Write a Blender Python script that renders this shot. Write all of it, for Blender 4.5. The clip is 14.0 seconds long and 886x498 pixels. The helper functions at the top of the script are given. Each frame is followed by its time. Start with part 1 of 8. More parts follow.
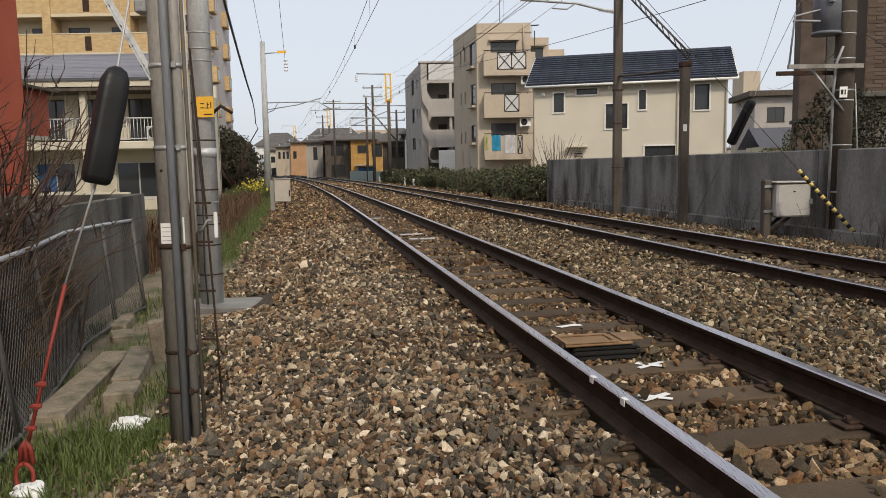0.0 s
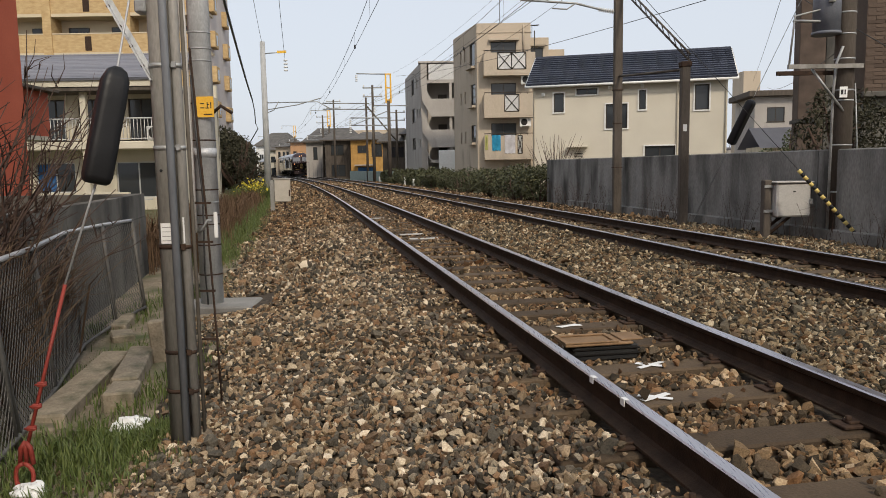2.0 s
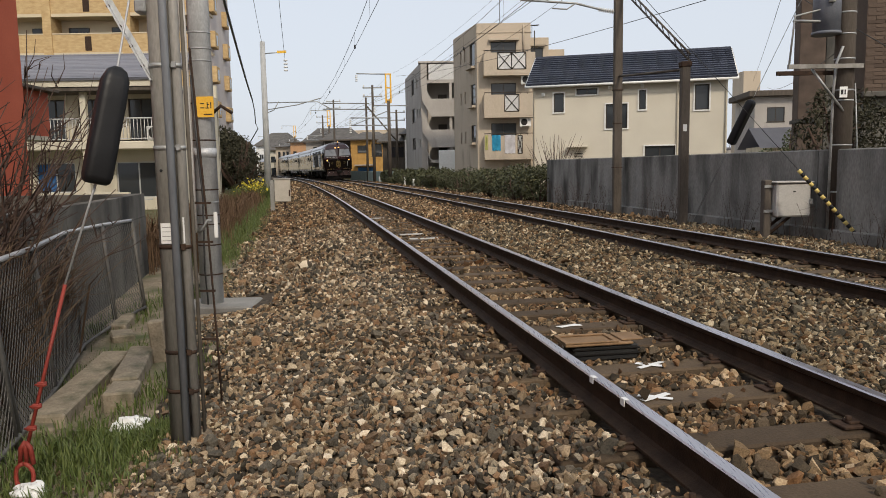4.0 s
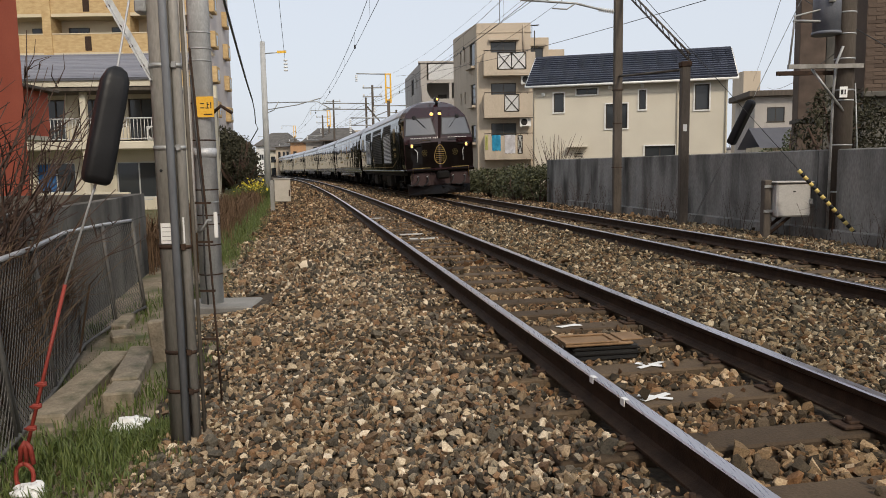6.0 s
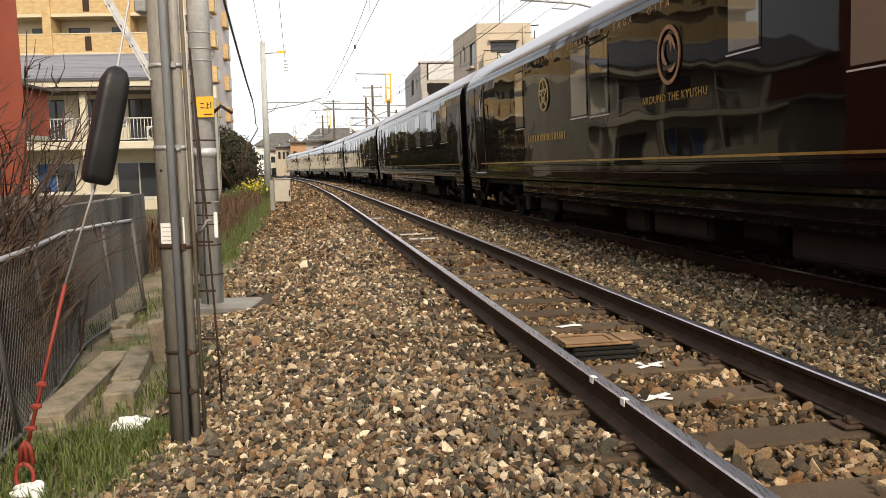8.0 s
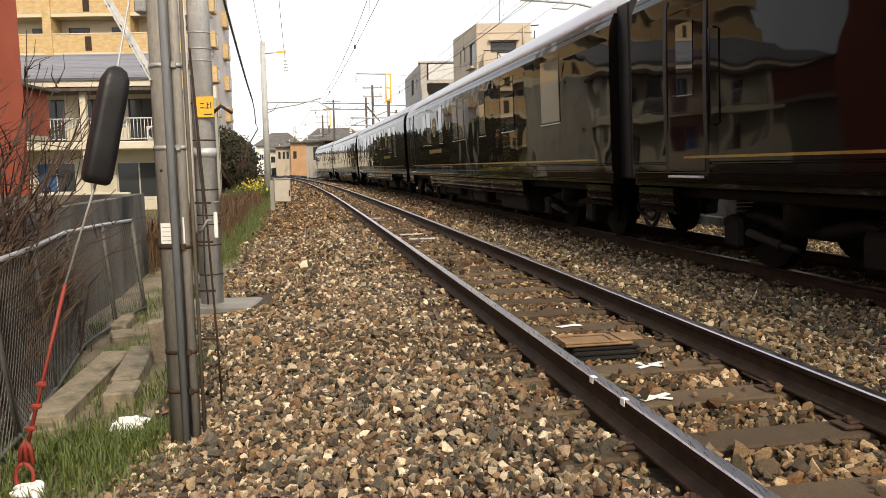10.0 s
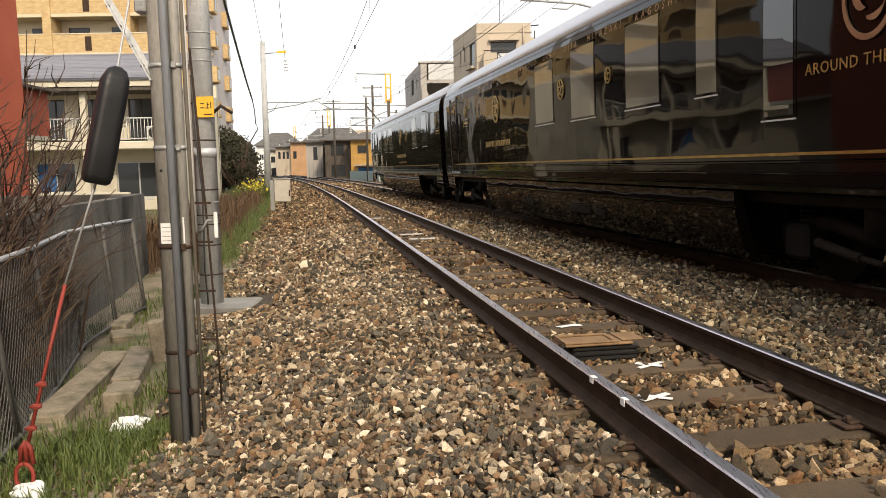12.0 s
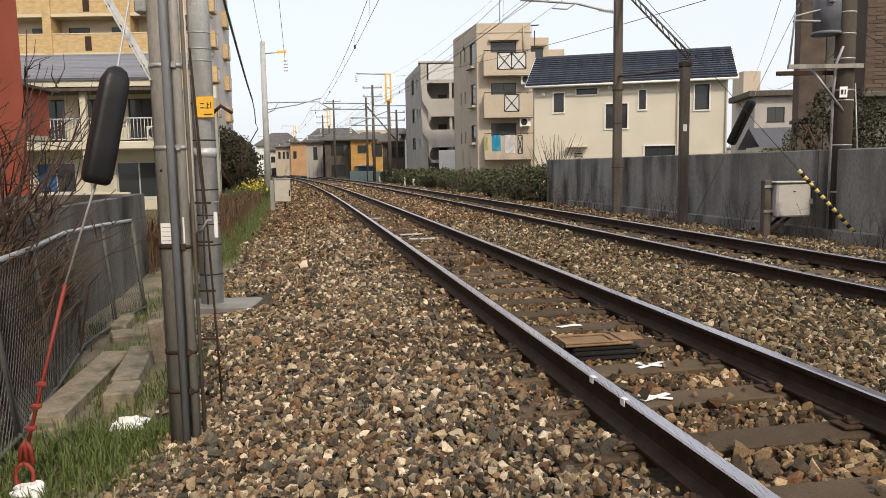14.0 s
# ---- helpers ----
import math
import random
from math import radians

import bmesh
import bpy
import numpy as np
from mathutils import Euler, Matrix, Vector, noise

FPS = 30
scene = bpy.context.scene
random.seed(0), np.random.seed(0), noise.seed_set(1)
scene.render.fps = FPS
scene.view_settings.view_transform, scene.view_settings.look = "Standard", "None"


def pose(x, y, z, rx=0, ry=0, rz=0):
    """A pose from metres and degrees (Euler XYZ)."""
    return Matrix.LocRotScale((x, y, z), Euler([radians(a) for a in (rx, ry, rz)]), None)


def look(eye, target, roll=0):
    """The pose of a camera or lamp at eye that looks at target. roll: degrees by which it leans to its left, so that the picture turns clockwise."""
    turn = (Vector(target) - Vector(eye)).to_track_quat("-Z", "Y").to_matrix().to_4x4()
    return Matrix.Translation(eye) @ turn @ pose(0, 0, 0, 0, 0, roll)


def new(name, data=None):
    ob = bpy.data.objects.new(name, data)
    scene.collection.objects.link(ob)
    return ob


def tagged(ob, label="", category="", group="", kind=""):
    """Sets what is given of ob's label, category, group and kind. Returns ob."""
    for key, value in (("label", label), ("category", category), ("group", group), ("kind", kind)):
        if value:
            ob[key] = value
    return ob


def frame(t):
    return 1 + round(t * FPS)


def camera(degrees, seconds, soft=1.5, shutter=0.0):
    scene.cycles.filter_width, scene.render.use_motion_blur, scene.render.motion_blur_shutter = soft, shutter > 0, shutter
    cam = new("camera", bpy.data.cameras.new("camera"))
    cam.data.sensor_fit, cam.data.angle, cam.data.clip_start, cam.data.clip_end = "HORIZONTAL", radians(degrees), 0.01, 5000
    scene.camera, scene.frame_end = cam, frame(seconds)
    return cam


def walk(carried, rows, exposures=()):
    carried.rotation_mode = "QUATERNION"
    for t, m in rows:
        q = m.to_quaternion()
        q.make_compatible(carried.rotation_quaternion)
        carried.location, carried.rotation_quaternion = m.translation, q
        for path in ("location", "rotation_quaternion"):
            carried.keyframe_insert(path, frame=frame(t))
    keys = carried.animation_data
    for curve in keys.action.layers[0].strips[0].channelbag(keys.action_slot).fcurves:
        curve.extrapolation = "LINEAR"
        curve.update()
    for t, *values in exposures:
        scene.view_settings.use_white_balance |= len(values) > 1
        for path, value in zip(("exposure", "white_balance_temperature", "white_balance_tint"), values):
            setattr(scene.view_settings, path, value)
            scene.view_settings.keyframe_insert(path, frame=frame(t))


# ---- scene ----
cam = camera(61.65, 14.0, soft=0.9, shutter=0.0)
EYE = (0.0, 0.0, 1.076)
TARGET = (0.0, 10.0, 1.076 - 10 * math.tan(radians(6.32)))
walk(cam, [(0.0, look(EYE, TARGET, -0.954)), (14.0, look(EYE, TARGET, -0.954))],
     exposures=[(0.0, -0.08, 7200, 10), (6.2, -0.08, 7200, 10), (7.0, 0.05, 7400, 10), (7.5, 0.56, 7900, 10), (12.6, 0.6, 7900, 10), (13.2, 0.55, 7800, 10), (13.7, 0.34, 7500, 10), (14.0, 0.25, 7400, 10)])

# ---- sky and sun ----
SUN_ELEVATION, SUN_BEARING = 39.0, 160.0   # bearing clockwise from +y
world = bpy.data.worlds.new("hazy_sky")
scene.world = world
world.use_nodes = True
wn, wl = world.node_tree.nodes, world.node_tree.links
wn.clear()
sky = wn.new("ShaderNodeTexSky")
sky.sky_type, sky.sun_disc = "NISHITA", False
sky.sun_elevation, sky.sun_rotation = radians(SUN_ELEVATION), radians(SUN_BEARING)
sky.air_density, sky.dust_density, sky.ozone_density = 1.0, 4.0, 1.5
veil = wn.new("ShaderNodeMixRGB")          # thin high cloud veiling the blue
veil.inputs[0].default_value = 0.72
veil.inputs[2].default_value = (7.9, 8.9, 10.7, 1)
wl.new(sky.outputs[0], veil.inputs[1])
bg = wn.new("ShaderNodeBackground")
bg.inputs[1].default_value = 0.112
wl.new(veil.outputs[0], bg.inputs[0])
wl.new(bg.outputs[0], wn.new("ShaderNodeOutputWorld").inputs[0])

sun = new("sun", bpy.data.lights.new("sun", "SUN"))
sun.data.energy, sun.data.angle, sun.data.color = 2.1, radians(6), (1.0, 0.93, 0.83)
_b, _e = radians(SUN_BEARING), radians(SUN_ELEVATION)
sun.matrix_world = look((30 * math.sin(_b) * math.cos(_e), 30 * math.cos(_b) * math.cos(_e), 30 * math.sin(_e)), (0, 0, 0))


# ---- the line of the two tracks ----
_S = np.arange(-400.0, 700.0, 0.25)
_u = np.clip((_S + 8.51) / 39.95, 0, 1)
_head = 0.18849 + np.cumsum(0.000873 * _u * _u * (3 - 2 * _u)) * 0.25
_head -= np.interp(0.0, _S, _head) - 0.18849
_X, _Y = np.cumsum(-np.sin(_head)) * 0.25, np.cumsum(np.cos(_head)) * 0.25
_X += 1.2963 - np.interp(0.0, _S, _X)
_Y += 4.0 - np.interp(0.0, _S, _Y)
TRACK2, Z2, CANT2 = 3.762, -0.079, 0.0225
SLEEPER_AT, SLEEPER_STEP = -0.13, 0.5965


def on_line(s, off, z=0.0):
    """The place s metres along the line, off metres to the right of the first track's middle."""
    h = np.interp(s, _S, _head)
    return Vector((np.interp(s, _S, _X) + off * math.cos(h), np.interp(s, _S, _Y) + off * math.sin(h), z))


def heading(s):
    return math.degrees(float(np.interp(s, _S, _head)))


def on_line_pose(s, off, z=0.0, turn=0.0):
    p = on_line(s, off, z)
    return pose(p.x, p.y, p.z, 0, 0, heading(s) + turn)


GROUND_OFF = (-600, -120, -40, -15, -8, -5, -4.2, -3.6, -3.0, -2.6, -2.2, -1.8, -1.4, -1.1, -0.8, -0.4, 0, 0.4, 0.8, 1.1, 1.4,
              1.8, 2.2, 2.6, 3.0, 3.4, 3.76, 4.2, 4.6, 5.0, 5.4, 5.8, 6.3, 7.0, 9, 15, 40, 120, 600)


def ground_z(off):
    return float(np.interp(off, [-9, -4.4, -3.6, -2.9, -2.3, -1.5, -1.0, 1.0, 1.5, 2.2, 2.7, 4.8, 5.4, 6.2, 7.0],
                           [-0.5, -0.5, -0.5, -0.46, -0.36, -0.205, -0.195, -0.195, -0.19, -0.25, -0.27, -0.27, -0.24, -0.3, -0.33]))


# ---- materials ----
def surface(name, a, b, scale=8.0, rough=0.7, metal=0.0, bump=0.2, bscale=60.0, fine=0.35, spread="", coat=0.0, stain=None, stretch=(1, 1, 1), local=True):
    """A two-scale surface: colours a and b mingled by a coarse noise, grain by a fine one; spread: 'object' or 'island' varies piece by piece."""
    m = bpy.data.materials.new(name)
    m.use_nodes = True
    n, l = m.node_tree.nodes, m.node_tree.links
    p = n["Principled BSDF"]
    tc = n.new("ShaderNodeTexCoord")
    mp = n.new("ShaderNodeMapping")
    mp.inputs["Scale"].default_value = stretch
    l.new(tc.outputs["Object"], mp.inputs[0])
    big, small = n.new("ShaderNodeTexNoise"), n.new("ShaderNodeTexNoise")
    for node, sc, det in ((big, scale, 5), (small, bscale, 3)):
        node.inputs["Scale"].default_value, node.inputs["Detail"].default_value = sc, det
        l.new(mp.outputs[0], node.inputs["Vector"])
    mix = n.new("ShaderNodeMixRGB")
    mix.inputs[1].default_value, mix.inputs[2].default_value = (*a, 1), (*b, 1)
    ramp = n.new("ShaderNodeMapRange")
    ramp.inputs[1].default_value, ramp.inputs[2].default_value = 0.3, 0.7
    l.new(big.outputs[0], ramp.inputs[0])
    l.new(ramp.outputs[0], mix.inputs[0])
    out = mix.outputs[0]
    if spread:
        src = n.new("ShaderNodeObjectInfo").outputs["Random"] if spread == "object" else n.new("ShaderNodeNewGeometry").outputs["Random Per Island"]
        cr = n.new("ShaderNodeMixRGB")
        cr.blend_type = "MIX"
        cr.inputs[0].default_value = 0.75
        ram = n.new("ShaderNodeMixRGB")
        ram.inputs[1].default_value, ram.inputs[2].default_value = (*a, 1), (*b, 1)
        l.new(src, ram.inputs[0])
        l.new(out, cr.inputs[1])
        l.new(ram.outputs[0], cr.inputs[2])
        out = cr.outputs[0]
    if fine:
        fm = n.new("ShaderNodeMixRGB")
        fm.blend_type = "OVERLAY"
        fm.inputs[0].default_value = fine
        l.new(out, fm.inputs[1])
        l.new(small.outputs[0], fm.inputs[2])
        out = fm.outputs[0]
    if stain:
        colour, sscale, lo, hi = stain
        st, sr, sm = n.new("ShaderNodeTexNoise"), n.new("ShaderNodeMapRange"), n.new("ShaderNodeMixRGB")
        st.inputs["Scale"].default_value, st.inputs["Detail"].default_value = sscale, 6
        l.new(mp.outputs[0], st.inputs["Vector"])
        sr.inputs[1].default_value, sr.inputs[2].default_value = lo, hi
        l.new(st.outputs[0], sr.inputs[0])
        l.new(sr.outputs[0], sm.inputs[0])
        sm.inputs[2].default_value = (*colour, 1)
        l.new(out, sm.inputs[1])
        out = sm.outputs[0]
    l.new(out, p.inputs["Base Color"])
    p.inputs["Metallic"].default_value = metal
    p.inputs["Specular IOR Level"].default_value = 0.2 if rough > 0.65 else 0.4
    rr = n.new("ShaderNodeMapRange")
    rr.inputs[3].default_value, rr.inputs[4].default_value = max(rough - 0.12, 0.02), min(rough + 0.12, 1)
    l.new(small.outputs[0], rr.inputs[0])
    l.new(rr.outputs[0], p.inputs["Roughness"])
    p.inputs["Coat Weight"].default_value = coat
    p.inputs["Coat Roughness"].default_value = 0.03
    if bump:
        bp = n.new("ShaderNodeBump")
        bp.inputs["Strength"].default_value, bp.inputs["Distance"].default_value = bump, 0.01
        l.new(small.outputs[0], bp.inputs["Height"])
        l.new(bp.outputs[0], p.inputs["Normal"])
    return m


def stone_mix(name, dust=(0.78, 0.64, 0.48), least=0.0):
    """Crushed stone of several sorts, one shade a stone, speckled and dusty."""
    m = surface(name, (0.1, 0.086, 0.066), (0.31, 0.245, 0.165), 30, 0.92, bump=0.5, bscale=160, fine=0.55)
    n, l = m.node_tree.nodes, m.node_tree.links
    p = n["Principled BSDF"]
    p.inputs["Specular IOR Level"].default_value = 0.12
    ramp = n.new("ShaderNodeValToRGB")
    sorts = [(0.0, (0.016, 0.015, 0.013)), (0.14, (0.045, 0.043, 0.038)), (0.28, (0.10, 0.094, 0.08)), (0.39, (0.105, 0.06, 0.035)), (0.5, (0.20, 0.155, 0.104)),
             (0.62, (0.34, 0.265, 0.178)), (0.73, (0.235, 0.132, 0.07)), (0.82, (0.13, 0.123, 0.106)), (0.91, (0.52, 0.43, 0.30)), (1.0, (0.74, 0.66, 0.53))]
    els = ramp.color_ramp.elements
    while len(els) < len(sorts):
        els.new(0.5)
    for e_, (at_, c_) in zip(els, sorts):
        e_.position, e_.color = at_, (c_[0] * 1.045 + 0.006, c_[1] * 1.0 + 0.006, c_[2] * 0.955 + 0.005, 1)
    l.new(n.new("ShaderNodeNewGeometry").outputs["Random Per Island"], ramp.inputs[0])
    src = p.inputs["Base Color"].links[0].from_socket
    mix = n.new("ShaderNodeMixRGB")
    mix.inputs[0].default_value = 0.88
    l.new(src, mix.inputs[1])
    l.new(ramp.outputs[0], mix.inputs[2])
    # broad drifts of rust-brown dust along the track; least darkens every stone
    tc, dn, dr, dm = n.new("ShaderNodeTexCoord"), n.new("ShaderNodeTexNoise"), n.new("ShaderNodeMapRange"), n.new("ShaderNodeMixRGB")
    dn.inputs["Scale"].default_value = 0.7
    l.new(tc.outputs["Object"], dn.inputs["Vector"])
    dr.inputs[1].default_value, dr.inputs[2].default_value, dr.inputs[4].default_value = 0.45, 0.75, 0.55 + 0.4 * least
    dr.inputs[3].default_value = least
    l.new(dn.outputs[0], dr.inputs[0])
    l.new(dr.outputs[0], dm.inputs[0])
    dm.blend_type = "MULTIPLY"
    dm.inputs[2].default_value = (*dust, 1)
    # mineral speckle within each stone
    sn, sp = n.new("ShaderNodeTexNoise"), n.new("ShaderNodeMixRGB")
    sn.inputs["Scale"].default_value, sn.inputs["Detail"].default_value = 130.0, 3
    l.new(tc.outputs["Object"], sn.inputs["Vector"])
    sp.blend_type = "OVERLAY"
    sp.inputs[0].default_value = 0.75
    l.new(mix.outputs[0], sp.inputs[1])
    l.new(sn.outputs[0], sp.inputs[2])
    l.new(sp.outputs[0], dm.inputs[1])
    l.new(dm.outputs[0], p.inputs["Base Color"])
    return m


def glow(name, colour, strength):
    m = bpy.data.materials.new(name)
    m.use_nodes = True
    p = m.node_tree.nodes["Principled BSDF"]
    p.inputs["Base Color"].default_value = (*colour, 1)
    p.inputs["Emission Color"].default_value = (*colour, 1)
    p.inputs["Emission Strength"].default_value = strength
    return m


def gloss(name, colour, rough=0.04, metal=0.0, wave=0.0, spec=0.5, wscale=1.2, ior=1.45):
    """A smooth painted or glazed surface; wave: the slight buckling of sheet metal."""
    m = bpy.data.materials.new(name)
    m.use_nodes = True
    n, l = m.node_tree.nodes, m.node_tree.links
    p = n["Principled BSDF"]
    p.inputs["Base Color"].default_value = (*colour, 1)
    p.inputs["Roughness"].default_value, p.inputs["Metallic"].default_value = rough, metal
    p.inputs["Specular IOR Level"].default_value = spec
    p.inputs["IOR"].default_value = ior
    tc, nz = n.new("ShaderNodeTexCoord"), n.new("ShaderNodeTexNoise")
    nz.inputs["Scale"].default_value = 9.0
    l.new(tc.outputs["Object"], nz.inputs["Vector"])
    rr = n.new("ShaderNodeMapRange")
    rr.inputs[3].default_value, rr.inputs[4].default_value = max(rough * 0.6, 0.01), rough * 1.5
    l.new(nz.outputs[0], rr.inputs[0])
    l.new(rr.outputs[0], p.inputs["Roughness"])
    if wave:
        wz, bp = n.new("ShaderNodeTexNoise"), n.new("ShaderNodeBump")
        wz.inputs["Scale"].default_value, wz.inputs["Detail"].default_value = wscale, 1
        l.new(tc.outputs["Object"], wz.inputs["Vector"])
        bp.inputs["Strength"].default_value, bp.inputs["Distance"].default_value = 1.0, wave
        l.new(wz.outputs[0], bp.inputs["Height"])
        l.new(bp.outputs[0], p.inputs["Normal"])
    return m


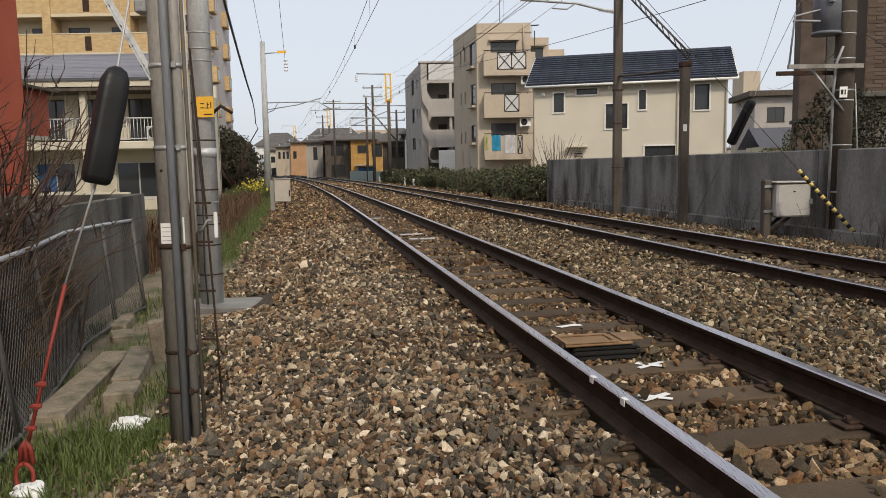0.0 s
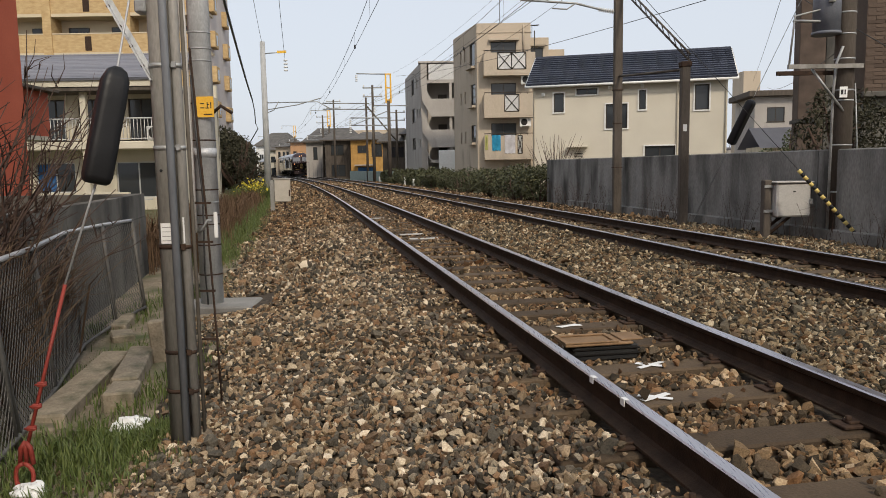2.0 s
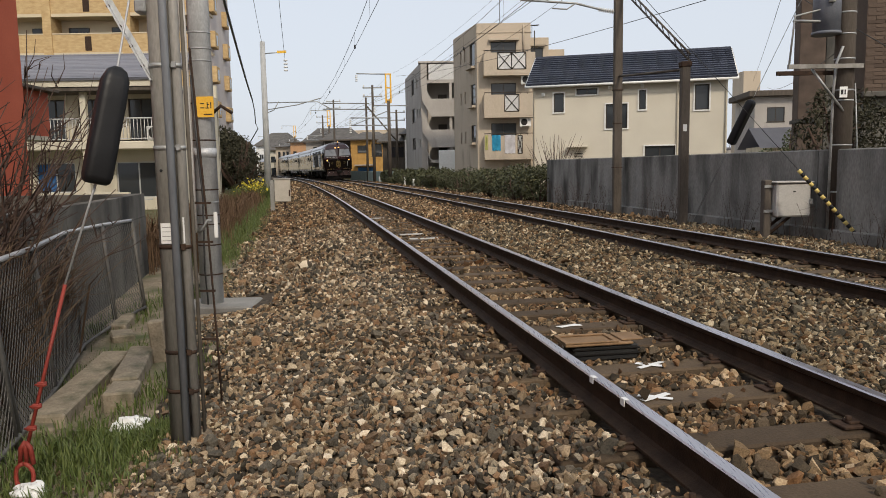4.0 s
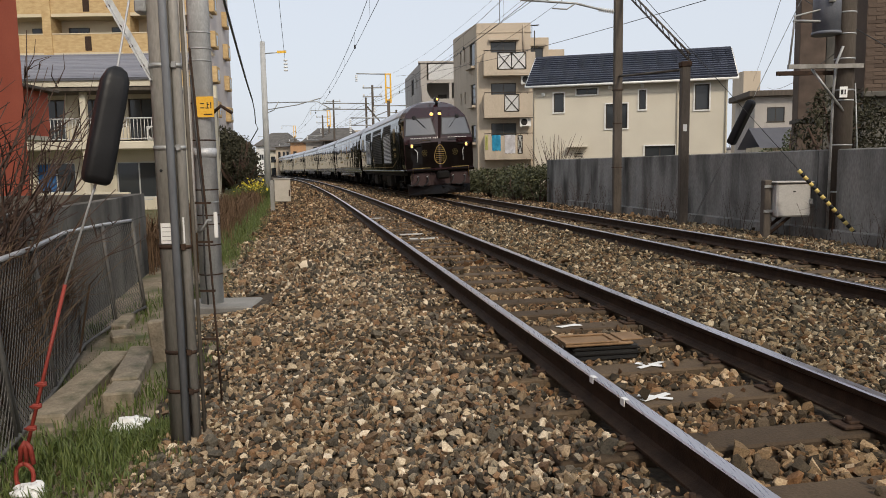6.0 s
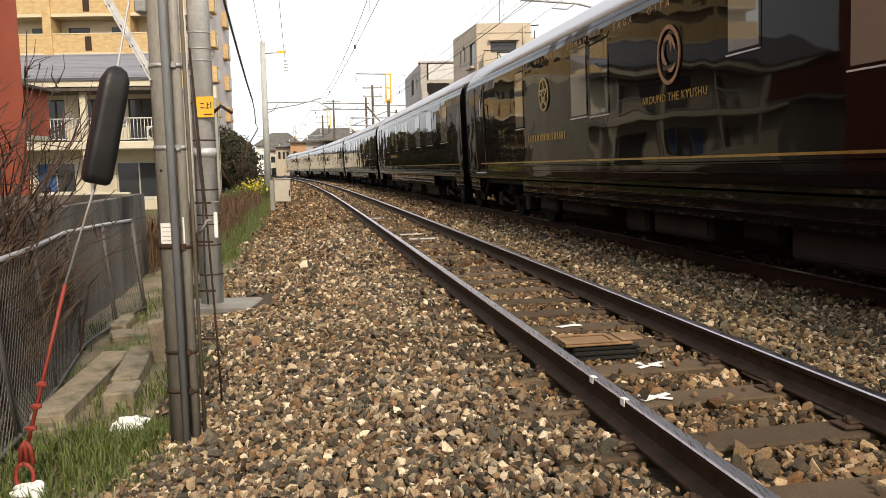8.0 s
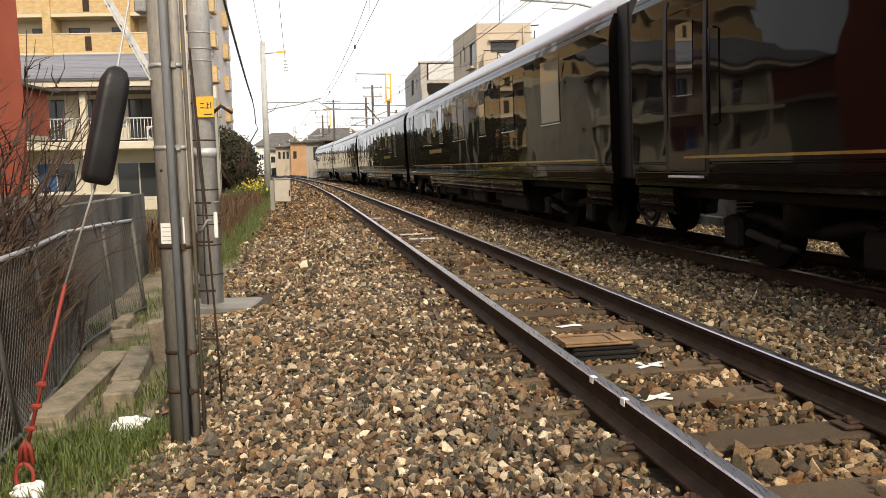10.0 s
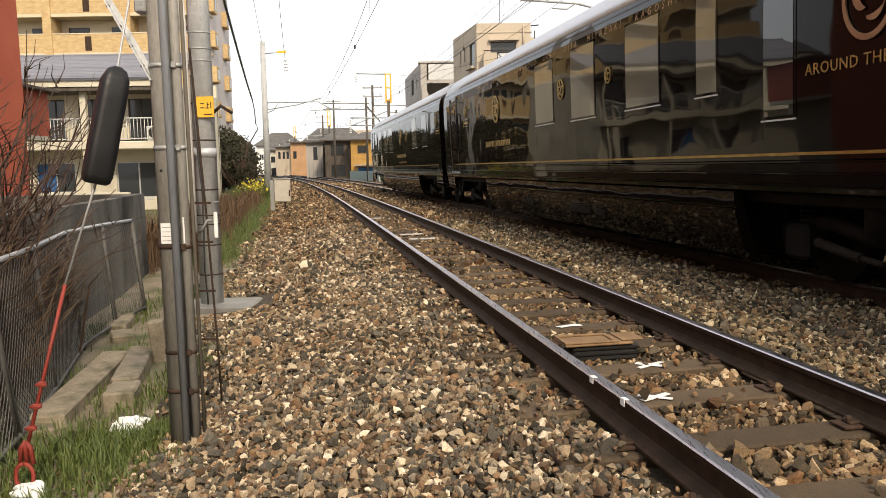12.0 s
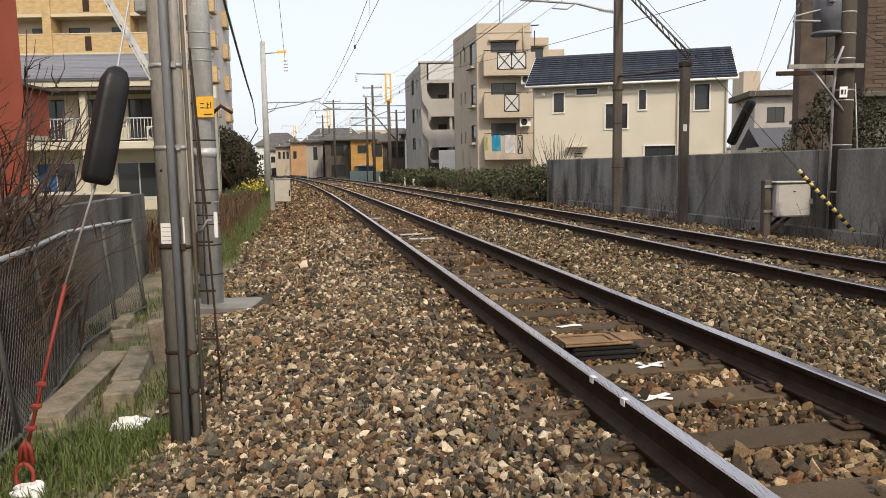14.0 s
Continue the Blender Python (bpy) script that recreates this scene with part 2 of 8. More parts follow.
M = {
    "ballast": surface("ballast_bed", (0.035, 0.028, 0.021), (0.10, 0.078, 0.057), 22, 0.9, bump=1.0, bscale=35, fine=0.8),
    "stone": stone_mix("crushed_stone"),
    # the same stone mix tinted darker throughout, browner here and greyer below
    "brown_stone": stone_mix("darker_brown_stone", (0.70, 0.57, 0.44), 0.65),
    "grey_stone": stone_mix("grey_olive_stone", (0.70, 0.68, 0.61), 0.75),
    "dirt": surface("bare_earth", (0.15, 0.12, 0.086), (0.27, 0.22, 0.16), 3, 0.95, bump=0.8, bscale=40, fine=0.6, stain=((0.06, 0.08, 0.03), 1.2, 0.5, 0.7)),
    "verge": surface("weedy_earth", (0.075, 0.085, 0.035), (0.16, 0.14, 0.085), 2, 0.95, bump=0.8, bscale=40, fine=0.6),
    "grass": surface("grass_blade", (0.045, 0.075, 0.014), (0.13, 0.155, 0.045), 3, 0.6, bump=0, fine=0.1, spread="island"),
    "dry": surface("dry_stalk", (0.075, 0.045, 0.027), (0.15, 0.095, 0.058), 4, 0.9, bump=0, fine=0.2, spread="island"),
    "rail": surface("rail_steel", (0.024, 0.0145, 0.0095), (0.05, 0.030, 0.019), 12, 0.75, 0.1, bump=0.3, bscale=120),
    "railhead": surface("polished_rail_top", (0.46, 0.43, 0.45), (0.56, 0.53, 0.55), 6, 0.3, 1.0, bump=0.0, bscale=150, stretch=(1, 0.05, 1)),
    "sleeper": surface("weathered_sleeper", (0.055, 0.039, 0.026), (0.135, 0.097, 0.063), 10, 0.9, bump=0.6, bscale=70, fine=0.5, spread="object", stain=((0.062, 0.042, 0.028), 2.2, 0.45, 0.8)),
    "iron": surface("rusty_iron", (0.035, 0.024, 0.02), (0.075, 0.045, 0.03), 20, 0.8, 0.2, bump=0.3),
    "concrete": surface("weathered_concrete", (0.22, 0.215, 0.2), (0.33, 0.32, 0.3), 1.2, 0.9, bump=0.3, bscale=70, stain=((0.11, 0.105, 0.1), 0.9, 0.48, 0.7), stretch=(1, 1, 0.45)),
    "darkconcrete": surface("sooty_concrete", (0.10, 0.094, 0.084), (0.19, 0.18, 0.16), 1.5, 0.92, bump=0.4, bscale=60, stain=((0.03, 0.03, 0.03), 1.3, 0.45, 0.7), stretch=(1, 1, 0.4)),
    "wallconcrete": surface("grey_panel_concrete", (0.185, 0.18, 0.168), (0.315, 0.306, 0.288), 1.6, 0.92, bump=0.35, bscale=45, fine=0.5, stain=((0.06, 0.057, 0.052), 1.5, 0.46, 0.68), stretch=(1, 1, 0.3)),
    "pole": surface("grey_steel_pole", (0.22, 0.21, 0.19), (0.31, 0.295, 0.27), 4, 0.6, 0.1, bump=0.15, bscale=90, stain=((0.10, 0.09, 0.075), 3, 0.5, 0.75), stretch=(1, 1, 0.25)),
    "galv": surface("galvanised_steel", (0.30, 0.31, 0.31), (0.42, 0.43, 0.43), 7, 0.5, 0.45, bump=0.1, bscale=60, stain=((0.24, 0.24, 0.23), 3, 0.5, 0.7)),
    "brownpole": surface("brown_weathered_pole", (0.07, 0.058, 0.048), (0.125, 0.105, 0.088), 5, 0.85, bump=0.3, bscale=60, stretch=(1, 1, 0.2)),
    "rubber": surface("black_plastic", (0.004, 0.004, 0.005), (0.008, 0.008, 0.009), 5, 0.5, bump=0.1, bscale=50, fine=0.1),
    "redpaint": surface("red_painted_iron", (0.20, 0.028, 0.02), (0.29, 0.045, 0.03), 12, 0.6, bump=0.3, bscale=70),
    "yellow": surface("yellow_paint", (0.78, 0.42, 0.04), (0.84, 0.49, 0.07), 9, 0.6, bump=0.05),
    "black": surface("black_paint", (0.010, 0.010, 0.011), (0.02, 0.02, 0.02), 9, 0.6, bump=0.1),
    "white": surface("white_paint", (0.72, 0.72, 0.70), (0.82, 0.82, 0.8), 6, 0.6, bump=0.05, fine=0.15),
    "cream": surface("cream_siding", (0.58, 0.535, 0.45), (0.64, 0.595, 0.50), 0.7, 0.85, bump=0.15, bscale=30, fine=0.15),
    "beige": surface("beige_tile_render", (0.44, 0.37, 0.29), (0.51, 0.43, 0.34), 0.6, 0.85, bump=0.2, bscale=25, fine=0.2, stain=((0.27, 0.23, 0.19), 0.8, 0.56, 0.8), stretch=(1, 1, 0.4)),
    "greywall": surface("pale_grey_render", (0.36, 0.335, 0.31), (0.44, 0.41, 0.38), 0.6, 0.85, bump=0.2, bscale=25, fine=0.2, stain=((0.25, 0.23, 0.21), 0.7, 0.55, 0.8), stretch=(1, 1, 0.4)),
    "tan": surface("tan_stone_tile", (0.44, 0.295, 0.145), (0.58, 0.425, 0.235), 2.2, 0.8, bump=0.2, bscale=20, fine=0.3, stretch=(1, 1, 2.5)),
    "tanlight": surface("pale_tan_render", (0.55, 0.465, 0.335), (0.61, 0.525, 0.39), 0.7, 0.85, bump=0.1, bscale=25, fine=0.15),
    "oldwhite": surface("aged_cream_render", (0.52, 0.47, 0.37), (0.64, 0.59, 0.48), 0.7, 0.85, bump=0.15, bscale=25, fine=0.2, stain=((0.4, 0.36, 0.28), 0.9, 0.55, 0.8)),
    "red": surface("brick_red_render", (0.36, 0.085, 0.05), (0.43, 0.11, 0.065), 0.9, 0.85, bump=0.2, bscale=30, fine=0.2),
    "tile": surface("slate_roof_tile", (0.028, 0.034, 0.052), (0.05, 0.057, 0.082), 3, 0.5, bump=0.1, fine=0.2, spread="object"),
    "roofgrey": surface("grey_roof_sheet", (0.15, 0.155, 0.18), (0.22, 0.22, 0.245), 2, 0.7, bump=0.1, fine=0.25, spread="object"),
    "brick": surface("brown_brick", (0.085, 0.062, 0.05), (0.15, 0.11, 0.085), 3, 0.9, bump=0.3, spread="object"),
    "wood": surface("ochre_boards", (0.38, 0.21, 0.07), (0.5, 0.3, 0.10), 2, 0.8, bump=0.2, fine=0.2),
    "glass": gloss("window_glass", (0.035, 0.04, 0.045), 0.05, 0.0, 0.002, 0.6),
    "frame": surface("bronze_window_frame", (0.035, 0.028, 0.022), (0.06, 0.048, 0.038), 9, 0.5, 0.3, bump=0.05),
    "alum": surface("pale_aluminium", (0.5, 0.5, 0.49), (0.6, 0.6, 0.59), 9, 0.45, 0.4, bump=0.05),
    "leaf": surface("evergreen_leaf", (0.026, 0.042, 0.015), (0.085, 0.10, 0.036), 3, 0.6, bump=0, fine=0.1, spread="island"),
    "hedgeleaf": surface("olive_hedge_leaf", (0.022, 0.03, 0.013), (0.095, 0.095, 0.042), 3, 0.65, bump=0, fine=0.1, spread="island"),
    "duskleaf": surface("dusky_winter_leaf", (0.022, 0.024, 0.014), (0.066, 0.06, 0.037), 3, 0.7, bump=0, fine=0.1, spread="island"),
    "twig": surface("bare_twig", (0.055, 0.035, 0.028), (0.10, 0.065, 0.05), 6, 0.9, bump=0.1),
    "flower": surface("yellow_blossom", (0.45, 0.36, 0.04), (0.6, 0.5, 0.08), 9, 0.8, bump=0, spread="island"),
    "wire": surface("weathered_wire", (0.03, 0.03, 0.03), (0.06, 0.06, 0.06), 9, 0.6, 0.2, bump=0),
    "porcelain": surface("white_porcelain", (0.7, 0.7, 0.68), (0.8, 0.8, 0.78), 9, 0.25, bump=0),
    "maroon": gloss("dark_maroon_lacquer", (0.012, 0.004, 0.004), 0.035, 0.0, 0.0035, 0.45, ior=1.22),
    "lacquer": gloss("black_brown_lacquer", (0.006, 0.0042, 0.0035), 0.03, 0.0, 0.011, 0.45, ior=1.26),
    "trainroof": surface("silver_train_roof", (0.42, 0.42, 0.45), (0.54, 0.54, 0.57), 2, 0.35, 0.6, bump=0.05, stretch=(1, 0.1, 1)),
    "gold": surface("polished_gold_trim", (0.36, 0.245, 0.085), (0.48, 0.34, 0.13), 8, 0.35, 0.9, bump=0.05),
    "underframe": surface("black_running_gear", (0.004, 0.0035, 0.003), (0.009, 0.0075, 0.0065), 7, 0.7, 0.1, bump=0.3),
    "louvre": surface("brushed_louvre_metal", (0.42, 0.41, 0.40), (0.55, 0.54, 0.53), 8, 0.4, 0.7, bump=0.05),
    "mauve": gloss("mauve_bronze_panel", (0.11, 0.075, 0.075), 0.12, 0.5, 0.002),
    "traininglass": gloss("tinted_train_glass", (0.012, 0.012, 0.013), 0.015, 0.0, 0.001, 1.0, ior=1.5),
    "lamp": glow("warm_headlamp", (1.0, 0.47, 0.13), 2.0),
    "cloth_blue": surface("blue_towel", (0.03, 0.33, 0.55), (0.05, 0.42, 0.65), 9, 0.9),
    "cloth_yellow": surface("yellow_towel", (0.55, 0.55, 0.2), (0.62, 0.6, 0.28), 9, 0.9),
    "cloth_white": surface("white_towel", (0.7, 0.68, 0.7), (0.8, 0.78, 0.8), 9, 0.9),
}


# ---- building helpers ----
def thing(name, m, label, category, group="", kind=""):
    ob = new(name)
    ob.empty_display_size = 0.2
    ob.matrix_world = m
    return tagged(ob, label, category, group, kind)


def put(name, bm, material, m=None, smooth=False):
    """The bmesh as one top-level mesh object."""
    me = bpy.data.meshes.new(name)
    bmesh.ops.recalc_face_normals(bm, faces=bm.faces)
    bm.to_mesh(me)
    bm.free()
    for mm in material if isinstance(material, (list, tuple)) else [material]:
        me.materials.append(M[mm])
    if smooth:
        me.polygons.foreach_set("use_smooth", [True] * len(me.polygons))
    ob = new(name, me)
    if m is not None:
        ob.matrix_world = m
    return ob


def part(name, bm, material, parent, label="", smooth=False, at=None):
    ob = put(name, bm, material, None, smooth)
    ob.parent = parent
    if at is not None:
        ob.matrix_basis = at
    return tagged(ob, label)


def share(name, mesh, parent, at):
    ob = new(name, mesh)
    ob.parent = parent
    ob.matrix_basis = at
    return ob


def box(bm, x0, x1, y0, y1, z0, z1, bevel=0.0, m=None):
    r = bmesh.ops.create_cube(bm, size=1.0)
    vs = r["verts"]
    for v in vs:
        v.co = Vector((x0 + (v.co.x + 0.5) * (x1 - x0), y0 + (v.co.y + 0.5) * (y1 - y0), z0 + (v.co.z + 0.5) * (z1 - z0)))
    if bevel:
        es = list({e for v in vs for e in v.link_edges})
        out = bmesh.ops.bevel(bm, geom=es, offset=bevel, segments=1, affect="EDGES", profile=0.5)
        vs = list(dict.fromkeys(out["verts"] + [v for v in vs if v.is_valid]))
    if m is not None:
        for v in vs:
            if v.is_valid:
                v.co = m @ v.co
    return bm


def slab(x0, x1, y0, y1, z0, z1, bevel=0.0):
    return box(bmesh.new(), x0, x1, y0, y1, z0, z1, bevel)


def rod(bm, a, b, r0, r1=None, seg=10, cap=True):
    """A tapered round bar from a to b."""
    a, b = Vector(a), Vector(b)
    r1 = r0 if r1 is None else r1
    q = (b - a).to_track_quat("Z", "Y").to_matrix()
    rings = []
    for c, r in ((a, r0), (b, r1)):
        rings.append([bm.verts.new(c + q @ Vector((r * math.cos(2 * math.pi * i / seg), r * math.sin(2 * math.pi * i / seg), 0))) for i in range(seg)])
    for i in range(seg):
        f = bm.faces.new((rings[0][i], rings[0][(i + 1) % seg], rings[1][(i + 1) % seg], rings[1][i]))
        f.smooth = True
    if cap:
        bm.faces.new(rings[0][::-1])
        bm.faces.new(rings[1])
    return bm


def tube(bm, pts, r, seg=6, square=False):
    """A round bar along a line of points."""
    pts = [Vector(p) for p in pts]
    rings = []
    for i, p in enumerate(pts):
        d = (pts[min(i + 1, len(pts) - 1)] - pts[max(i - 1, 0)])
        q = d.to_track_quat("Z", "Y").to_matrix()
        rr = r[i] if isinstance(r, (list, tuple)) else r
        ring = []
        for k in range(seg):
            c, n = math.cos(2 * math.pi * k / seg), math.sin(2 * math.pi * k / seg)
            f = 0.92 * (c ** 6 + n ** 6) ** (-1 / 6) if square else 1.0
            ring.append(bm.verts.new(p + q @ Vector((rr * f * c, rr * f * n, 0))))
        rings.append(ring)
    for a, b in zip(rings, rings[1:]):
        for k in range(seg):
            bm.faces.new((a[k], a[(k + 1) % seg], b[(k + 1) % seg], b[k])).smooth = True
    bm.faces.new(rings[0][::-1])
    bm.faces.new(rings[-1])
    return bm


def sweep(bm, profile, places, closed=True):
    """A profile of (off, z) pairs drawn along places, a list of functions' results (off, z) -> point."""
    rings = [[bm.verts.new(f(o, z)) for o, z in profile] for f in places]
    n = len(profile)
    for a, b in zip(rings, rings[1:]):
        for k in range(n if closed else n - 1):
            bm.faces.new((a[k], a[(k + 1) % n], b[(k + 1) % n], b[k]))
    if closed:
        bm.faces.new(rings[0][::-1])
        bm.faces.new(rings[-1])
    return bm


def prism(pts, vec):
    """A flat polygon of points drawn out along a vector."""
    bm = bmesh.new()
    a = [bm.verts.new(p) for p in pts]
    b = [bm.verts.new(Vector(p) + Vector(vec)) for p in pts]
    bm.faces.new(a)
    bm.faces.new(b[::-1])
    for i in range(len(a)):
        j = (i + 1) % len(a)
        bm.faces.new((a[i], a[j], b[j], b[i]))
    return bm


def soft(pts, n=4):
    """The points with rounded turns between them."""
    q = [Vector(p) for p in pts]
    out = []
    for i in range(len(q) - 1):
        p0, p1, p2, p3 = q[max(i - 1, 0)], q[i], q[i + 1], q[min(i + 2, len(q) - 1)]
        for k in range(n):
            u = k / n
            out.append(0.5 * (2 * p1 + (p2 - p0) * u + (2 * p0 - 5 * p1 + 4 * p2 - p3) * u * u + (3 * p1 - p0 - 3 * p2 + p3) * u ** 3))
    return out + [q[-1]]


def sag(a, b, dip, n=12):
    a, b = Vector(a), Vector(b)
    return [a.lerp(b, i / n) - Vector((0, 0, dip * 4 * (i / n) * (1 - i / n))) for i in range(n + 1)]


# ---- ground and tracks ----
def ground():
    ss = [-420, -180, -60, -20] + list(np.arange(-6, 30, 0.6)) + list(np.arange(30, 80, 2.0)) + list(np.arange(80, 340, 8.0)) + [380, 450, 600, 690]
    bm = bmesh.new()
    rows = []
    for s in ss:
        row = []
        for o in GROUND_OFF:
            p = on_line(s, o, ground_z(o))
            if -9 < o < 8 and s < 90:
                p.z += 0.02 * noise.noise(Vector((p.x * 1.3, p.y * 1.3, 0)))
            if -2.7 < o < 6.9 and s < 32:
                p.z -= 0.03                          # the loose stones lie on this
            row.append(bm.verts.new(p))
        rows.append(row)
    for i in range(len(rows) - 1):
        for j in range(len(GROUND_OFF) - 1):
            f = bm.faces.new((rows[i][j], rows[i][j + 1], rows[i + 1][j + 1], rows[i + 1][j]))
            o, s = GROUND_OFF[j], ss[i]
            left = -3.05 if s < 14 else -2.65
            f.material_index = 0 if left <= o < 6.9 else (1 if s < 9 or o > 7 else 2)
            f.smooth = True
    ob = put("ground", bm, ["ballast", "dirt", "verge"])
    tagged(ob, "brown crushed-stone ballast bed with earth beside it", "ground", kind="structure")
    return ob


RAIL = [(-0.0635, 0.0), (-0.0635, 0.012), (-0.02, 0.03), (-0.008, 0.045), (-0.008, 0.11), (-0.03, 0.122), (-0.0325, 0.146), (-0.026, 0.153),
        (0.026, 0.153), (0.0325, 0.146), (0.03, 0.122), (0.008, 0.11), (0.008, 0.045), (0.02, 0.03), (0.0635, 0.012), (0.0635, 0.0)]


def rail(off, top, name):
    ss = list(np.arange(-180, -4, 8.0)) + list(np.arange(-4, 60, 0.75)) + list(np.arange(60, 345, 3.0))
    bm = bmesh.new()
    sweep(bm, RAIL, [(lambda o, z, s=s: on_line(s, off + o, top - 0.153 + z)) for s in ss])
    for f in bm.faces:
        if len(f.verts) == 4 and f.calc_center_median().z > top - 0.0045:
            f.material_index = 1
    ob = put(name, bm, ["rail", "railhead"])
    return tagged(ob, "rust-brown steel rail with a bright polished running surface", "rail", group="rails")


def sleepers():
    behind = random.Random(3)
    bm = slab(-1.0, 1.0, -0.105, 0.105, -0.14, 0.0, 0.012)
    me = None
    for off, top in ((0.0, -0.168), (TRACK2, Z2 - 0.168)):
        for i in [*range(-3, 110), *range(-45, -3)]:
            s = SLEEPER_AT + SLEEPER_STEP * i
            rnd = random if i >= -3 else behind
            if me is None:
                ob = put("sleeper", bm, "sleeper")
                me = ob.data
            else:
                ob = new("sleeper", me)
            tilt = math.degrees(CANT2 / 0.566) if off else 0
            ob.matrix_world = on_line_pose(s, off + rnd.uniform(-0.02, 0.02), top + rnd.uniform(-0.006, 0.004), rnd.uniform(-0.8, 0.8)) @ pose(0, 0, 0, 0, -tilt, 0)
            tagged(ob, "weathered dark wooden sleeper bedded in ballast", "sleeper", group="sleepers")


ground()
for _off, _top in ((-0.566, 0.0), (0.566, 0.0), (TRACK2 - 0.566, Z2 - CANT2), (TRACK2 + 0.566, Z2 + CANT2)):
    rail(_off, _top, "rail")
sleepers()


# ---- shared building pieces ----
def holed_wall(x0, x1, z0, z1, thick, holes):
    """An upright wall in the plane y = 0 with its back at y = thick, and real openings (x0, x1, z0, z1)."""
    bm = bmesh.new()
    xs = sorted({x0, x1, *[v for h in holes for v in h[:2] if x0 < v < x1]})
    zs = sorted({z0, z1, *[v for h in holes for v in h[2:] if z0 < v < z1]})
    solid = {}
    for i in range(len(xs) - 1):
        for j in range(len(zs) - 1):
            cx, cz = (xs[i] + xs[i + 1]) / 2, (zs[j] + zs[j + 1]) / 2
            solid[i, j] = not any(h[0] < cx < h[1] and h[2] < cz < h[3] for h in holes)
    cache = {}

    def v(i, j, y):
        if (i, j, y) not in cache:
            cache[i, j, y] = bm.verts.new((xs[i], y, zs[j]))
        return cache[i, j, y]
    for (i, j), s in solid.items():
        if not s:
            continue
        for y in (0.0, thick):
            bm.faces.new((v(i, j, y), v(i + 1, j, y), v(i + 1, j + 1, y), v(i, j + 1, y)))
        for di, dj, a, b in ((-1, 0, (i, j), (i, j + 1)), (1, 0, (i + 1, j), (i + 1, j + 1)), (0, -1, (i, j), (i + 1, j)), (0, 1, (i, j + 1), (i + 1, j + 1))):
            if not solid.get((i + di, j + dj), False):
                bm.faces.new((v(*a, 0.0), v(*b, 0.0), v(*b, thick), v(*a, thick)))
    return bm


def sash(parent, x0, x1, z0, z1, y=0.06, panes=2, frame_mat="frame", m=None, sill=True, glass="glass"):
    """A window set y metres back in its opening: frame, panes, sill."""
    bm = bmesh.new()
    t = 0.05
    for q in ((x0, x1, z0, z0 + t), (x0, x1, z1 - t, z1), (x0, x0 + t, z0 + t, z1 - t), (x1 - t, x1, z0 + t, z1 - t)):
        box(bm, q[0], q[1], y - 0.03, y + 0.03, q[2], q[3])
    w = (x1 - x0 - 2 * t) / panes
    for k in range(1, panes):
        xm = x0 + t + w * k
        box(bm, xm - 0.025, xm + 0.025, y - 0.02, y + 0.02, z0 + t, z1 - t)
    win = part("window", bm, frame_mat, parent, at=m)
    for k in range(panes):
        part("pane", slab(x0 + t + w * k, x0 + t + w * (k + 1), y + 0.0 + 0.012 * k, y + 0.006 + 0.012 * k, z0 + t, z1 - t), glass, win)
    if sill:
        part("sill", slab(x0 - 0.04, x1 + 0.04, -0.05, 0.05, z0 - 0.05, z0, 0.01), frame_mat, win)
    return win


def tube_part(name, pts, r, mat, parent, seg=6, label=""):
    return part(name, tube(bmesh.new(), pts, r, seg), mat, parent, label)


def leafy(name, rng, blobs, density, leaf, material, label, category, trunk=None, kind="", group=""):
    """A shrub or tree: many small leaves in uneven clumps, with limbs."""
    e = thing(name, Matrix(), label, category, group=group, kind=kind)
    V, F = [], []
    for cx, cy, cz, rx, ry, rz in blobs:
        n = int(density * rx * ry * rz * 8)
        for _ in range(n):
            d = rng.normal(size=3)
            d *= rng.uniform(0.55, 1.0) ** 0.6 / np.linalg.norm(d)
            c = np.array([cx + d[0] * rx, cy + d[1] * ry, cz + d[2] * rz])
            lump = noise.noise(Vector(c * 1.7))
            if lump < -0.22:
                continue
            a, b = rng.normal(size=3), rng.normal(size=3)
            a *= leaf * rng.uniform(0.6, 1.3) / np.linalg.norm(a)
            b *= leaf * 0.5 * rng.uniform(0.6, 1.3) / np.linalg.norm(b)
            i = len(V)
            V += [c - a, c - a * 0.2 + b, c + a, c - a * 0.2 - b]
            F.append((i, i + 1, i + 2, i + 3))
    me = bpy.data.meshes.new("crown")
    me.from_pydata([tuple(q) for q in V], [], F)
    me.materials.append(M[material])
    ob = new("crown", me)
    ob.parent = e
    tagged(ob, "small leaves in uneven clumps", kind="stuff")
    bm = bmesh.new()
    for cx, cy, cz, rx, ry, rz in blobs:
        base = Vector((cx, cy, cz - rz - 0.35)) if trunk is None else Vector(trunk)
        for _ in range(4):
            q = Vector((cx + rng.uniform(-0.7, 0.7) * rx, cy + rng.uniform(-0.7, 0.7) * ry, cz + rng.uniform(-0.2, 0.8) * rz))
            mid = base.lerp(q, 0.5) + Vector(rng.normal(size=3) * 0.12 * rx)
            tube(bm, [base, mid, q], [0.05, 0.03, 0.012] if trunk is None else [0.13, 0.07, 0.02], 5)
    part("branches", bm, "twig", e)
    return e


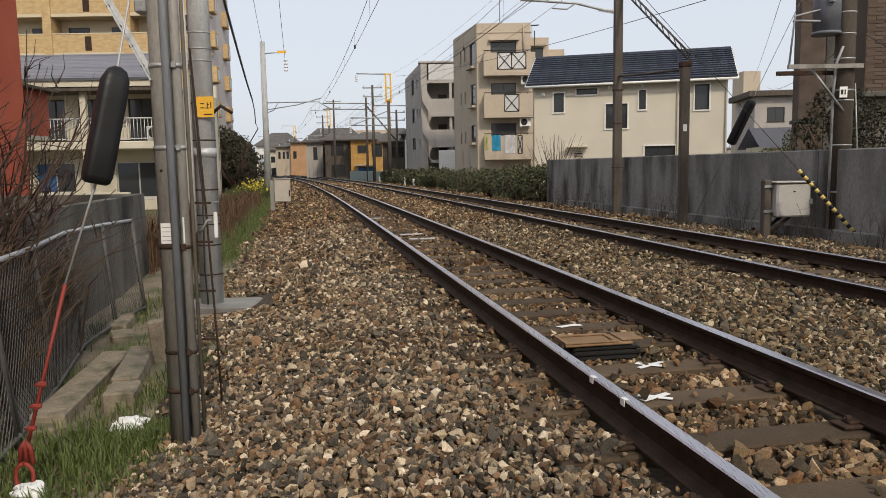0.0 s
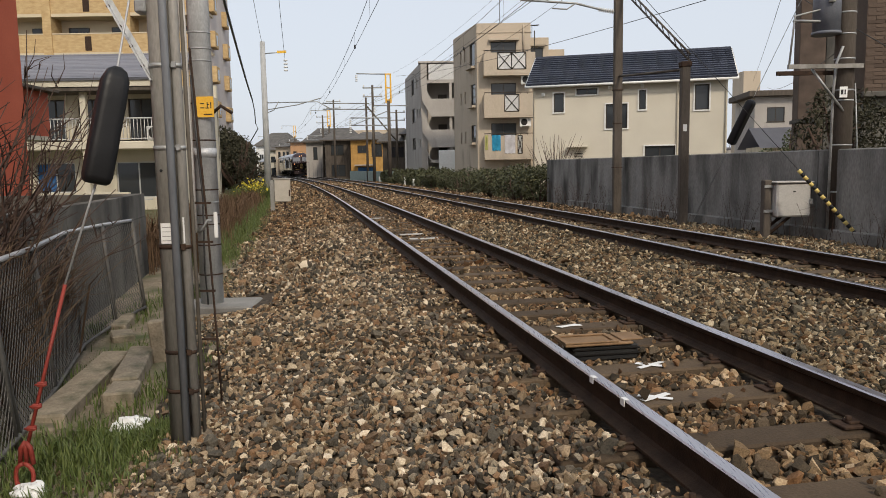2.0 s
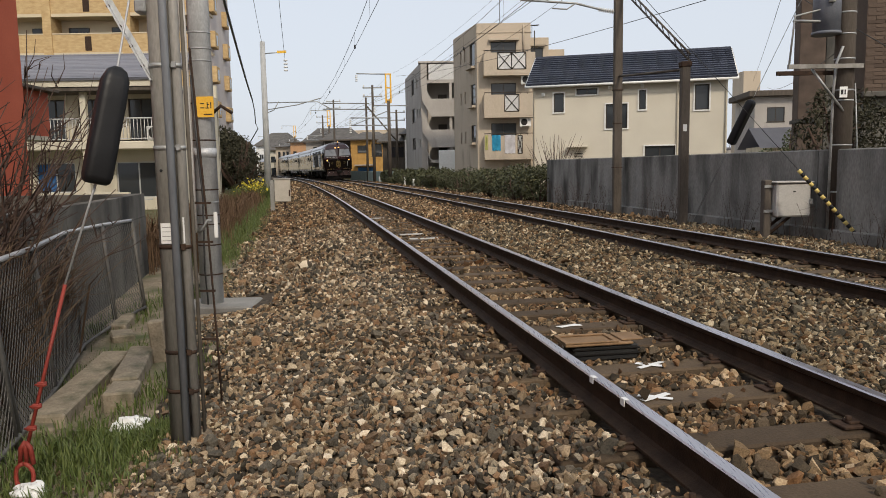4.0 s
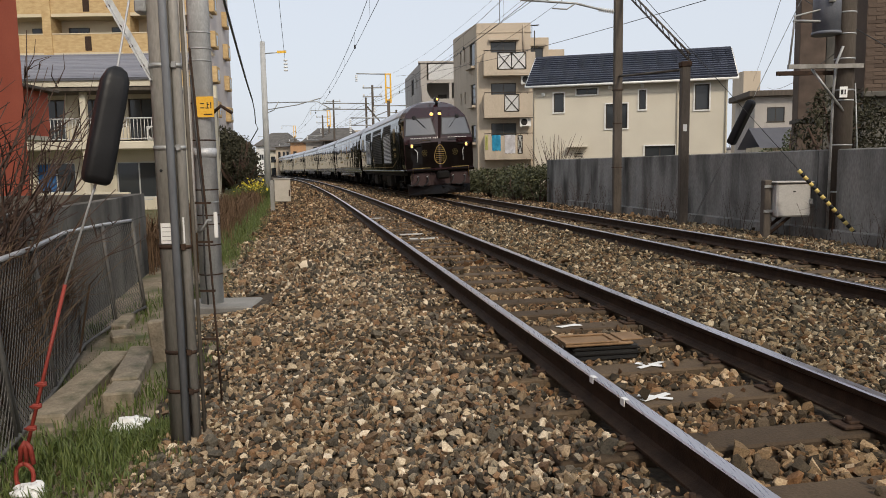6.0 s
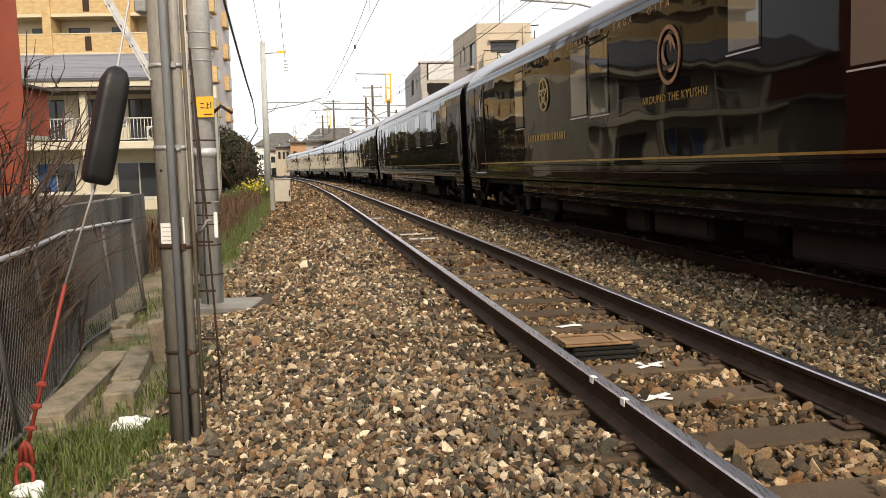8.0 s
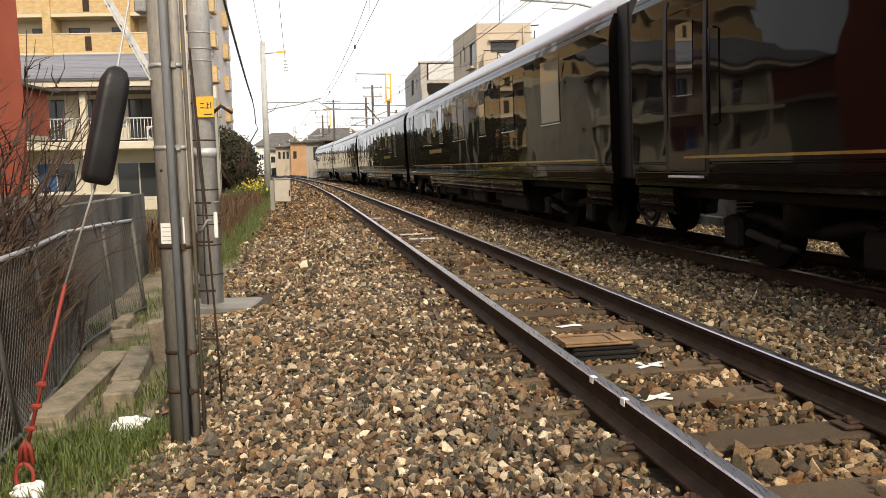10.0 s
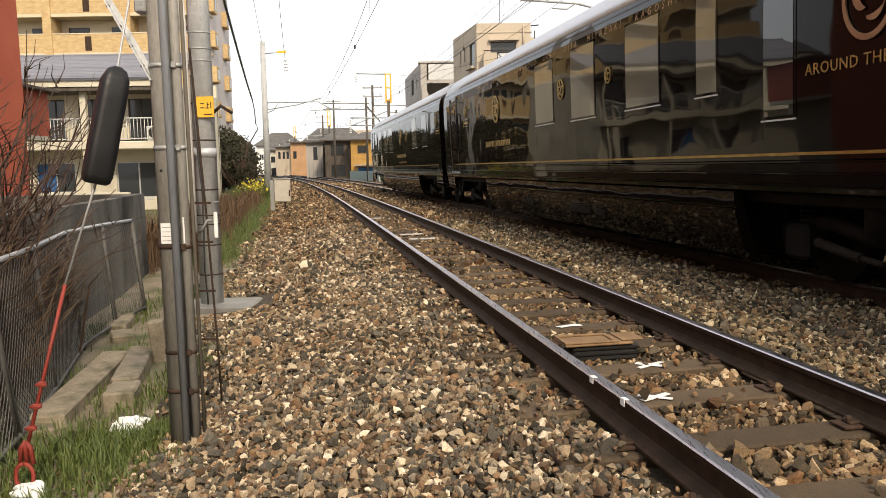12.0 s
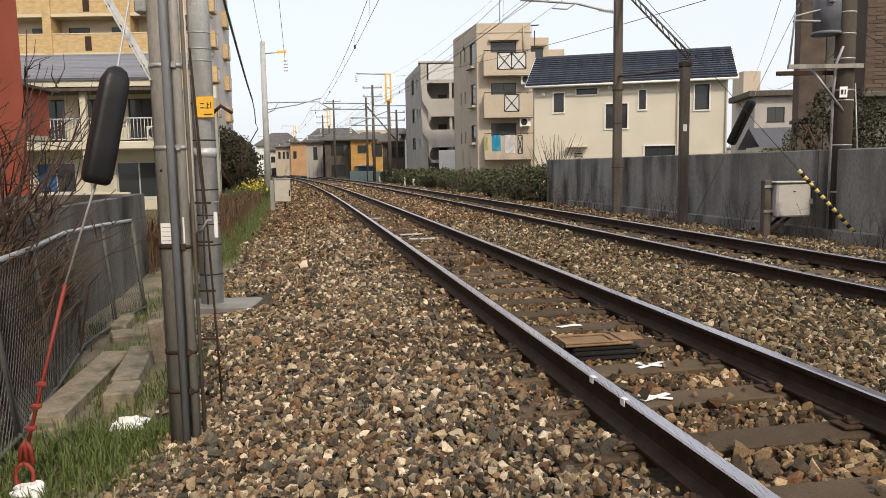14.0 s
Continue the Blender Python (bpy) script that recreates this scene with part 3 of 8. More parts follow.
# ---- right of the line ----
def wall_right():
    """Boundary wall of cast panels, with a coping and open joints between the panels."""
    e = thing("wall_right", Matrix(), "stained grey concrete boundary wall of cast panels beside the track", "wall", kind="structure")
    ss = list(np.arange(-28, 24.5, 2.4))
    for a, b in zip(ss, ss[1:]):
        bm = bmesh.new()
        sweep(bm, [(6.98, -0.6), (6.98, 1.245), (7.0, 1.265), (7.15, 1.265), (7.17, 1.245), (7.17, -0.6)], [(lambda o, z, s=s: on_line(s, o, z)) for s in (a + 0.008, b - 0.008)])
        part("wall_panel", bm, "wallconcrete", e)
    bm = bmesh.new()
    sweep(bm, [(6.86, -0.6), (6.86, -0.12), (6.98, -0.10), (6.98, -0.6)], [(lambda o, z, s=s: on_line(s, o, z)) for s in np.arange(-28, 22, 2.0)])
    part("footing", bm, "wallconcrete", e)
    return e


def cream_house():
    e = thing("house", pose(4.85, 39.6, 0, 0, 0, -15.6), "cream rendered two-storey house with a dark tiled gable roof", "house")
    holes = [(1.09, 1.62, 3.79, 4.77), (2.26, 3.32, 4.65, 4.95), (3.75, 4.83, 2.88, 4.12), (5.39, 5.73, 3.79, 4.76), (8.07, 8.75, 3.68, 4.92), (5.7, 7.19, 0.9, 1.95), (2.15, 2.59, 1.26, 1.74)]
    part("wall", holed_wall(0, 9.6, -0.5, 5.15, 0.2, holes), "cream", e, "cream front wall")
    for x0, x1, z0, z1 in holes[:-1]:
        sash(e, x0, x1, z0, z1, panes=2 if x1 - x0 > 0.9 else 1, frame_mat="frame")
        bm = bmesh.new()
        for q in ((x0 - 0.06, x1 + 0.06, z1, z1 + 0.06), (x0 - 0.06, x0, z0, z1), (x1, x1 + 0.06, z0, z1), (x0 - 0.06, x1 + 0.06, z0 - 0.06, z0)):
            box(bm, q[0], q[1], -0.07, 0.03, q[2], q[3])
        part("window_surround", bm, "white", e)
    vent = part("vent", slab(2.15, 2.59, 0.1, 0.12, 1.26, 1.74), "black", e)
    for k in range(6):
        part("slat", slab(2.15, 2.59, 0.02, 0.09, 1.28 + 0.078 * k, 1.32 + 0.078 * k), "cream", vent)
    part("hood", slab(1.8, 2.84, -0.45, 0.0, 1.95, 2.03, 0.02), "cream", e, "cream canopy over a vent")
    # gable end and back
    D_, R_ = 6.4, 7.05
    part("gable_wall", prism([(9.6, 0.2, -0.5), (9.6, D_, -0.5), (9.6, D_, 5.15), (9.6, D_ / 2, R_ - 0.1), (9.6, 0.2, 5.15)], (-0.18, 0, 0)), "cream", e, "cream gable wall")
    part("gable_wall", slab(0, 0.18, 0.2, D_, -0.5, 5.15), "cream", e)
    part("back_wall", slab(0, 9.6, D_, D_ + 0.2, -0.5, 5.15), "cream", e)
    for y0, z0 in ((0.9, 3.6), (3.6, 3.6), (1.8, 0.9)):
        w = part("window", slab(9.6, 9.66, y0, y0 + 0.9, z0, z0 + 1.2, 0.01), "frame", e)
        part("pane", slab(9.662, 9.672, y0 + 0.06, y0 + 0.84, z0 + 0.06, z0 + 1.14), "glass", w)
    # roof: two slopes, laid in courses of tile
    slope = math.atan2(R_ - 5.2, D_ / 2 + 0.45)
    run = math.hypot(R_ - 5.2, D_ / 2 + 0.45)
    for side in (0, 1):
        m = Matrix.Translation((-0.3, -0.45, 5.2)) @ Matrix.Rotation(slope, 4, "X") if side == 0 else Matrix.Translation((10.0, D_ + 0.45, 5.2)) @ Matrix.Rotation(math.pi, 4, "Z") @ Matrix.Rotation(slope, 4, "X")
        deck = part("roof", slab(0, 10.3, 0, run, -0.1, 0.0), "tile", e, "dark blue-grey tiled roof", at=m)
        n = 13
        for k in range(n):
            bm = bmesh.new()
            y0, y1 = run * k / n, run * (k + 1) / n
            for j in range(30):
                x0, x1 = 10.3 * j / 30 + 0.006, 10.3 * (j + 1) / 30 - 0.006
                up = 0.012 * (j % 2)
                vs = [bm.verts.new(q) for q in ((x0, y0, 0.002), (x1, y0, 0.002), (x1, y0, 0.075 + up), (x0, y0, 0.075 + up), (x0, y1 + 0.02, 0.012), (x1, y1 + 0.02, 0.012))]
                for q in ((0, 1, 2, 3), (3, 2, 5, 4), (0, 3, 4), (1, 5, 2)):
                    bm.faces.new([vs[i] for i in q])
            part("tile_course", bm, "tile", deck)
    part("ridge_cap", slab(-0.3, 10.0, D_ / 2 - 0.14, D_ / 2 + 0.14, R_ - 0.06, R_ + 0.07, 0.04), "tile", e)
    tube_part("gutter", [(-0.35, -0.5, 5.1), (10.05, -0.5, 5.1)], 0.06, "white", e, 8, "white gutter")
    for x in (0.06, 7.24, 9.52):
        tube_part("downpipe", [(x, -0.45, 5.05), (x, -0.06, 4.75), (x, -0.06, -0.4)], 0.035, "cream", e)
    for x, z in ((0.55, 4.72), (5.55, 4.97), (3.95, 4.95)):
        part("vent_cap", slab(x - 0.09, x + 0.09, -0.12, 0, z - 0.1, z + 0.1, 0.03), "white", e)
    for sgn, a, b in ((0, (10.0, -0.48, 5.12), (10.0, D_ / 2, R_ - 0.02)), (1, (10.0, D_ + 0.48, 5.12), (10.0, D_ / 2, R_ - 0.02)), (2, (-0.3, -0.48, 5.12), (-0.3, D_ / 2, R_ - 0.02))):
        part("bargeboard", tube(bmesh.new(), [a, b], 0.07, 4), "white", e, "white bargeboard")
    return e


def balcony(e, x0, x1, z0, z1, panel, depth=1.25):
    b = part("balcony", slab(x0, x1, -depth, 0.0, z0 - 0.12, z0, 0.02), "beige", e, "beige rendered balcony")
    px0, px1 = panel
    bm = bmesh.new()
    for a, c in ((x0, px0), (px1, x1)):
        if c > a:
            box(bm, a, c, -depth, -depth + 0.12, z0, z1)
    box(bm, x0, x0 + 0.12, -depth + 0.12, 0, z0, z1)
    box(bm, x1 - 0.12, x1, -depth + 0.12, 0, z0, z1)
    box(bm, px0, px1, -depth, -depth + 0.12, z0, z0 + 0.3)
    part("parapet", bm, "beige", b)
    part("screen_panel", slab(px0 + 0.03, px1 - 0.03, -depth + 0.03, -depth + 0.05, z0 + 0.34, z1 - 0.02), "alum", b, "pale perforated balcony panel")
    bm = bmesh.new()
    n = 2 if px1 - px0 > 1.4 else 1
    w = (px1 - px0) / n
    for k in range(n):
        a, c = px0 + w * k, px0 + w * (k + 1)
        for p, q in (((a, z0 + 0.3), (c, z1)), ((a, z1), (c, z0 + 0.3)), ((a, z0 + 0.3), (a, z1)), ((c, z0 + 0.3), (c, z1)), ((a, z1), (c, z1)), ((a, z0 + 0.3), (c, z0 + 0.3))):
            rod(bm, (p[0], -depth + 0.0, p[1]), (q[0], -depth + 0.0, q[1]), 0.03, seg=5)
    part("brace_frame", bm, "frame", b)
    tube_part("top_rail", [(x0, -depth + 0.06, z1 + 0.14), (x1, -depth + 0.06, z1 + 0.14)], 0.03, "frame", b)
    for k in range(8):
        x = x0 + 0.05 + (x1 - x0 - 0.1) * k / 7
        part("baluster", rod(bmesh.new(), (x, -depth + 0.06, z1), (x, -depth + 0.06, z1 + 0.14), 0.015, seg=5), "frame", b)
    return b


def air_conditioner(m, label="white air-conditioner outdoor unit on a balcony"):
    e = thing("air_conditioner", m, label, "air conditioner", group="air conditioners")
    part("case", slab(-0.38, 0.38, -0.14, 0.14, 0, 0.55, 0.02), "white", e)
    bm = bmesh.new()
    for r in (0.06, 0.12, 0.18, 0.22):
        pts = [(-0.08 + r * math.cos(a), -0.15, 0.28 + r * math.sin(a)) for a in np.linspace(0, 2 * math.pi, 15)]
        tube(bm, pts, 0.008, 4)
    part("fan_guard", bm, "frame", e)
    part("fan", rod(bmesh.new(), (-0.08, -0.135, 0.28), (-0.08, -0.145, 0.28), 0.22, seg=18), "black", e)
    for x in (-0.3, 0.3):
        part("foot", slab(x - 0.04, x + 0.04, -0.16, 0.16, -0.06, 0.0), "alum", e)
    return e


def beige_apartments():
    e = thing("apartment_building", pose(2.53, 52, 0), "beige concrete apartment block with stepped upper storeys and balconies", "apartments")
    floors = (1.0, 3.85, 6.6)
    wins = [(0.95, 2.7, 2.3, 4.0), (0.95, 2.7, 5.0, 6.72), (0.95, 2.7, 7.75, 9.51)]
    part("wall", holed_wall(0, 3.7, -0.5, 10.75, 0.3, wins), "beige", e, "beige front wall")
    for w in wins:
        sash(e, *w, y=0.12, panes=2)
    # shaded flank running away from the corner
    m = Matrix.Translation((0, 0, 0)) @ Matrix.Rotation(radians(103), 4, "Z")
    slots = [(0.52, 1.91, 8.03, 9.61), (0.42, 1.7, 5.34, 6.78), (0.48, 1.66, 2.78, 3.95)]
    slits = [(x, x + 0.4, z, z + 0.85) for z in (8.59, 5.6, 2.75) for x in (3.02, 4.2)]
    fl = part("flank_wall", holed_wall(0.0, 6.6, -0.5, 10.75, 0.3, slots + slits), "beige", e, "beige flank wall", at=m @ Matrix.Scale(-1, 4, (0, 1, 0)))
    for w in slots:
        sash(fl, w[0], w[1], w[2], w[3], y=0.1, panes=1)
        part("hood", slab(w[0] - 0.1, w[1] + 0.1, -0.3, 0, w[2] - 0.2, w[2] - 0.05), "beige", fl)
    for w in slits:
        part("pane", slab(w[0], w[1], 0.12, 0.14, w[2], w[3]), "glass", fl)
    part("back_wall", slab(-1.4, 4, 6.5, 6.8, -0.5, 10.7), "beige", e)
    part("roof", slab(0.1, 3.7, 0.3, 6.6, 10.4, 10.6), "greywall", e)
    part("side_wall", slab(3.4, 3.7, 0.3, 6.5, -0.5, 10.7), "beige", e)
    for k, (z0, z1, pn) in enumerate(((1.6, 3.12, (2.7, 3.0)), (4.44, 5.87, (1.81, 2.79)), (7.25, 8.66, (1.35, 3.27)))):
        balcony(e, 0.42, 3.9, z0, z1, pn, 0.9)
    part("hood", slab(0.82, 2.88, -0.35, 0, 9.55, 9.7, 0.02), "beige", e)
    part("cornice", slab(-0.04, 3.74, -0.05, 0.3, 10.1, 10.16), "beige", e)
    # stepped blocks behind
    for x0, x1, z, y in ((3.7, 5.1, 9.95, 1.2), (5.1, 6.4, 9.3, 2.4), (6.4, 7.6, 8.8, 3.6)):
        blk = part("stepped_block", slab(x0, x1, y, 8.5, -0.5, z, 0.02), "beige", e, "lower stepped-back storey")
        w = part("window", slab(x0 + 0.1, x1 - 0.4, y - 0.04, y, z - 2.1, z - 0.7), "frame", blk)
        part("pane", slab(x0 + 0.16, x1 - 0.46, y - 0.055, y - 0.045, z - 2.0, z - 0.78), "glass", w)
        part("hood", slab(x0, x1 - 0.25, y - 0.4, y, z - 0.62, z - 0.5), "beige", blk)
    tube_part("drainpipe", [(3.2, -0.1, 10.6), (3.2, -0.1, 8.8)], 0.05, "beige", e)
    tube_part("drainpipe", [(3.95, -0.05, 10.2), (3.95, -0.05, 8.0)], 0.04, "frame", e)
    tube_part("antenna", [(1.75, 2, 10.6), (1.75, 2, 12.8)], 0.02, "wire", e)
    bm = bmesh.new()
    for k in range(5):
        rod(bm, (3.6 + 0.0, 2.4 + 0.1 * k, 11.0), (4.6, 2.4 + 0.1 * k, 11.05), 0.01, seg=4)
    rod(bm, (4.1, 2.6, 9.9), (4.1, 2.6, 11.1), 0.02)
    part("antenna", bm, "wire", e)
    # washing on the lowest balcony
    for nm, x0, x1, z0, mat, lab in (("towel", 0.94, 1.52, 2.11, "cloth_blue", "bright blue towel hung over a balcony parapet"), ("towel", 1.79, 2.52, 1.91, "cloth_white", "white towel hung over a balcony parapet"), ("towel", 0.46, 0.66, 2.17, "cloth_yellow", "pale yellow towel hung over a balcony parapet")):
        bm = bmesh.new()
        n = 9
        prof = [(-0.93, z0), (-0.94, (z0 + 3.1) / 2), (-0.93, 3.13), (-0.87, 3.16), (-0.76, 3.1), (-0.75, 2.7)]
        rows = []
        for i in range(n):
            x = x0 + (x1 - x0) * i / (n - 1)
            rows.append([bm.verts.new((x, y - 0.02 * math.sin(i * 1.9), z + (0.03 * math.sin(i * 2.3) if j == 0 else 0))) for j, (y, z) in enumerate(prof)])
        for a, b in zip(rows, rows[1:]):
            for j in range(len(prof) - 1):
                bm.faces.new((a[j], a[j + 1], b[j + 1], b[j])).smooth = True
        bmesh.ops.solidify(bm, geom=bm.faces[:], thickness=0.012)
        tagged(put(nm, bm, mat, pose(2.53, 52, 0)), lab, "towel", group="washing")
    for x, z in ((3.25, 3.75), (3.35, 6.6)):
        air_conditioner(pose(2.53 + x, 52 - 0.45, z))
    return e


def grey_wing():
    e = thing("apartment_wing", pose(-1.73, 67, 0), "pale grey apartment wing with open stair landings", "apartments")
    part("back_wall", slab(0.0, 3.4, 2.2, 2.5, -0.5, 10.2), "greywall", e, "shaded wall behind the stairs")
    part("inner_wall", slab(3.2, 3.45, 0.0, 2.2, -0.5, 10.2), "greywall", e)
    part("roof", slab(-0.2, 3.5, -0.1, 8.6, 10.2, 10.36, 0.02), "greywall", e)
    part("skylight", slab(0.7, 3.2, -0.06, 0.04, 8.75, 10.1), "alum", e, "pale glazed stair screen")
    part("pier", slab(0, 0.55, 0, 2.2, -0.5, 10.2), "greywall", e)
    for z0, z1 in ((7.05 - 1.4, 7.05), (4.35 - 1.4, 4.35), (1.6, 1.7)):
        b = part("landing", slab(0.9, 3.45, -0.5, 2.2, z0 - 0.15, z0), "greywall", e, "stair landing")
        part("parapet", slab(0.9, 3.45, -0.5, -0.38, z0, z1), "greywall", b)
        part("stair_parapet", prism([(0.9, -0.5, z0 - 0.15), (0.9, -0.5, z1), (0.1, -0.5, z1 + 1.5), (0.1, -0.5, z0 + 1.25)], (0, 0.12, 0)), "greywall", b)
        part("door", slab(1.5, 2.3, 2.14, 2.2, z0, z0 + 2.0), "frame", e)
        part("post", slab(2.5, 2.75, -0.3, -0.1, z1, z0 + 2.75), "greywall", b)
    part("stair_parapet_top", slab(0.5, 3.45, -0.06, 0.06, 8.45, 8.75), "greywall", e)
    m = Matrix.Rotation(radians(99), 4, "Z") @ Matrix.Scale(-1, 4, (0, 1, 0))
    wins = [(4.86, 7.2, 8.0, 9.48), (4.4, 6.9, 5.37, 6.66), (4.6, 7.0, 2.79, 3.89)]
    slits = [(0.7, 1.3, z, z + 0.7) for z in (8.4, 5.6, 2.9)] + [(2.4, 3.0, z, z + 0.9) for z in (8.3, 5.5, 2.8)]
    fl = part("flank_wall", holed_wall(0.0, 12.5, -0.5, 10.25, 0.3, wins + slits), "greywall", e, "pale grey flank wall", at=m)
    for w in wins:
        sash(fl, *w, y=0.1, panes=2)
    for w in slits:
        part("pane", slab(w[0], w[1], 0.1, 0.12, w[2], w[3]), "glass", fl)
    part("shed", slab(1.5, 3.0, -2.5, -1.0, -0.5, 2.5, 0.03), "white", e, "white garden store")
    return e


def hedge():
    rng = np.random.default_rng(3)
    for k in range(9):
        s = 24.2 + 4.6 * k
        c = on_line(s, 7.4 + 0.15 * (k % 2))
        sc = 1.0 if k else 1.25
        blobs = [(c.x + rng.uniform(-1.2, 1.2), c.y + rng.uniform(-1.6, 1.6), 0.22 * sc + rng.uniform(-0.15, 0.32), rng.uniform(0.6, 1.0), rng.uniform(0.8, 1.5), 0.55 * sc) for _ in range(7)]
        leafy("shrub", rng, blobs, 260 if k < 4 else 130, 0.07 if k < 4 else 0.11, "hedgeleaf", "dark evergreen shrub in the hedge beside the track", "shrub", group="hedge shrubs")
    # a bare bush rising over the hedge
    e = thing("bare_bush", Matrix(), "leafless grey-brown bush behind the evergreen hedge", "bush")
    bm = bmesh.new()
    c = Vector((5.0, 33.0, -0.3))
    for k in range(70):
        a = rng.uniform(0, 6.28)
        q = c + Vector((math.cos(a) * rng.uniform(0.1, 1.5), math.sin(a), rng.uniform(1.2, 2.7)))
        tube(bm, [c + Vector((rng.uniform(-0.3, 0.3), 0, 0)), c.lerp(q, 0.5) + Vector(rng.normal(size=3) * 0.12), q], [0.02, 0.013, 0.006], 4)
    tagged(part("twig_tangle", bm, "twig", e), kind="stuff")


def catenary_poles():
    """Old square brown poles with a strut, and the far poles of the line."""
    p1, p2 = on_line(15.7, 6.66), on_line(11.7, 6.44)
    e = thing("catenary_pole", Matrix.Translation((p1.x, p1.y, -0.33)), "weathered brown concrete catenary pole with bracket arm", "catenary pole", group="catenary poles")
    bm = slab(-0.11, 0.11, -0.11, 0.11, 0, 9.0, 0.02)
    part("pole", bm, "brownpole", e)
    for z in (1.3, 2.5, 3.4):
        part("band", slab(-0.125, 0.125, -0.125, 0.125, z, z + 0.02), "iron", e)
    pa = Matrix.Translation((-p1.x, -p1.y, 0.33))
    arm = [(p1.x, p1.y, 5.15), (p1.x - 0.5, p1.y - 0.1, 5.22), (p1.x - 1.2, p1.y - 0.25, 5.36), (p1.x - 2.7, p1.y - 0.5, 5.42)]
    part("bracket_arm", tube(bmesh.new(), [pa @ Vector(q) for q in arm], 0.03), "galv", e, "grey bracket arm")
    bm = bmesh.new()
    for k in range(7):
        a = pa @ Vector((p1.x - 0.15 - 0.06 * k, p1.y - 0.05, 5.17 + 0.01 * k))
        rod(bm, a, a + Vector((-0.025, 0, 0.004)), 0.06, seg=10)
    part("insulator", bm, "porcelain", e, "ribbed porcelain insulator")
    part("steady_arm", tube(bmesh.new(), [pa @ Vector(q) for q in ((p1.x - 1.2, p1.y - 0.25, 5.36), (p1.x - 1.45, p1.y - 0.3, 5.2), (p1.x - 1.85, p1.y - 0.35, 5.22))], 0.02), "galv", e)
    part("stay", tube(bmesh.new(), [pa @ Vector(q) for q in ((p1.x, p1.y, 6.6), (p1.x - 2.0, p1.y - 0.4, 5.42))], 0.015), "galv", e)
    # its strut pole and sloping strut
    e2 = thing("strut_pole", Matrix.Translation((p2.x, p2.y, -0.33)), "shorter weathered brown pole carrying a sloping steel strut", "pole", group="catenary poles")
    part("pole", slab(-0.095, 0.095, -0.095, 0.095, 0, 3.6, 0.02), "brownpole", e2)
    pb = Matrix.Translation((-p2.x, -p2.y, 0.33))
    bm = bmesh.new()
    for dz in (0.0, 0.16):
        tube(bm, [pb @ Vector((p2.x + 0.1, p2.y, 3.3 + dz)), pb @ Vector((p1.x + 0.1, p1.y, 5.75 + dz))], 0.03, 4)
    for k in range(12):
        a = Vector((p2.x + 0.1, p2.y, 3.3)).lerp(Vector((p1.x + 0.1, p1.y, 5.75)), k / 12)
        b = Vector((p2.x + 0.1, p2.y, 3.46)).lerp(Vector((p1.x + 0.1, p1.y, 5.91)), (k + 0.5) / 12)
        rod(bm, pb @ a, pb @ b, 0.012, seg=4)
    part("strut", bm, "brownpole", e2, "brown lattice strut")
    part("tie_bar", tube(bmesh.new(), [pb @ Vector((p2.x, p2.y, 3.12)), pb @ Vector((p1.x, p1.y, 3.45))], 0.03, 4), "brownpole", e2)
    part("cap", slab(-0.12, 0.12, -0.12, 0.12, 3.5, 3.62, 0.02), "iron", e2)
    part("label_plate", slab(-0.05, 0.03, -0.105, -0.097, 2.1, 2.25), "white", e2)
    # poles farther along
    for s, z in ((58, 9.1), (106, 9.8), (155, 10.4), (205, 10.4)):
        c = on_line(s, 6.4)
        f = thing("catenary_pole", pose(c.x, c.y, -0.33, 0, 0, heading(s)), "slim catenary pole with a yellow-painted top and arms", "catenary pole", group="catenary poles")
        bm = rod(bmesh.new(), (0, 0, 0), (0, 0, z - 2.2), 0.17, 0.12)
        part("pole", bm, "brownpole", f)
        bm = bmesh.new()
        for x in (-0.2, 0.2):
            box(bm, x - 0.06, x + 0.06, -0.06, 0.06, z - 2.4, z)
        for zz in (z - 2.2, z - 1.2, z - 0.1):
            box(bm, -0.2, 0.2, -0.05, 0.05, zz, zz + 0.1)
        part("top_frame", bm, "yellow", f, "yellow-painted top frame")
        for zz, x0, x1 in ((z - 0.05, -2.6, 0.2), (z - 2.6, -1.2, 1.6), (z - 3.6, -3.2, 0.2), (z - 4.2, -3.2, 0.2)):
            part("arm", tube(bmesh.new(), [(x0, 0, zz), (x1, 0, zz)], 0.05, 5), "galv", f)
            bm = bmesh.new()
            for k in range(4):
                rod(bm, (x0, 0, zz - 0.12 - 0.14 * k), (x0, 0, zz - 0.2 - 0.14 * k), 0.09, seg=8)
            part("insulator", bm, "porcelain", f)
        part("brace", tube(bmesh.new(), [(-3.0, 0, z - 4.2), (0, 0, z - 3.0)], 0.035, 4), "galv", f)


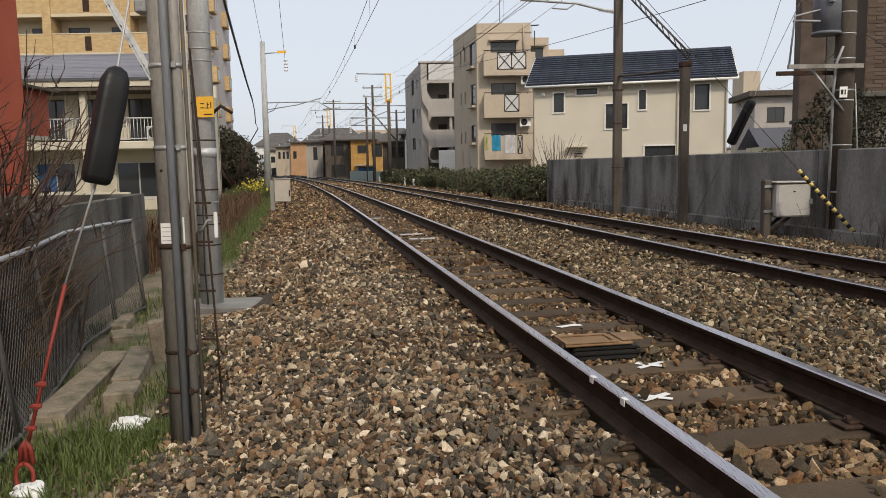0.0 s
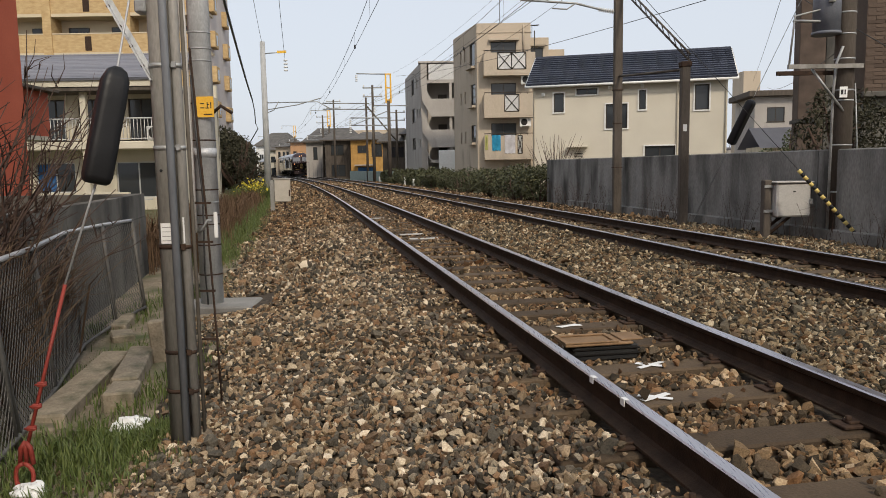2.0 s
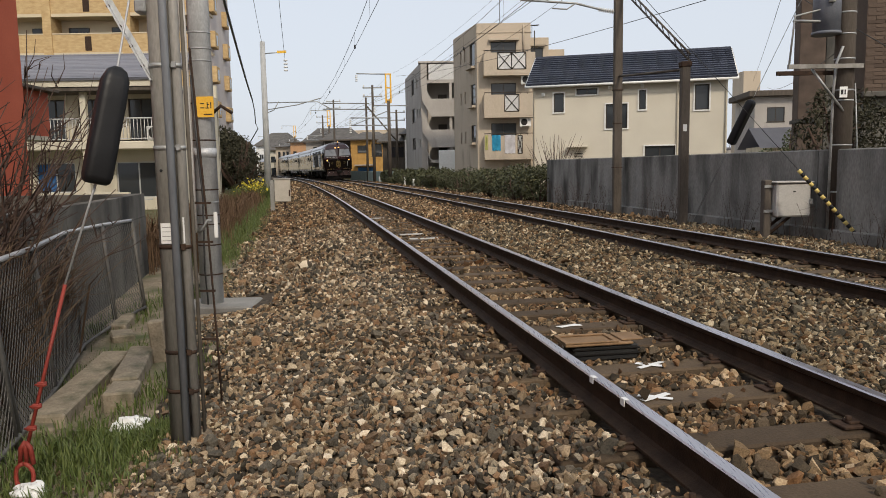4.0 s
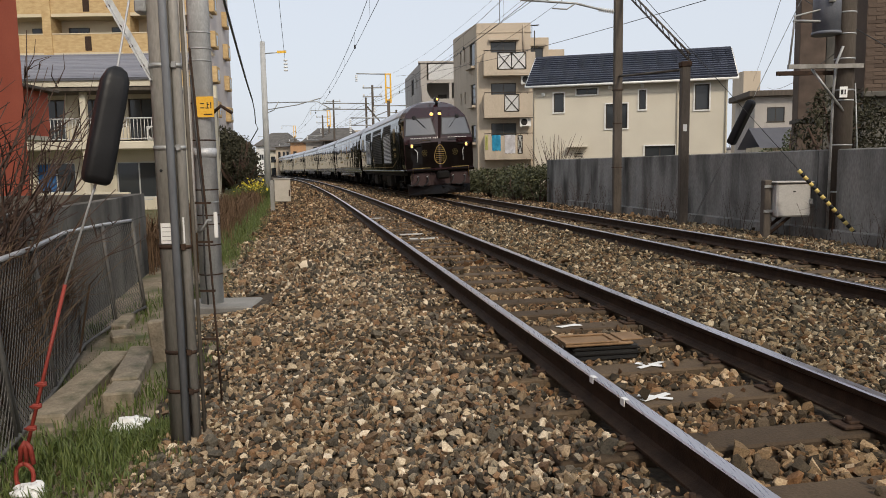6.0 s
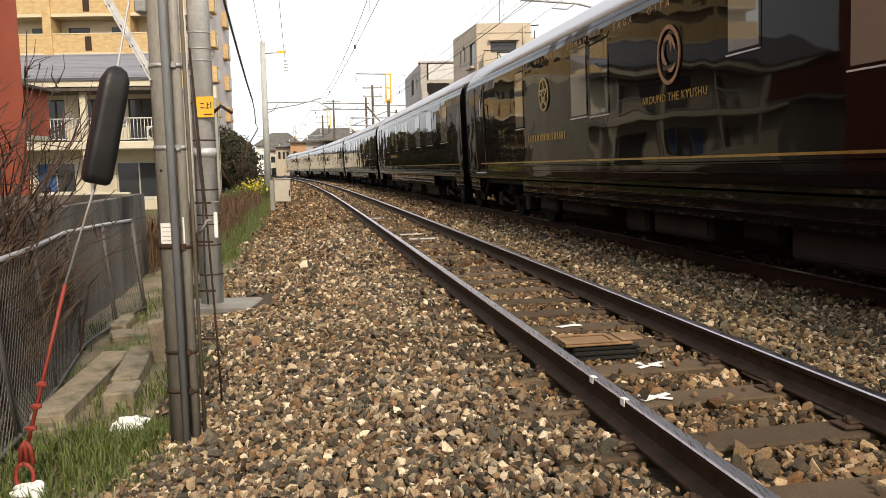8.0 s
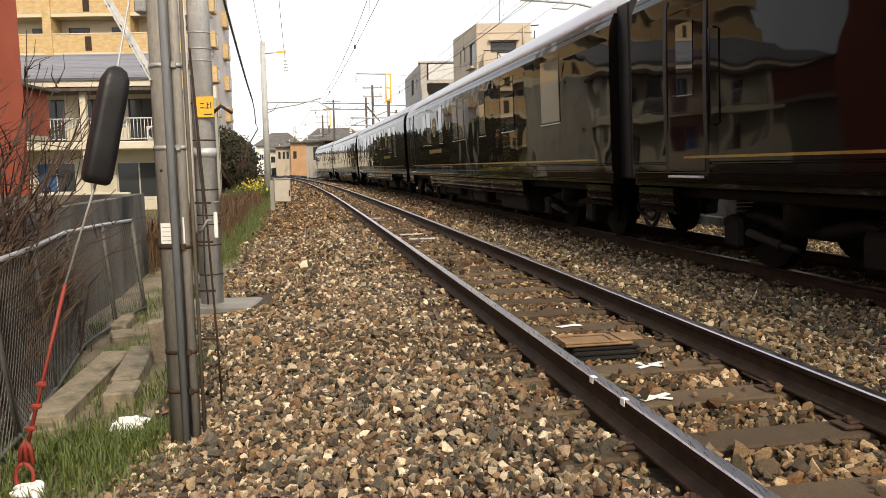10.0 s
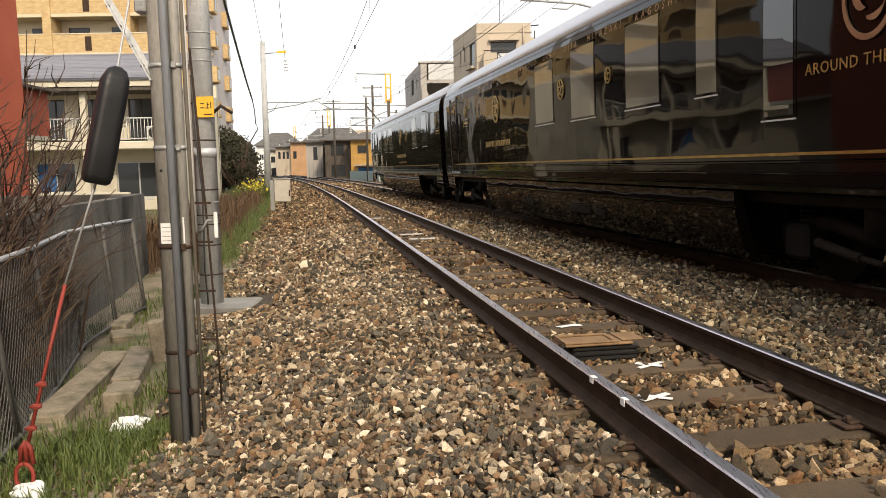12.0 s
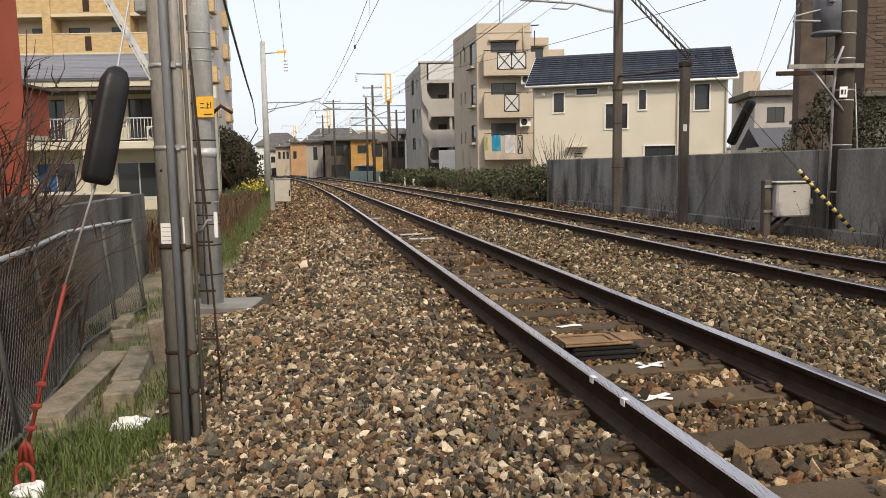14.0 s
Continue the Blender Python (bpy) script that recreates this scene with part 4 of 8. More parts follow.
def utility_pole_right():
    e = thing("utility_pole", Matrix.Translation((6.85, 12.83, -0.38)), "brown weathered utility pole with a transformer and pipes", "utility pole")
    part("pole", rod(bmesh.new(), (0, 0, 0), (0, 0, 8.5), 0.175, 0.135, 16), "brownpole", e)
    for z in (0.9, 1.7, 2.45, 2.62, 3.0, 3.14, 3.55, 3.9):
        part("band", rod(bmesh.new(), (0, 0, z), (0, 0, z + 0.025), 0.179 - 0.0047 * z, seg=16), "galv", e)
    part("conduit", tube(bmesh.new(), [(-0.215, -0.06, 0.05), (-0.20, -0.06, 2.6), (-0.17, -0.08, 3.1), (-0.10, -0.13, 3.35)], 0.022, 8), "galv", e, "grey conduit pipe")
    tr = part("transformer", rod(bmesh.new(), (-0.34, -0.02, 3.58), (-0.34, -0.02, 4.6), 0.22, seg=20), "trafo", e, "grey cylindrical transformer")
    part("rim", rod(bmesh.new(), (-0.34, -0.02, 3.55), (-0.34, -0.02, 3.6), 0.235, seg=20), "trafo", tr)
    part("bushing", rod(bmesh.new(), (-0.38, -0.26, 4.05), (-0.38, -0.26, 4.3), 0.055, seg=10), "porcelain", tr)
    part("bushing_cap", rod(bmesh.new(), (-0.38, -0.26, 4.3), (-0.38, -0.26, 4.42), 0.085, 0.05, 10), "trafo", tr)
    part("crossarm", slab(-1.05, 0.2, -0.24, -0.18, 2.98, 3.05), "pole", e, "steel cross-arm")
    part("crossarm", slab(-1.05, 0.2, 0.18, 0.24, 2.92, 2.99), "iron", e)
    part("arm_brace", tube(bmesh.new(), [(-0.62, -0.14, 2.98), (-0.06, -0.14, 2.28)], 0.025, 4), "galv", e)
    part("arm_frame", tube(bmesh.new(), [(-1.0, -0.14, 3.05), (-0.93, -0.14, 3.85), (-0.2, -0.14, 4.02)], 0.018, 5), "galv", e)
    part("arm_rail", tube(bmesh.new(), [(-0.96, -0.14, 3.77), (-0.2, -0.14, 3.75)], 0.025, 4), "galv", e)
    pl = part("sign_plate", slab(-0.16, -0.03, -0.19, -0.185, 2.5, 2.68), "white", e, "small white plate with dark marks")
    part("mark", slab(-0.14, -0.10, -0.193, -0.1905, 2.55, 2.63), "black", pl)
    part("mark", slab(-0.08, -0.06, -0.193, -0.1905, 2.55, 2.63), "black", pl)
    part("step_ladder", tube(bmesh.new(), [(0.3, -0.05, 0.3), (0.24, -0.05, 1.8), (0.17, -0.05, 2.75)], 0.012, 5), "galv", e)
    for z in (0.9, 1.25, 1.6, 2.0, 2.4):
        part("step", tube(bmesh.new(), [(0.1, -0.05, z), (0.3, -0.05, z)], 0.01, 5), "iron", e)


def signal_box_right():
    e = thing("equipment_cabinet", pose(6.16, 13.3, -0.33, 0, 0, 4), "pale grey trackside equipment cabinet on a steel bracket", "cabinet")
    part("post", slab(-0.44, -0.31, -0.08, 0.08, 0, 1.08, 0.015), "brownpole", e, "rusty brown post")
    b = part("case", slab(-0.29, 0.34, -0.22, 0.22, 0.42, 1.02, 0.03), "cabinet", e, "pale grey steel case")
    part("lid", slab(-0.32, 0.37, -0.26, 0.25, 1.02, 1.05, 0.012), "cabinet", b)
    part("latch", slab(0.3, 0.36, -0.25, -0.21, 0.64, 0.74, 0.01), "galv", b)
    part("nameplate", slab(0.0, 0.05, -0.226, -0.222, 0.86, 0.88), "black", b)
    for z in (0.5, 0.94):
        part("bracket", slab(-0.45, -0.25, -0.10, -0.07, z, z + 0.05), "galv", e)
    part("strut", tube(bmesh.new(), [(-0.37, -0.05, 0.08), (0.05, -0.05, 0.42)], 0.03, 4), "iron", e)
    part("strut", tube(bmesh.new(), [(-0.37, 0.05, 0.18), (-0.05, 0.05, 0.42)], 0.03, 4), "iron", e)


def striped_guard():
    e = thing("striped_guy_guard", Matrix(), "yellow and black striped tube leaning on the wall foot", "guard tube")
    a, b = Vector((6.92, 12.2, -0.25)), Vector((5.98, 12.5, 0.92))
    n = 22
    for k in range(n):
        part("stripe", rod(bmesh.new(), a.lerp(b, k / n), a.lerp(b, (k + 1) / n), 0.033, seg=12), "paleyellow" if k % 2 else "black", e)
    part("guy_wire", tube(bmesh.new(), [b, b + (b - a) * 2.6], 0.005, 4), "wire", e)


def guy(name, a, b, cover, r, label, red=True):
    """A guy wire from its ground anchor a to b, with a padded cover between the fractions given."""
    e = thing(name, Matrix(), label, "guy wire", group="guy wires")
    a, b = Vector(a), Vector(b)
    part("wire", tube(bmesh.new(), [a, b], 0.006, 5), "galv", e, "grey stranded wire")
    p, q = a.lerp(b, cover[0]), a.lerp(b, cover[1])
    d = (q - p).normalized()
    part("cover", tube(bmesh.new(), [p, p + d * 0.015, p + d * 0.05, p.lerp(q, 0.3), p.lerp(q, 0.65), q - d * 0.06, q - d * 0.02, q], [r * 0.55, r * 0.85, r, r * 1.03, r * 0.99, r, r * 0.8, r * 0.4], 24, True), "rubber", e, "black padded plastic cover")
    return e


def distant_right():
    e = thing("brick_building", pose(10.9, 20.5, 0, 0, 0, -14), "brown brick building with a dark pillar behind the wall", "building")
    w = part("wall", slab(0.55, 9, 0, 5, 2.9, 9), "brick", e, "brown brick upper wall")
    for r in range(24):
        for c in range(9):
            x = 0.57 + 0.42 * c + (0.2 if r % 2 else 0)
            if x + 0.39 < 4.5:
                o = share("brick", BRICK, w, pose(x, -0.012, 3.0 + 0.105 * r * 1.0))
    part("ledge", slab(0.5, 9, -0.1, 0.1, 2.75, 2.9, 0.02), "darkconcrete", e)
    part("lower_wall", slab(0.6, 9, 0.2, 5, -0.5, 2.75), "darkconcrete", e)
    part("pillar", slab(-1.15, -0.5, -0.3, 0.4, -0.5, 9, 0.02), "brick2", e, "dark brown pillar")
    part("pillar_band", slab(-1.2, -0.45, -0.35, 0.45, 2.1, 2.2), "black", e)
    part("awning_column", slab(-0.45, 0.0, -0.1, 0.3, -0.5, 4.6, 0.02), "darkconcrete", e)
    rng = np.random.default_rng(9)
    leafy("ivy_tree", rng, [(9.3, 17.5, 1.9, 0.9, 0.9, 1.0), (10.3, 17.8, 1.4, 1.0, 0.9, 1.1), (8.6, 17.3, 1.5, 0.5, 0.6, 0.8)], 260, 0.07, "duskleaf", "dark evergreen tree behind the boundary wall", "tree", trunk=(9.6, 17.6, -0.4))
    # the houses beyond the cream one
    f = thing("house", pose(24.2, 58, -0.9, 0, 0, -8), "brownish two-storey house with balcony beyond the wall", "house")
    part("wall", holed_wall(0, 7.0, -0.5, 6.9, 0.2, [(0.9, 2.2, 5.0, 6.1), (3.0, 4.6, 4.9, 6.1), (5.3, 6.4, 4.9, 6.1), (0.8, 3.0, 2.2, 3.6)]), "greywall", f)
    for w in ((0.9, 2.2, 5.0, 6.1), (3.0, 4.6, 4.9, 6.1), (5.3, 6.4, 4.9, 6.1), (0.8, 3.0, 2.2, 3.6)):
        sash(f, *w)
    part("roof", slab(-0.6, 8, -0.6, 6, 6.9, 7.35, 0.05), "brownpole", f, "flat brown roof edge")
    part("balcony", slab(0, 6.5, -0.9, 0, 4.0, 4.5, 0.02), "brownpole", f)
    part("awning", slab(0.3, 3.7, -1.2, 0, 3.55, 3.65, 0.01), "roofgrey", f)
    part("lean_to", slab(3.4, 6.2, -1.6, 0, 0.2, 3.6, 0.02), "wood", f, "ochre timber lean-to")
    part("back", slab(0, 7, 0.2, 6, -0.5, 6.9), "greywall", f)
    g = thing("house", pose(22.5, 52, 0, 0, 0, -8), "low house with a grey tiled roof beyond the wall", "house")
    part("wall", slab(0, 7.5, 0, 5, -0.5, 2.1), "oldwhite", g)
    bm = bmesh.new()
    vs = [bm.verts.new(q) for q in ((-0.5, -0.6, 2.0), (8, -0.6, 2.0), (8, 2.5, 3.5), (-0.5, 2.5, 3.5), (-0.5, 5.6, 2.0), (8, 5.6, 2.0))]
    bm.faces.new((vs[0], vs[1], vs[2], vs[3]))
    bm.faces.new((vs[3], vs[2], vs[5], vs[4]))
    bmesh.ops.solidify(bm, geom=bm.faces[:], thickness=0.1)
    part("roof", bm, "roofgrey", g)
    t = thing("chimney_tower", pose(33, 80, 0), "distant pale tower block over the roofs", "tower")
    part("shaft", slab(-0.9, 0.9, 0, 3, -0.5, 10.6, 0.02), "beige", t)
    rng = np.random.default_rng(19)
    leafy("garden_tree", rng, [(19.5, 41, 2.0, 0.8, 0.8, 1.0), (18.2, 41, 1.2, 1.3, 0.9, 0.6)], 120, 0.1, "leaf", "small green garden tree beyond the wall", "tree", trunk=(19.2, 41, -0.4))


def weeds_right():
    rng = np.random.default_rng(31)
    e = thing("dead_weeds", Matrix(), "dead brown weed stalks along the foot of the wall", "weeds", kind="stuff")
    bm = bmesh.new()
    for _ in range(150):
        s = rng.choice([6.0, 8.3, 9.8, 12.6, 13.4, 16.8, 18.5, 20.5]) + rng.normal() * 0.5
        base = on_line(s, 6.75 + rng.normal() * 0.08, -0.35)
        h = rng.uniform(0.25, 0.95)
        tip = base + Vector((rng.normal() * 0.22 * h, rng.normal() * 0.25 * h, h))
        mid = base.lerp(tip, 0.5) + Vector(rng.normal(size=3) * 0.03)
        tube(bm, [base, mid, tip], [0.006, 0.004, 0.002], 4)
        for _k in range(3):
            p = base.lerp(tip, rng.uniform(0.4, 0.95))
            tube(bm, [p, p + Vector((rng.normal() * 0.08, rng.normal() * 0.08, abs(rng.normal()) * 0.08))], [0.003, 0.001], 3)
    part("stalk_tangle", bm, "twig", e)


M["paleyellow"] = surface("faded_yellow_plastic", (0.62, 0.47, 0.14), (0.7, 0.55, 0.2), 9, 0.6, bump=0.05)
M["trafo"] = surface("blue_grey_enamel", (0.11, 0.12, 0.145), (0.16, 0.17, 0.195), 6, 0.5, bump=0.05)
M["cabinet"] = surface("pale_grey_enamel", (0.42, 0.405, 0.385), (0.5, 0.485, 0.46), 5, 0.6, bump=0.05, stain=((0.25, 0.22, 0.19), 3, 0.58, 0.8))
M["brick2"] = surface("dark_brown_tile", (0.075, 0.055, 0.045), (0.12, 0.09, 0.072), 3, 0.8, bump=0.2)
_bm = slab(0, 0.385, 0, 0.02, 0, 0.09, 0.004)
BRICK = bpy.data.meshes.new("brick")
_bm.to_mesh(BRICK)
_bm.free()
BRICK.materials.append(M["brick"])

wall_right()
cream_house()
beige_apartments()
grey_wing()
hedge()
catenary_poles()
utility_pole_right()
signal_box_right()
striped_guard()
guy("guy_wire", (5.2, 15.6, -0.3), (6.74, 13.4, 4.7), (0.345, 0.51), 0.085, "guy wire with a black padded cover beside the wall")
distant_right()
weeds_right()


# ---- left of the line ----
def near_pole():
    e = thing("steel_pole", Matrix.Translation((-1.48, 4.03, -0.5)), "slim grey steel pole with conduits strapped to it", "pole")
    part("pole", rod(bmesh.new(), (0, 0, 0), (0, 0, 4.6), 0.062, 0.058, 20), "pole", e)
    part("conduit", tube(bmesh.new(), [(0.05, -0.07, 0.02), (0.046, -0.066, 2.0), (0.04, -0.062, 4.4)], 0.021, 12), "conduitblue", e, "blue-grey conduit")
    part("conduit", tube(bmesh.new(), [(0.092, -0.03, 0.03), (0.088, -0.028, 2.0), (0.082, -0.026, 4.4)], 0.026, 12), "pole", e, "warm grey conduit")
    part("conduit", tube(bmesh.new(), [(0.128, 0.0, 0.05), (0.122, 0.0, 2.0), (0.114, 0.0, 4.4)], 0.0105, 8), "conduitbrown", e, "thin brownish conduit")
    for z in (0.36, 0.58, 1.16, 1.69, 2.12, 2.5, 2.94):
        bm = rod(bmesh.new(), (0, 0, z), (0, 0, z + 0.022), 0.0655, seg=20)
        rod(bm, (0.091, -0.03, z), (0.091, -0.03, z + 0.02), 0.0285, seg=12)
        part("strap", bm, "galv" if z > 1.4 else "iron", e)
        part("buckle", slab(0.075, 0.098, -0.066, -0.055, z - 0.004, z + 0.026), "galv" if z > 1.4 else "iron", e)
    part("clamp", box(bmesh.new(), -0.11, -0.05, -0.05, 0.03, 2.40, 2.47, 0.01), "galv", e)
    nt = part("notice", slab(-0.028, 0.036, -0.069, -0.064, 1.19, 1.30), "white", e, "small white notice")
    for k in range(4):
        part("ruled_line", slab(-0.02, 0.028, -0.0705, -0.0695, 1.205 + 0.024 * k, 1.208 + 0.024 * k), "pole", nt)
    part("tape", slab(0.088, 0.096, -0.061, -0.056, 1.19, 1.33), "white", e)
    part("hole_plug", rod(bmesh.new(), (-0.01, -0.066, 1.58), (-0.01, -0.06, 1.58), 0.008, seg=8), "black", e)
    # galvanised stay arm rising to one side
    bm = bmesh.new()
    a, b = Vector((-0.04, -0.04, 2.05)), Vector((-0.42, -0.12, 2.82))
    box(bm, -0.032, 0.032, -0.004, 0.004, 0, 0.88, m=Matrix.Translation(a) @ (b - a).to_track_quat("Z", "Y").to_matrix().to_4x4())
    box(bm, -0.032, -0.026, 0.0, 0.03, 0, 0.88, m=Matrix.Translation(a) @ (b - a).to_track_quat("Z", "Y").to_matrix().to_4x4())
    arm = part("stay_arm", bm, "galvbright", e, "galvanised angle-iron stay")
    for k in range(7):
        c = a.lerp(b, 0.1 + 0.13 * k)
        part("bolt", rod(bmesh.new(), c + Vector((0.0, -0.014, 0)), c, 0.009, seg=6), "iron", arm)


def concrete_pole():
    e = thing("catenary_pole", Matrix.Translation((-2.61, 8.27, -0.5)), "galvanised grey steel catenary pole on a concrete footing", "catenary pole", group="catenary poles")
    part("pole", rod(bmesh.new(), (0, 0, 0), (0, 0, 8.8), 0.126, 0.10, 24), "galvpole", e)
    part("footing", slab(-0.3, 0.5, -0.3, 0.3, -0.1, 0.10, 0.02), "concrete", e, "pale concrete footing")
    for z in (0.42, 0.75, 0.98, 1.08, 1.22, 1.36, 1.78, 1.9, 2.3, 2.75, 2.88, 3.05):
        r = 0.127 - 0.003 * z
        part("band", rod(bmesh.new(), (0, 0, z), (0, 0, z + 0.014), r + 0.003, seg=20), "galv" if z in (1.22, 2.75, 2.88, 3.05) else "iron", e)
    part("clamp_band", rod(bmesh.new(), (0, 0, 1.72), (0, 0, 1.82), 0.127, seg=20), "galvbright", e)
    sg = part("sign", slab(-0.075, 0.11, -0.135, -0.128, 2.15, 2.37), "yellow", e, "yellow sign with dark characters", at=Matrix.Translation((0.055, -0.012, 0)))
    for x0, x1, z0, z1 in ((-0.035, 0.01, 2.245, 2.255), (-0.035, 0.01, 2.29, 2.30), (0.022, 0.062, 2.242, 2.252), (0.038, 0.046, 2.252, 2.31), (0.046, 0.06, 2.28, 2.288), (0.075, 0.085, 2.242, 2.31), (0.0, 0.09, 2.175, 2.185)):
        part("character_stroke", slab(x0, x1, -0.138, -0.1355, z0, z1), "black", sg)
    part("label_plate", slab(0.09, 0.13, -0.10, -0.09, 0.84, 1.12), "white", e)
    part("cable_duct", tube(bmesh.new(), [(-0.14, -0.1, 1.0), (-0.145, -0.1, 1.8), (-0.15, -0.1, 2.9), (-0.17, -0.12, 4.0)], 0.018, 8), "cabinet", e, "cream cable duct")
    part("cable_duct", tube(bmesh.new(), [(-0.10, -0.12, 0.9), (-0.105, -0.12, 1.8), (-0.11, -0.12, 2.9), (-0.12, -0.13, 4.0)], 0.016, 8), "cabinet", e)
    part("drooping_cable", tube(bmesh.new(), [(-0.07, -0.14, 2.6), (-0.03, -0.15, 1.8), (0.0, -0.15, 1.3), (-0.02, -0.15, 0.5), (0.0, -0.15, 0.05)], 0.011, 6), "wire", e)
    part("lamp_bracket", tube(bmesh.new(), [(0.1, 0, 2.2), (0.2, 0, 2.28), (0.32, 0, 2.2)], 0.02), "iron", e)
    # ladder-like bracket rod with rungs beside the pole
    f = thing("earth_rod_guard", Matrix.Translation((-1.30, 4.18, -0.45)), "thin brown rod with flat brackets beside the pole", "rod")
    part("rod", tube(bmesh.new(), [(0.005, 0, 0.2), (-0.005, 0, 0.6), (-0.03, 0, 1.3), (-0.075, 0, 2.2)], 0.006, 6), "iron", f)
    for z in (0.56, 0.84, 1.12, 1.34):
        part("bracket", slab(-0.09, 0.0, -0.006, 0.006, z, z + 0.012), "iron", f)
    part("hook", tube(bmesh.new(), [(-0.08, 0, 1.18), (-0.05, -0.01, 1.2), (-0.02, -0.01, 1.25), (0.0, 0, 1.245)], 0.009, 6), "galv", f)


def far_pole():
    c = on_line(39.8, -3.4)
    e = thing("catenary_pole", Matrix.Translation((c.x, c.y, -0.55)), "pale concrete catenary pole with thin arms", "catenary pole", group="catenary poles")
    part("pole", rod(bmesh.new(), (0, 0, 0), (0, 0, 8.7), 0.19, 0.14, 16), "concrete2", e)
    for pts, r in (([(0, 0, 5.35), (3.0, -0.2, 5.35), (3.8, -0.3, 4.9)], 0.03), ([(0, 0, 4.95), (1.8, -0.1, 5.2), (3.2, -0.2, 5.55)], 0.03), ([(0, 0, 8.05), (1.2, 0, 8.12)], 0.03), ([(0, 0, 4.75), (0.5, 0, 4.95), (0.8, -0.1, 5.4)], 0.025)):
        part("arm", tube(bmesh.new(), pts, r, 6), "galv", e)
    part("marker", slab(0.8, 1.3, -0.03, 0.03, 8.06, 8.2), "yellow", e, "yellow arm tip")
    bm = bmesh.new()
    for k in range(4):
        rod(bm, (1.25, 0, 7.7 - 0.18 * k), (1.25, 0, 7.62 - 0.18 * k), 0.11, seg=8)
    part("insulator", bm, "porcelain", e)


def relay_box():
    e = thing("relay_cabinet", pose(-5.78, 26.9, -0.5, 0, 0, 10), "cream trackside relay cabinet on two posts", "cabinet")
    part("case", slab(-0.26, 0.30, -0.15, 0.15, 0.42, 1.22, 0.02), "cabinet2", e, "cream steel case")
    part("lid", slab(-0.29, 0.33, -0.18, 0.18, 1.22, 1.25, 0.008), "cabinet2", e)
    part("latch", slab(0.24, 0.29, -0.18, -0.15, 0.62, 0.84, 0.006), "iron", e)
    part("post", slab(0.06, 0.14, -0.04, 0.04, -0.05, 0.42), "iron", e)
    part("post", slab(-0.42, -0.27, -0.06, 0.06, -0.05, 1.2, 0.01), "concrete", e, "grey concrete post")


def fence():
    """Chain-link fence: posts, rails, woven mesh."""
    e = thing("chain_link_fence", Matrix(), "grey chain-link fence with leaning galvanised posts beside the track", "fence")
    line = [(-2.2, 3.0), (-2.47, 4.13), (-2.76, 5.13), (-3.2, 6.47), (-3.33, 7.44), (-3.37, 8.27)]
    tops = [0.58, 0.57, 0.56, 0.56, 0.55, 0.54]
    lean = -0.10
    for (x, y), z in zip(line, tops):
        part("post", rod(bmesh.new(), (x, y, -0.6), (x + lean, y, z), 0.022, seg=10), "galvdull", e)
        part("post_cap", rod(bmesh.new(), (x + lean, y, z), (x + lean, y, z + 0.02), 0.026, 0.015, 10), "galvdull", e)
    part("post", tube(bmesh.new(), [(-2.62, 4.1, 0.9), (-2.55, 4.15, 0.1), (-2.5, 4.2, -0.5)], 0.03, 8), "galvdull", e)
    part("rail", tube(bmesh.new(), [(x + lean, y, z) for (x, y), z in zip(line, tops)], 0.018, 8), "galvbright", e, "bright top rail")
    part("rail", tube(bmesh.new(), [(x, y, -0.44) for x, y in line], 0.016, 8), "galvdull", e)
    bm = bmesh.new()
    seg = []
    for (x0, y0), (x1, y1), z0, z1 in zip(line, line[1:], tops, tops[1:]):
        L = math.hypot(x1 - x0, y1 - y0)
        seg.append((x0, y0, x1, y1, L, z0, z1))
    total = sum(q[4] for q in seg)

    def at(u, h):
        u = max(0.0, min(u, total - 1e-4))
        for x0, y0, x1, y1, L, z0, z1 in seg:
            if u <= L:
                k = u / L
                z = -0.44 + h * (z0 + (z1 - z0) * k + 0.44)
                return Vector((x0 + (x1 - x0) * k + lean * h, y0 + (y1 - y0) * k, z + 0.004 * math.sin(u * 9 + h * 5)))
            u -= L
    pitch, H = 0.062, 1.04
    verts, faces = [], []
    steps = 8
    r = 0.0023
    for d in (-1, 1):
        n = int((total + H) / pitch)
        for k in range(n):
            u0 = k * pitch - (0 if d < 0 else H)
            pts = []
            for j in range(steps + 1):
                h = j / steps
                u = u0 + (H * h if d > 0 else -H * h)
                if 0 <= u <= total:
                    pts.append(at(u, h))
            if len(pts) < 2:
                continue
            i0 = len(verts)
            for q in pts:
                for o in ((r, 0, 0), (-r, r, 0), (-r, -r, r)):
                    verts.append((q.x + o[0], q.y + o[1], q.z + o[2]))
            for j in range(len(pts) - 1):
                for a in range(3):
                    b = (a + 1) % 3
                    faces.append((i0 + 3 * j + a, i0 + 3 * j + b, i0 + 3 * j + 3 + b, i0 + 3 * j + 3 + a))
    me = bpy.data.meshes.new("mesh_wire")
    me.from_pydata(verts, [], faces)
    me.materials.append(M["galvdull"])
    ob = new("mesh_wire", me)
    ob.parent = e
    tagged(ob, "woven dull steel mesh", kind="stuff")


